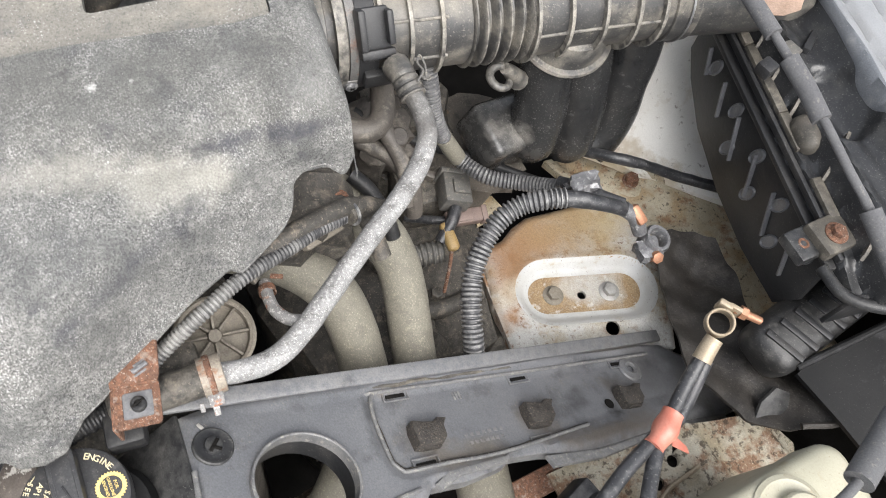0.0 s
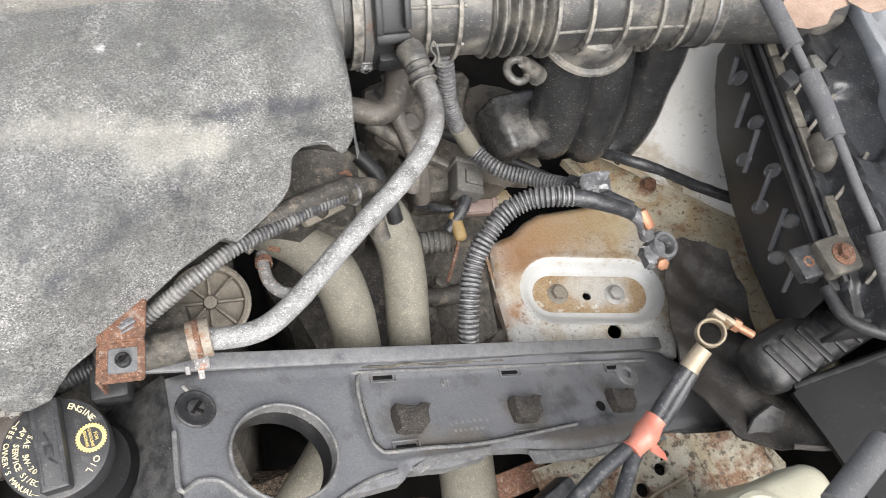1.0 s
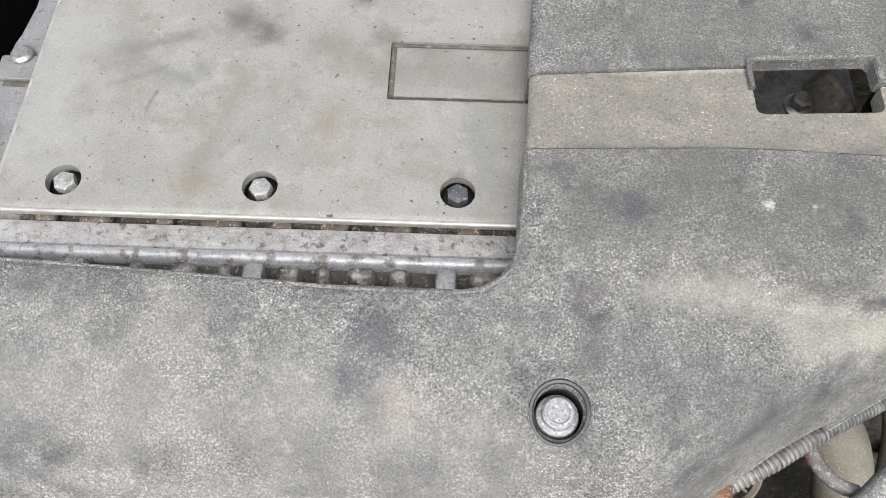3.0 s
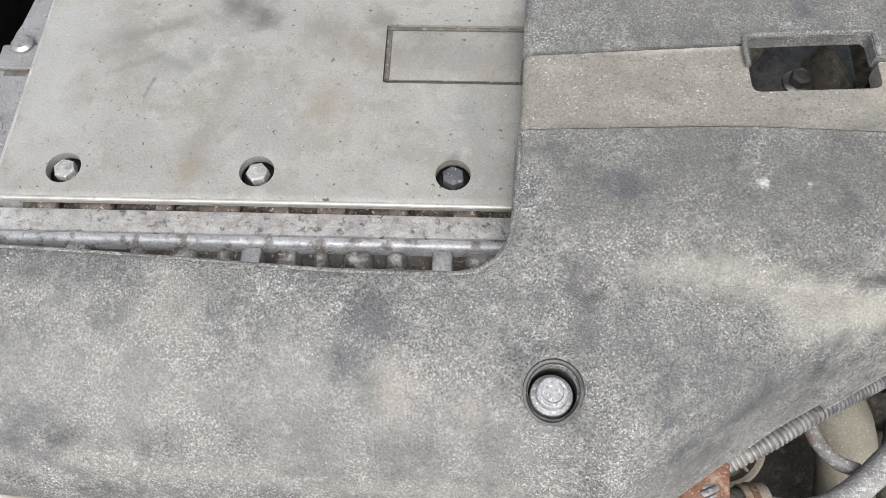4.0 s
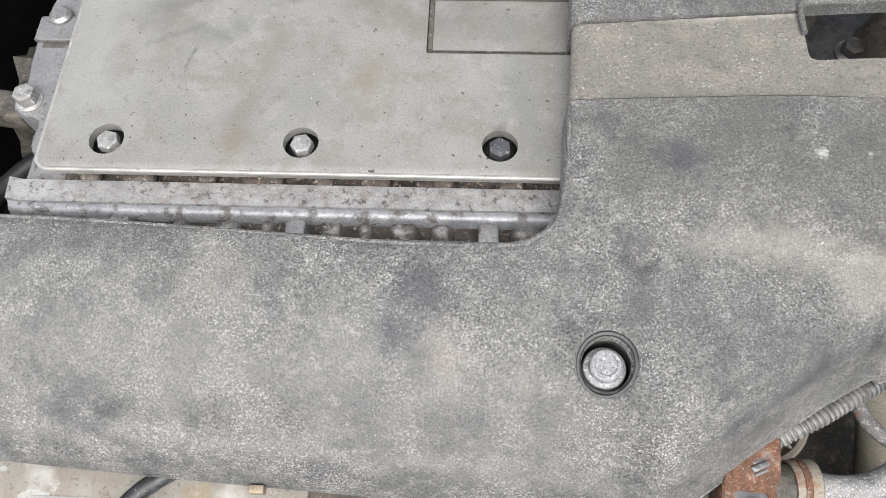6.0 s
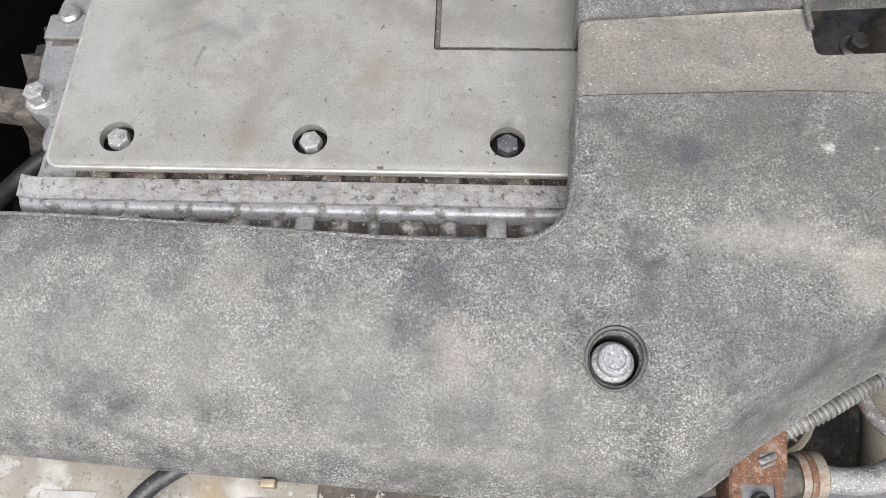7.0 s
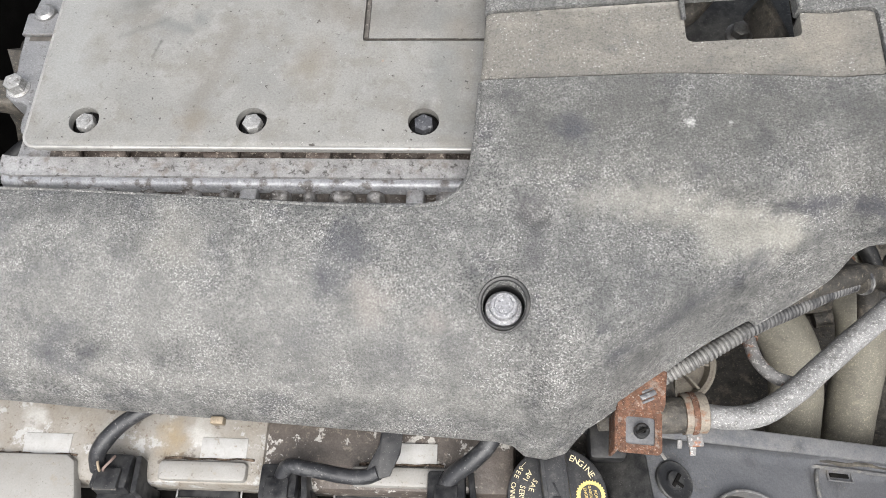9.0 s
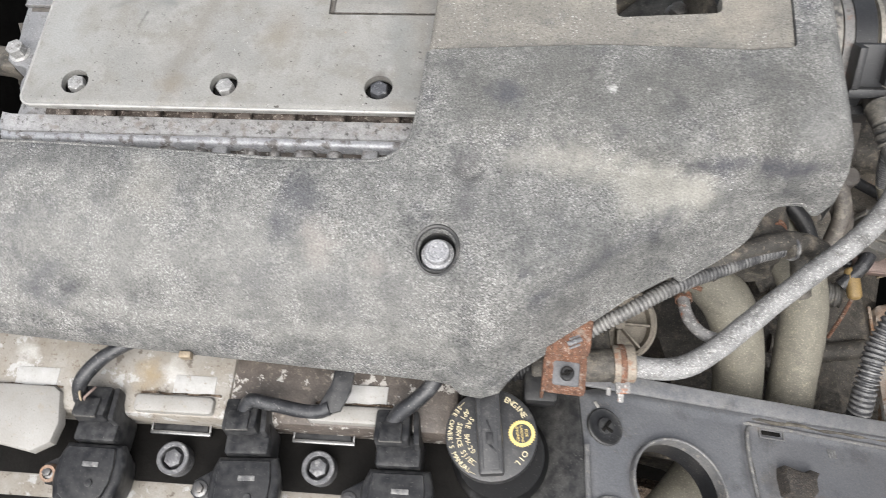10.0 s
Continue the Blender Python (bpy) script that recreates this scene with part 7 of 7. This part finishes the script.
part("latch_arm", box(turned((0.5725, -0.0215, -0.062), 0, 0, 20), (0.013, 0.012, 0.010), 0.0015), M_JET, ab)
part("latch_arm", box(turned((0.6220, -0.0060, -0.062), 0, 0, 38), (0.026, 0.006, 0.008), 0.001), M_JET, ab)
# Added strip over the lid's right slope carries the painted sky sheen.
sheen_out = [(0.6425 + 0.09 * y, y) for y in (-0.17, -0.11, -0.05, 0.01, 0.07)] + [(0.6425 + 0.09 * y - 0.0085, y) for y in (0.07, 0.01, -0.05, -0.11, -0.17)]
part("lid_rim", sheet(sheen_out, [], lambda x, y: lid_top(x, y) + 0.0022, lambda x, y: 0.003 + 0 * x, 0.0024), M_LID_SHEEN, ab, "added blue-grey strip, sky sheen painted on the lid's slope", smooth=60)

cb2 = thing("hood_release_cable", (0.55, -0.15, -0.08), "thin grey cable with thick foam sleeves across the air box", "cable")
CP = [(0.538, 0.010, -0.008), (0.5415, -0.020, -0.0105), (0.543, -0.048, -0.013), (0.5465, -0.095, -0.020), (0.5525, -0.130, -0.031), (0.5575, -0.156, -0.039), (0.5590, -0.196, -0.050), (0.555, -0.219, -0.055), (0.543, -0.245, -0.060), (0.521, -0.2715, -0.064),
      (0.500, -0.283, -0.065), (0.474, -0.297, -0.065), (0.45, -0.305, -0.065), (0.42, -0.31, -0.068), (0.36, -0.32, -0.09)]
part("cable", tube(CP, 0.0031, 14, 0.005), M_FOAM, cb2)
part("foam_sleeve", tube([(0.538, 0.030, -0.006), (0.5395, 0.0, -0.0085), (0.5420, -0.030, -0.0115)], 0.0060, 18, 0.005), M_FOAM, cb2)
part("foam_sleeve", tube([(0.5435, -0.050, -0.0135), (0.5450, -0.072, -0.0165), (0.5455, -0.095, -0.0205)], 0.0064, 20, 0.005), M_FOAM, cb2)
part("foam_sleeve", tube([(0.5575, -0.156, -0.039), (0.5585, -0.177, -0.045), (0.5590, -0.198, -0.0505)], 0.0068, 20, 0.005), M_FOAM, cb2)
part("foam_sleeve", tube([(0.517, -0.2735, -0.0645), (0.496, -0.285, -0.065), (0.471, -0.2985, -0.065)], 0.0085, 20, 0.005), M_FOAM, cb2)

wing = thing("wing_ledge", (0.76, -0.05, -0.05), "silver-grey painted wing ledge with long grooves", "body panel", kind="structure")
part("ledge", sheet([(0.619, -0.25), (0.90, -0.25), (0.90, 0.25), (0.661, 0.25)], [], lambda x, y: -0.052 - 0.006 * np.exp(-(((x - 0.085 * y - 0.652) % 0.026 - 0.013) / 0.0022) ** 2), lambda x, y: 0.01 + 0 * x, 0.0035), M_FENDER, wing, smooth=60)
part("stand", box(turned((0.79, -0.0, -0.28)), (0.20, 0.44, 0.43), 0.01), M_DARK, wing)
for i, (x, y, z, r) in enumerate(((0.585, 0.015, -0.02, 20), (0.632, 0.012, -0.012, -30), (0.60, 0.04, -0.025, 70))):
    leafp = [(-0.030, -0.004), (-0.018, -0.016), (-0.004, -0.020), (0.008, -0.014), (0.022, -0.016), (0.032, 0.002), (0.018, 0.014), (0.004, 0.018), (-0.012, 0.014)]
    lf = sheet(leafp, [], lambda x, y: 0.006 * np.sin(90 * x + i) * np.sin(70 * y + 1), lambda x, y: 0.0006 + 0 * x, 0.003)
    lf.transform(turned((x, y, z), 12, -8, r))
    single("dry_leaf", lf, M_LEAF, "curled dry brown leaf on the air box", "leaf", "dry leaves")

# ---- front corner: rubber mat, ribbed cover, reservoir, rusty support ----
mat_out = list(reversed([(0.543, -0.055), (0.562, -0.052), (0.585, -0.060), (0.600, -0.072), (0.598, -0.110), (0.590, -0.150), (0.580, -0.185), (0.592, -0.215), (0.600, -0.240), (0.578, -0.262), (0.545, -0.255), (0.515, -0.236), (0.500, -0.190), (0.512, -0.145), (0.530, -0.100)]))


def mat_top(x, y):
    z = -0.252 + 0.35 * np.clip(-y - 0.10, 0, 0.2)
    for fx, fy, ph, amp in ((48, 30, 0.0, 0.005), (-62, 55, 1.3, 0.0035), (95, 20, 2.2, 0.0026), (170, 110, 0.4, 0.0016), (-210, 160, 1.9, 0.0010)):
        z = z + amp * np.sin(fx * x + fy * y + ph)
    return z


flap = thing("rubber_flap", (0.55, -0.16, -0.26), "crumpled black rubber splash flap", "flap")
part("sheet", sheet(mat_out, [], mat_top, lambda x, y: 0.003 + 0 * x, 0.003), M_FLAP, flap, smooth=60)
part("hem", tube([(0.592, -0.215, -0.196), (0.600, -0.240, -0.19), (0.578, -0.262, -0.186), (0.545, -0.255, -0.19)], 0.0025, 8, 0.006), M_FLAP, flap)
rc = thing("ribbed_duct", (0.56, -0.20, -0.22), "black ribbed plastic duct end by the air box", "duct")
RD = turned((0.596, -0.180, -0.176), 8, -6, 16)
part("shell", box(RD, (0.135, 0.046, 0.040), 0.015, 5), M_NOSE, rc)
for i in range(5):
    part("rib", box(RD @ pose(-0.052 + 0.0155 * i, -0.002, 0.0200, 0, 0, 16), (0.0055, 0.034, 0.0030), 0.0010), M_JET, rc, "black raised rib")

dp = thing("battery_side_panel", (0.60, -0.27, -0.30), "large smooth black plastic side panel, dusty", "panel")
part("panel", sheet(list(reversed([(0.553, -0.218), (0.70, -0.205), (0.72, -0.40), (0.60, -0.40), (0.575, -0.30), (0.566, -0.262)])), [], lambda x, y: -0.175 + 0.3 * (x - 0.56) + 0.05 * (y + 0.25) + 0.003 * np.sin(40 * x), lambda x, y: 0.004 + 0 * x, 0.006), M_SIDE, dp, smooth=60)
part("edge_bead", tube([(0.553, -0.2155, -0.172), (0.60, -0.2115, -0.158), (0.65, -0.2070, -0.143), (0.70, -0.203, -0.128)], 0.003, 10, 0.006), M_SIDE, dp)
part("stand", box(turned((0.65, -0.31, -0.31)), (0.10, 0.14, 0.24), 0.01), M_DARK, dp)

sup = thing("radiator_support", (0.46, -0.25, -0.30), "rust-spotted white steel radiator support", "body panel")
SUP = list(reversed([(0.365, -0.222), (0.455, -0.214), (0.560, -0.232), (0.575, -0.262), (0.54, -0.33), (0.385, -0.33), (0.372, -0.27)]))
part("pressing", sheet(SUP, [disc_at(0.4675, -0.2435, 0.0052), disc_at(0.4475, -0.2555, 0.0056), disc_at(0.474, -0.2335, 0.003)],
     lambda x, y: -0.252 + 0.005 * smooth01(np.sin(110 * (x + 0.3 * y)), -0.2, 0.4) * smooth01(x, 0.46, 0.48), lambda x, y: 0.004 + 0 * x, 0.003), M_SUPPORT, sup, smooth=60)
part("lip", tube([(0.435, -0.272, -0.245), (0.452, -0.262, -0.245), (0.474, -0.2565, -0.245), (0.482, -0.254, -0.243)], 0.0018, 8, 0.004), M_BRASS, sup)
part("rust_end", box(turned((0.356, -0.226, -0.262), 0, 0, 8), (0.045, 0.020, 0.012), 0.002), M_RUST, sup)
part("stand", box(turned((0.46, -0.28, -0.38)), (0.14, 0.08, 0.24), 0.006), M_DARK, sup)
pl = thing("lamp_plug", (0.37, -0.25, -0.24), "dark green-black wiring plug by the rusty support", "connector")
part("plug", box(turned((0.366, -0.251, -0.215), 10, 0, 25), (0.030, 0.022, 0.024), 0.003), M_COIL, pl)
part("collar", lathe(turned((0.377, -0.259, -0.205), 10, 30), [(0, 0.008), (0.006, 0.008), (0.010, 0.004), (0.010, -0.01), (0, -0.01)], 20), M_COIL, pl)
part("lead", tube([(0.378, -0.262, -0.205), (0.385, -0.28, -0.21), (0.38, -0.31, -0.23)], 0.006, 12, 0.004), M_RUBBER, pl)

wr = thing("washer_bottle", (0.45, -0.30, -0.22), "aged cream plastic washer bottle with a round cap", "washer bottle")
WB = pose(0.449, -0.3035, -0.124, 2, -2, 8.5)
part("body", prism(rounded(-0.095, -0.030, 0.060, 0.026, 0.016, 6), 0.030, WB @ pose(0, 0, -0.016), 0.007, seg=3), M_CREAM, wr)
part("lower_body", prism(rounded(-0.082, -0.023, 0.058, 0.023, 0.014, 6), 0.09, WB @ pose(0, 0, -0.105)), M_CREAM, wr)
part("neck_ring", lathe(WB @ pose(0.002, 0.000, 0.013), [(0.024, 0), (0.024, 0.002), (0.021, 0.0035), (0.019, 0.0025), (0, 0.0025)], 36), M_CREAM, wr)
capw = part("cap", lathe(WB @ pose(0.006, -0.005, 0.015), [(0.016, 0), (0.016, 0.006), (0.0145, 0.0075), (0.008, 0.008), (0, 0.008)], 36), M_CREAM, wr)
part("cap_hole", rod(WB @ Vector((0.010, -0.011, 0.0225)), WB @ Vector((0.010, -0.011, 0.0240)), 0.0055), M_DARK, capw)
b2 = thing("pipe_bracket", (0.55, -0.315, -0.2), "grey cast pipe bracket with a rusty bolt", "bracket")
part("arm", tube([(0.49, -0.34, -0.11), (0.515, -0.325, -0.105), (0.535, -0.310, -0.10), (0.56, -0.30, -0.10)], 0.007, 14, 0.004, wobble=0.2), M_GUNK, b2)
part("bolt", hex_head(turned((0.543, -0.302, -0.094), 20, 20), 0.009, 0.006, 0.007, 0.002), M_RUST, b2)

# ---- small parts between the hoses ----
def plug(name, c, size, rz, material, label, ry=0):
    t = thing(name, (c[0], c[1], c[2] - size[2]), label, "connector")
    m = turned(c, 15, ry, rz)
    part("shell", box(m, size, size[2] * 0.12), material, t)
    part("latch", box(m @ pose(0, -size[1] * 0.1, size[2] * 0.55), (size[0] * 0.45, size[1] * 0.6, size[2] * 0.18), 0.0008), material, t)
    part("collar", box(m @ pose(size[0] * 0.55, 0, 0), (size[0] * 0.16, size[1] * 1.12, size[2] * 1.12), 0.0012), material, t)
    part("lead", tube([m @ Vector((-size[0] * 0.5, 0, 0)), m @ Vector((-size[0] * 0.9, 0.004, -0.004)), m @ Vector((-size[0] * 1.4, 0.012, -0.016))], size[2] * 0.28, 12, 0.003), M_WIRE, t)
    return t


plug("sensor_plug", (0.372, 0.026, -0.232), (0.030, 0.026, 0.020), 78, M_GREYPLUG, "dusty grey sensor plug on the gearbox")
plug("sensor_plug", (0.377, 0.008, -0.248), (0.034, 0.013, 0.014), -4, M_BROWNPLUG, "dusty brown sensor plug on the gearbox")
yt = thing("amber_tag", (0.356, -0.012, -0.26), "amber plastic wire tag with a thin red wire", "tag")
part("tag", box(turned((0.356, -0.011, -0.240), 10, 0, 4), (0.0110, 0.027, 0.010), 0.004, 3), M_AMBER, yt)
part("wire", tube([(0.354, -0.024, -0.242), (0.350, -0.034, -0.252), (0.346, -0.042, -0.262), (0.343, -0.048, -0.27)], 0.0016, 8, 0.003), M_RUST, yt)
rp = thing("ribbed_union", (0.342, -0.014, -0.275), "grey ribbed pipe union on the gearbox", "pipe")
part("union", tube([(0.322, -0.012, -0.262), (0.336, -0.013, -0.260), (0.352, -0.015, -0.258)], ribbed(0.0105, 0.005, 0.0014), 20, 0.0012), M_GREYPLUG, rp)
part("pipe", tube([(0.300, -0.014, -0.268), (0.312, -0.012, -0.265), (0.324, -0.012, -0.262)], 0.0075, 16, 0.003), M_GUNK, rp)
for pts, r, m, lab in (
        ([(0.240, 0.023, -0.096), (0.264, 0.019, -0.095), (0.277, 0.0135, -0.095), (0.288, 0.0155, -0.095), (0.296, 0.027, -0.095), (0.301, 0.047, -0.093)], 0.0085, M_BROWNPIPE, "dusty grey bent coolant pipe"),
        ([(0.278, 0.027, -0.121), (0.288, 0.020, -0.125), (0.300, 0.010, -0.128), (0.309, 0.000, -0.138), (0.314, -0.007, -0.155), (0.316, -0.012, -0.18)], 0.0070, M_BROWNPIPE, "dusty metal pipe behind the breather hose"),
        ([(0.292, 0.028, -0.100), (0.300, 0.012, -0.115), (0.306, -0.004, -0.13), (0.303, -0.02, -0.15)], 0.0060, M_BROWNPIPE, "small dusty rubber hose"),
        ([(0.262, -0.012, -0.105), (0.272, -0.024, -0.110), (0.279, -0.040, -0.120), (0.283, -0.05, -0.135)], 0.0055, M_RUBBER, "short black vacuum hose"),
        ([(0.300, 0.10, -0.19), (0.34, 0.07, -0.20), (0.40, 0.05, -0.225), (0.44, 0.02, -0.225), (0.47, 0.0, -0.23)], 0.0045, M_RUBBER, "thin black hose behind the loom"),
        ([(0.300, -0.050, -0.285), (0.34, -0.056, -0.285), (0.38, -0.05, -0.29)], 0.0085, M_GUNK, "grimy cast pipe across the gearbox"),
        ([(0.308, -0.095, -0.25), (0.316, -0.10, -0.262), (0.318, -0.11, -0.28)], 0.012, M_GUNK, "grimy brown pipe elbow")):
    single("small_pipe", tube(pts, r, 14, 0.004, wobble=0.08), m, lab, "pipe")
th = thing("thermostat_housing", (0.225, -0.03, -0.15), "grimy cast thermostat housing under the cover", "housing")
part("casting", lump((0.222, -0.028, -0.112), (0.062, 0.055, 0.06), 5.0, 0.3, 4), M_GUNK, th)
part("flange", box(turned((0.232, -0.046, -0.098), 30, 10, 25), (0.04, 0.024, 0.010), 0.003), M_DISC, th)
for x, y in ((0.217, -0.049), (0.247, -0.036)):
    part("bolt", hex_head(aimed((x, y, -0.094), (0, -0.4, 1)), 0.009, 0.005, 0.007, 0.002), M_RUST, th)

# ---- behind the intake tube ----
fr = thing("fuel_rail_end", (0.34, 0.19, -0.10), "dusty silver cast fuel rail end with a bolt", "fuel rail")
part("rail", rod((0.262, 0.176, -0.066), (0.376, 0.178, -0.066), 0.0105, 0.0105, 22, bevel=0.002), M_ALLOYRIB, fr)
part("lug", box(turned((0.318, 0.166, -0.062), 20), (0.030, 0.014, 0.012), 0.003), M_ALLOYRIB, fr)
part("end_block", box(turned((0.352, 0.172, -0.062), 15, 0, 5), (0.032, 0.016, 0.020), 0.003), M_ALLOYRIB, fr)
part("bolt", hex_head(turned((0.318, 0.162, -0.056), 20), 0.008, 0.006, 0.006, 0.0015), M_STEEL, fr)
part("stand", box(turned((0.33, 0.195, -0.16)), (0.10, 0.03, 0.18), 0.006), M_GUNK, fr)
single("wire_loop", tube([(0.326, 0.172, -0.052), (0.330, 0.160, -0.054), (0.327, 0.145, -0.058), (0.318, 0.136, -0.062), (0.308, 0.133, -0.066)], 0.0022, 10, 0.003), M_GREYPLUG, "thin grey wire looping from the fuel rail", "wire")
single("vacuum_hose", tube([(0.268, 0.165, -0.066), (0.288, 0.150, -0.060), (0.304, 0.137, -0.056), (0.312, 0.124, -0.058), (0.314, 0.112, -0.070)], 0.0085, 18, 0.004), M_WIRE, "smooth blue-black vacuum hose beside the cover", "hose")
vs = thing("solenoid_cap", (0.338, 0.148, -0.12), "round dusty grey solenoid cap", "solenoid")
part("cap", lathe(turned((0.336, 0.142, -0.072), 25, 20), [(0, 0.017), (0.006, 0.0165), (0.0100, 0.014), (0.0118, 0.009), (0.0120, -0.006), (0.0105, -0.008), (0.0105, -0.04), (0, -0.04)], 28), M_GREYPLUG, vs)
part("body", box(turned((0.345, 0.155, -0.105)), (0.035, 0.030, 0.04), 0.006), M_BLACK, vs)
sb = thing("sensor_bracket", (0.362, 0.142, -0.10), "small bent steel bracket on a grey sensor", "bracket")
part("plate", box(turned((0.3625, 0.1425, -0.058), -20), (0.019, 0.0055, 0.0022), 0.0006), M_ALLOYRIB, sb)
part("sensor", box(turned((0.3600, 0.1340, -0.070), 10), (0.020, 0.016, 0.022), 0.003), M_GREYPLUG, sb)
part("leg", box(turned((0.360, 0.146, -0.085)), (0.012, 0.004, 0.05), 0.001), M_DARKSTEEL, sb)
single("wiring_loom", tube([(0.366, 0.112, -0.066), (0.380, 0.127, -0.060), (0.402, 0.150, -0.058), (0.423, 0.173, -0.058), (0.446, 0.200, -0.064), (0.46, 0.23, -0.08)], ribbed(0.0062, 0.0031, 0.0012), 18, 0.0008), M_LOOM, "grey corrugated loom rising behind the intake tube", "wiring loom")
rl = thing("relay_box", (0.44, 0.155, -0.13), "dusty grey-green relay housing behind the tube", "relay")
part("shell", box(turned((0.440, 0.158, -0.085), 8, 0, -6), (0.040, 0.044, 0.05), 0.005), M_GUNK, rl)
part("lid", box(turned((0.440, 0.158, -0.058), 8, 0, -6), (0.036, 0.038, 0.006), 0.002), M_GREYPLUG, rl)
hd = thing("heat_shield", (0.35, 0.26, -0.20), "dark grimy heat shield on the bulkhead side", "shield")
part("shield", box(turned((0.36, 0.255, -0.12), 70), (0.30, 0.14, 0.006), 0.002), M_GUNK, hd)
part("rib", box(turned((0.36, 0.250, -0.115), 70), (0.26, 0.012, 0.010), 0.003), M_GUNK, hd)

# ---- litter under the panel ----
rng = random.Random(7)
for c, s, k in (((0.268, -0.262, -0.312), (0.10, 0.080, 0.040), 3.0), ((0.175, -0.215, -0.322), (0.10, 0.08, 0.040), 7.0)):
    heap = lump(c, s, k, 0.35, 5)
    for _ in range(150):
        r, t = rng.random() ** 0.5, rng.random() * 6.283
        m = turned((c[0] + 0.46 * s[0] * r * math.cos(t), c[1] + 0.46 * s[1] * r * math.sin(t), c[2] + s[2] * (0.52 - 0.30 * r * r)), rng.uniform(-40, 40), rng.uniform(-40, 40), rng.uniform(0, 180))
        w = rng.uniform(0.002, 0.006)
        box(m, (w * rng.uniform(1.0, 2.4), w, w * rng.uniform(0.25, 0.9)), 0, 1, heap)
    single("leaf_litter", heap, M_DIRT, "brown grit and leaf litter below the panel", "debris", kind="stuff")

# ---- clutter on the gearbox below the tube ----
mb = thing("engine_mount", (0.352, 0.05, -0.30), "rust-brown dusty engine mount bracket below the tube", "engine mount")
part("arm", prism([(-0.030, -0.014), (0.012, -0.018), (0.032, -0.006), (0.028, 0.012), (-0.008, 0.016), (-0.030, 0.010)], 0.012, turned((0.362, 0.046, -0.256), 12, 14, -25), 0.003), M_BROWNPIPE, mb)
part("rib", box(turned((0.350, 0.056, -0.240), 10, 10, -30), (0.050, 0.008, 0.022), 0.003), M_BROWNPIPE, mb)
part("foot", box(turned((0.352, 0.05, -0.27)), (0.05, 0.05, 0.06), 0.006), M_GUNK, mb)
for c, s, k, m, lab in (((0.352, 0.112, -0.235), (0.075, 0.05, 0.05), 2.0, M_GUNK, "grimy gearbox casting lump behind the mount"), ((0.318, 0.085, -0.215), (0.05, 0.05, 0.06), 6.0, M_BROWNPIPE, "brown grimy casting under the intake tube"),
                        ((0.405, 0.085, -0.265), (0.10, 0.09, 0.06), 9.0, M_DUSTCAST, "dusty brown casting under the resonator"), ((0.335, 0.055, -0.335), (0.10, 0.14, 0.06), 12.0, M_DUSTCAST, "dusty brown bell housing below the loom")):
    single("casting", lump(c, s, k, 0.4, 4), m, lab, "casting")
single("wing_stud", rod((0.303, 0.018, -0.128), (0.306, 0.014, -0.108), 0.009, 0.007, 18, bevel=0.002), M_BROWNPIPE, "round dusty stud cap between the pipes", "cap")

# ---- beside the plenum ----
for c, s, k in (((-0.285, 0.115, -0.13), (0.06, 0.08, 0.06), 4.0), ((-0.30, 0.02, -0.20), (0.07, 0.09, 0.06), 8.0)):
    single("casting", lump(c, s, k, 0.5, 4), M_DARK if c[1] < 0.1 else M_GUNK, "grimy dark casting beside the plenum", "casting")
single("fuel_hose", tube([(-0.36, 0.03, -0.16), (-0.31, 0.055, -0.13), (-0.28, 0.09, -0.13), (-0.275, 0.14, -0.13)], 0.0065, 16, 0.004), M_RUBBER, "black rubber fuel hose beside the plenum", "hose")
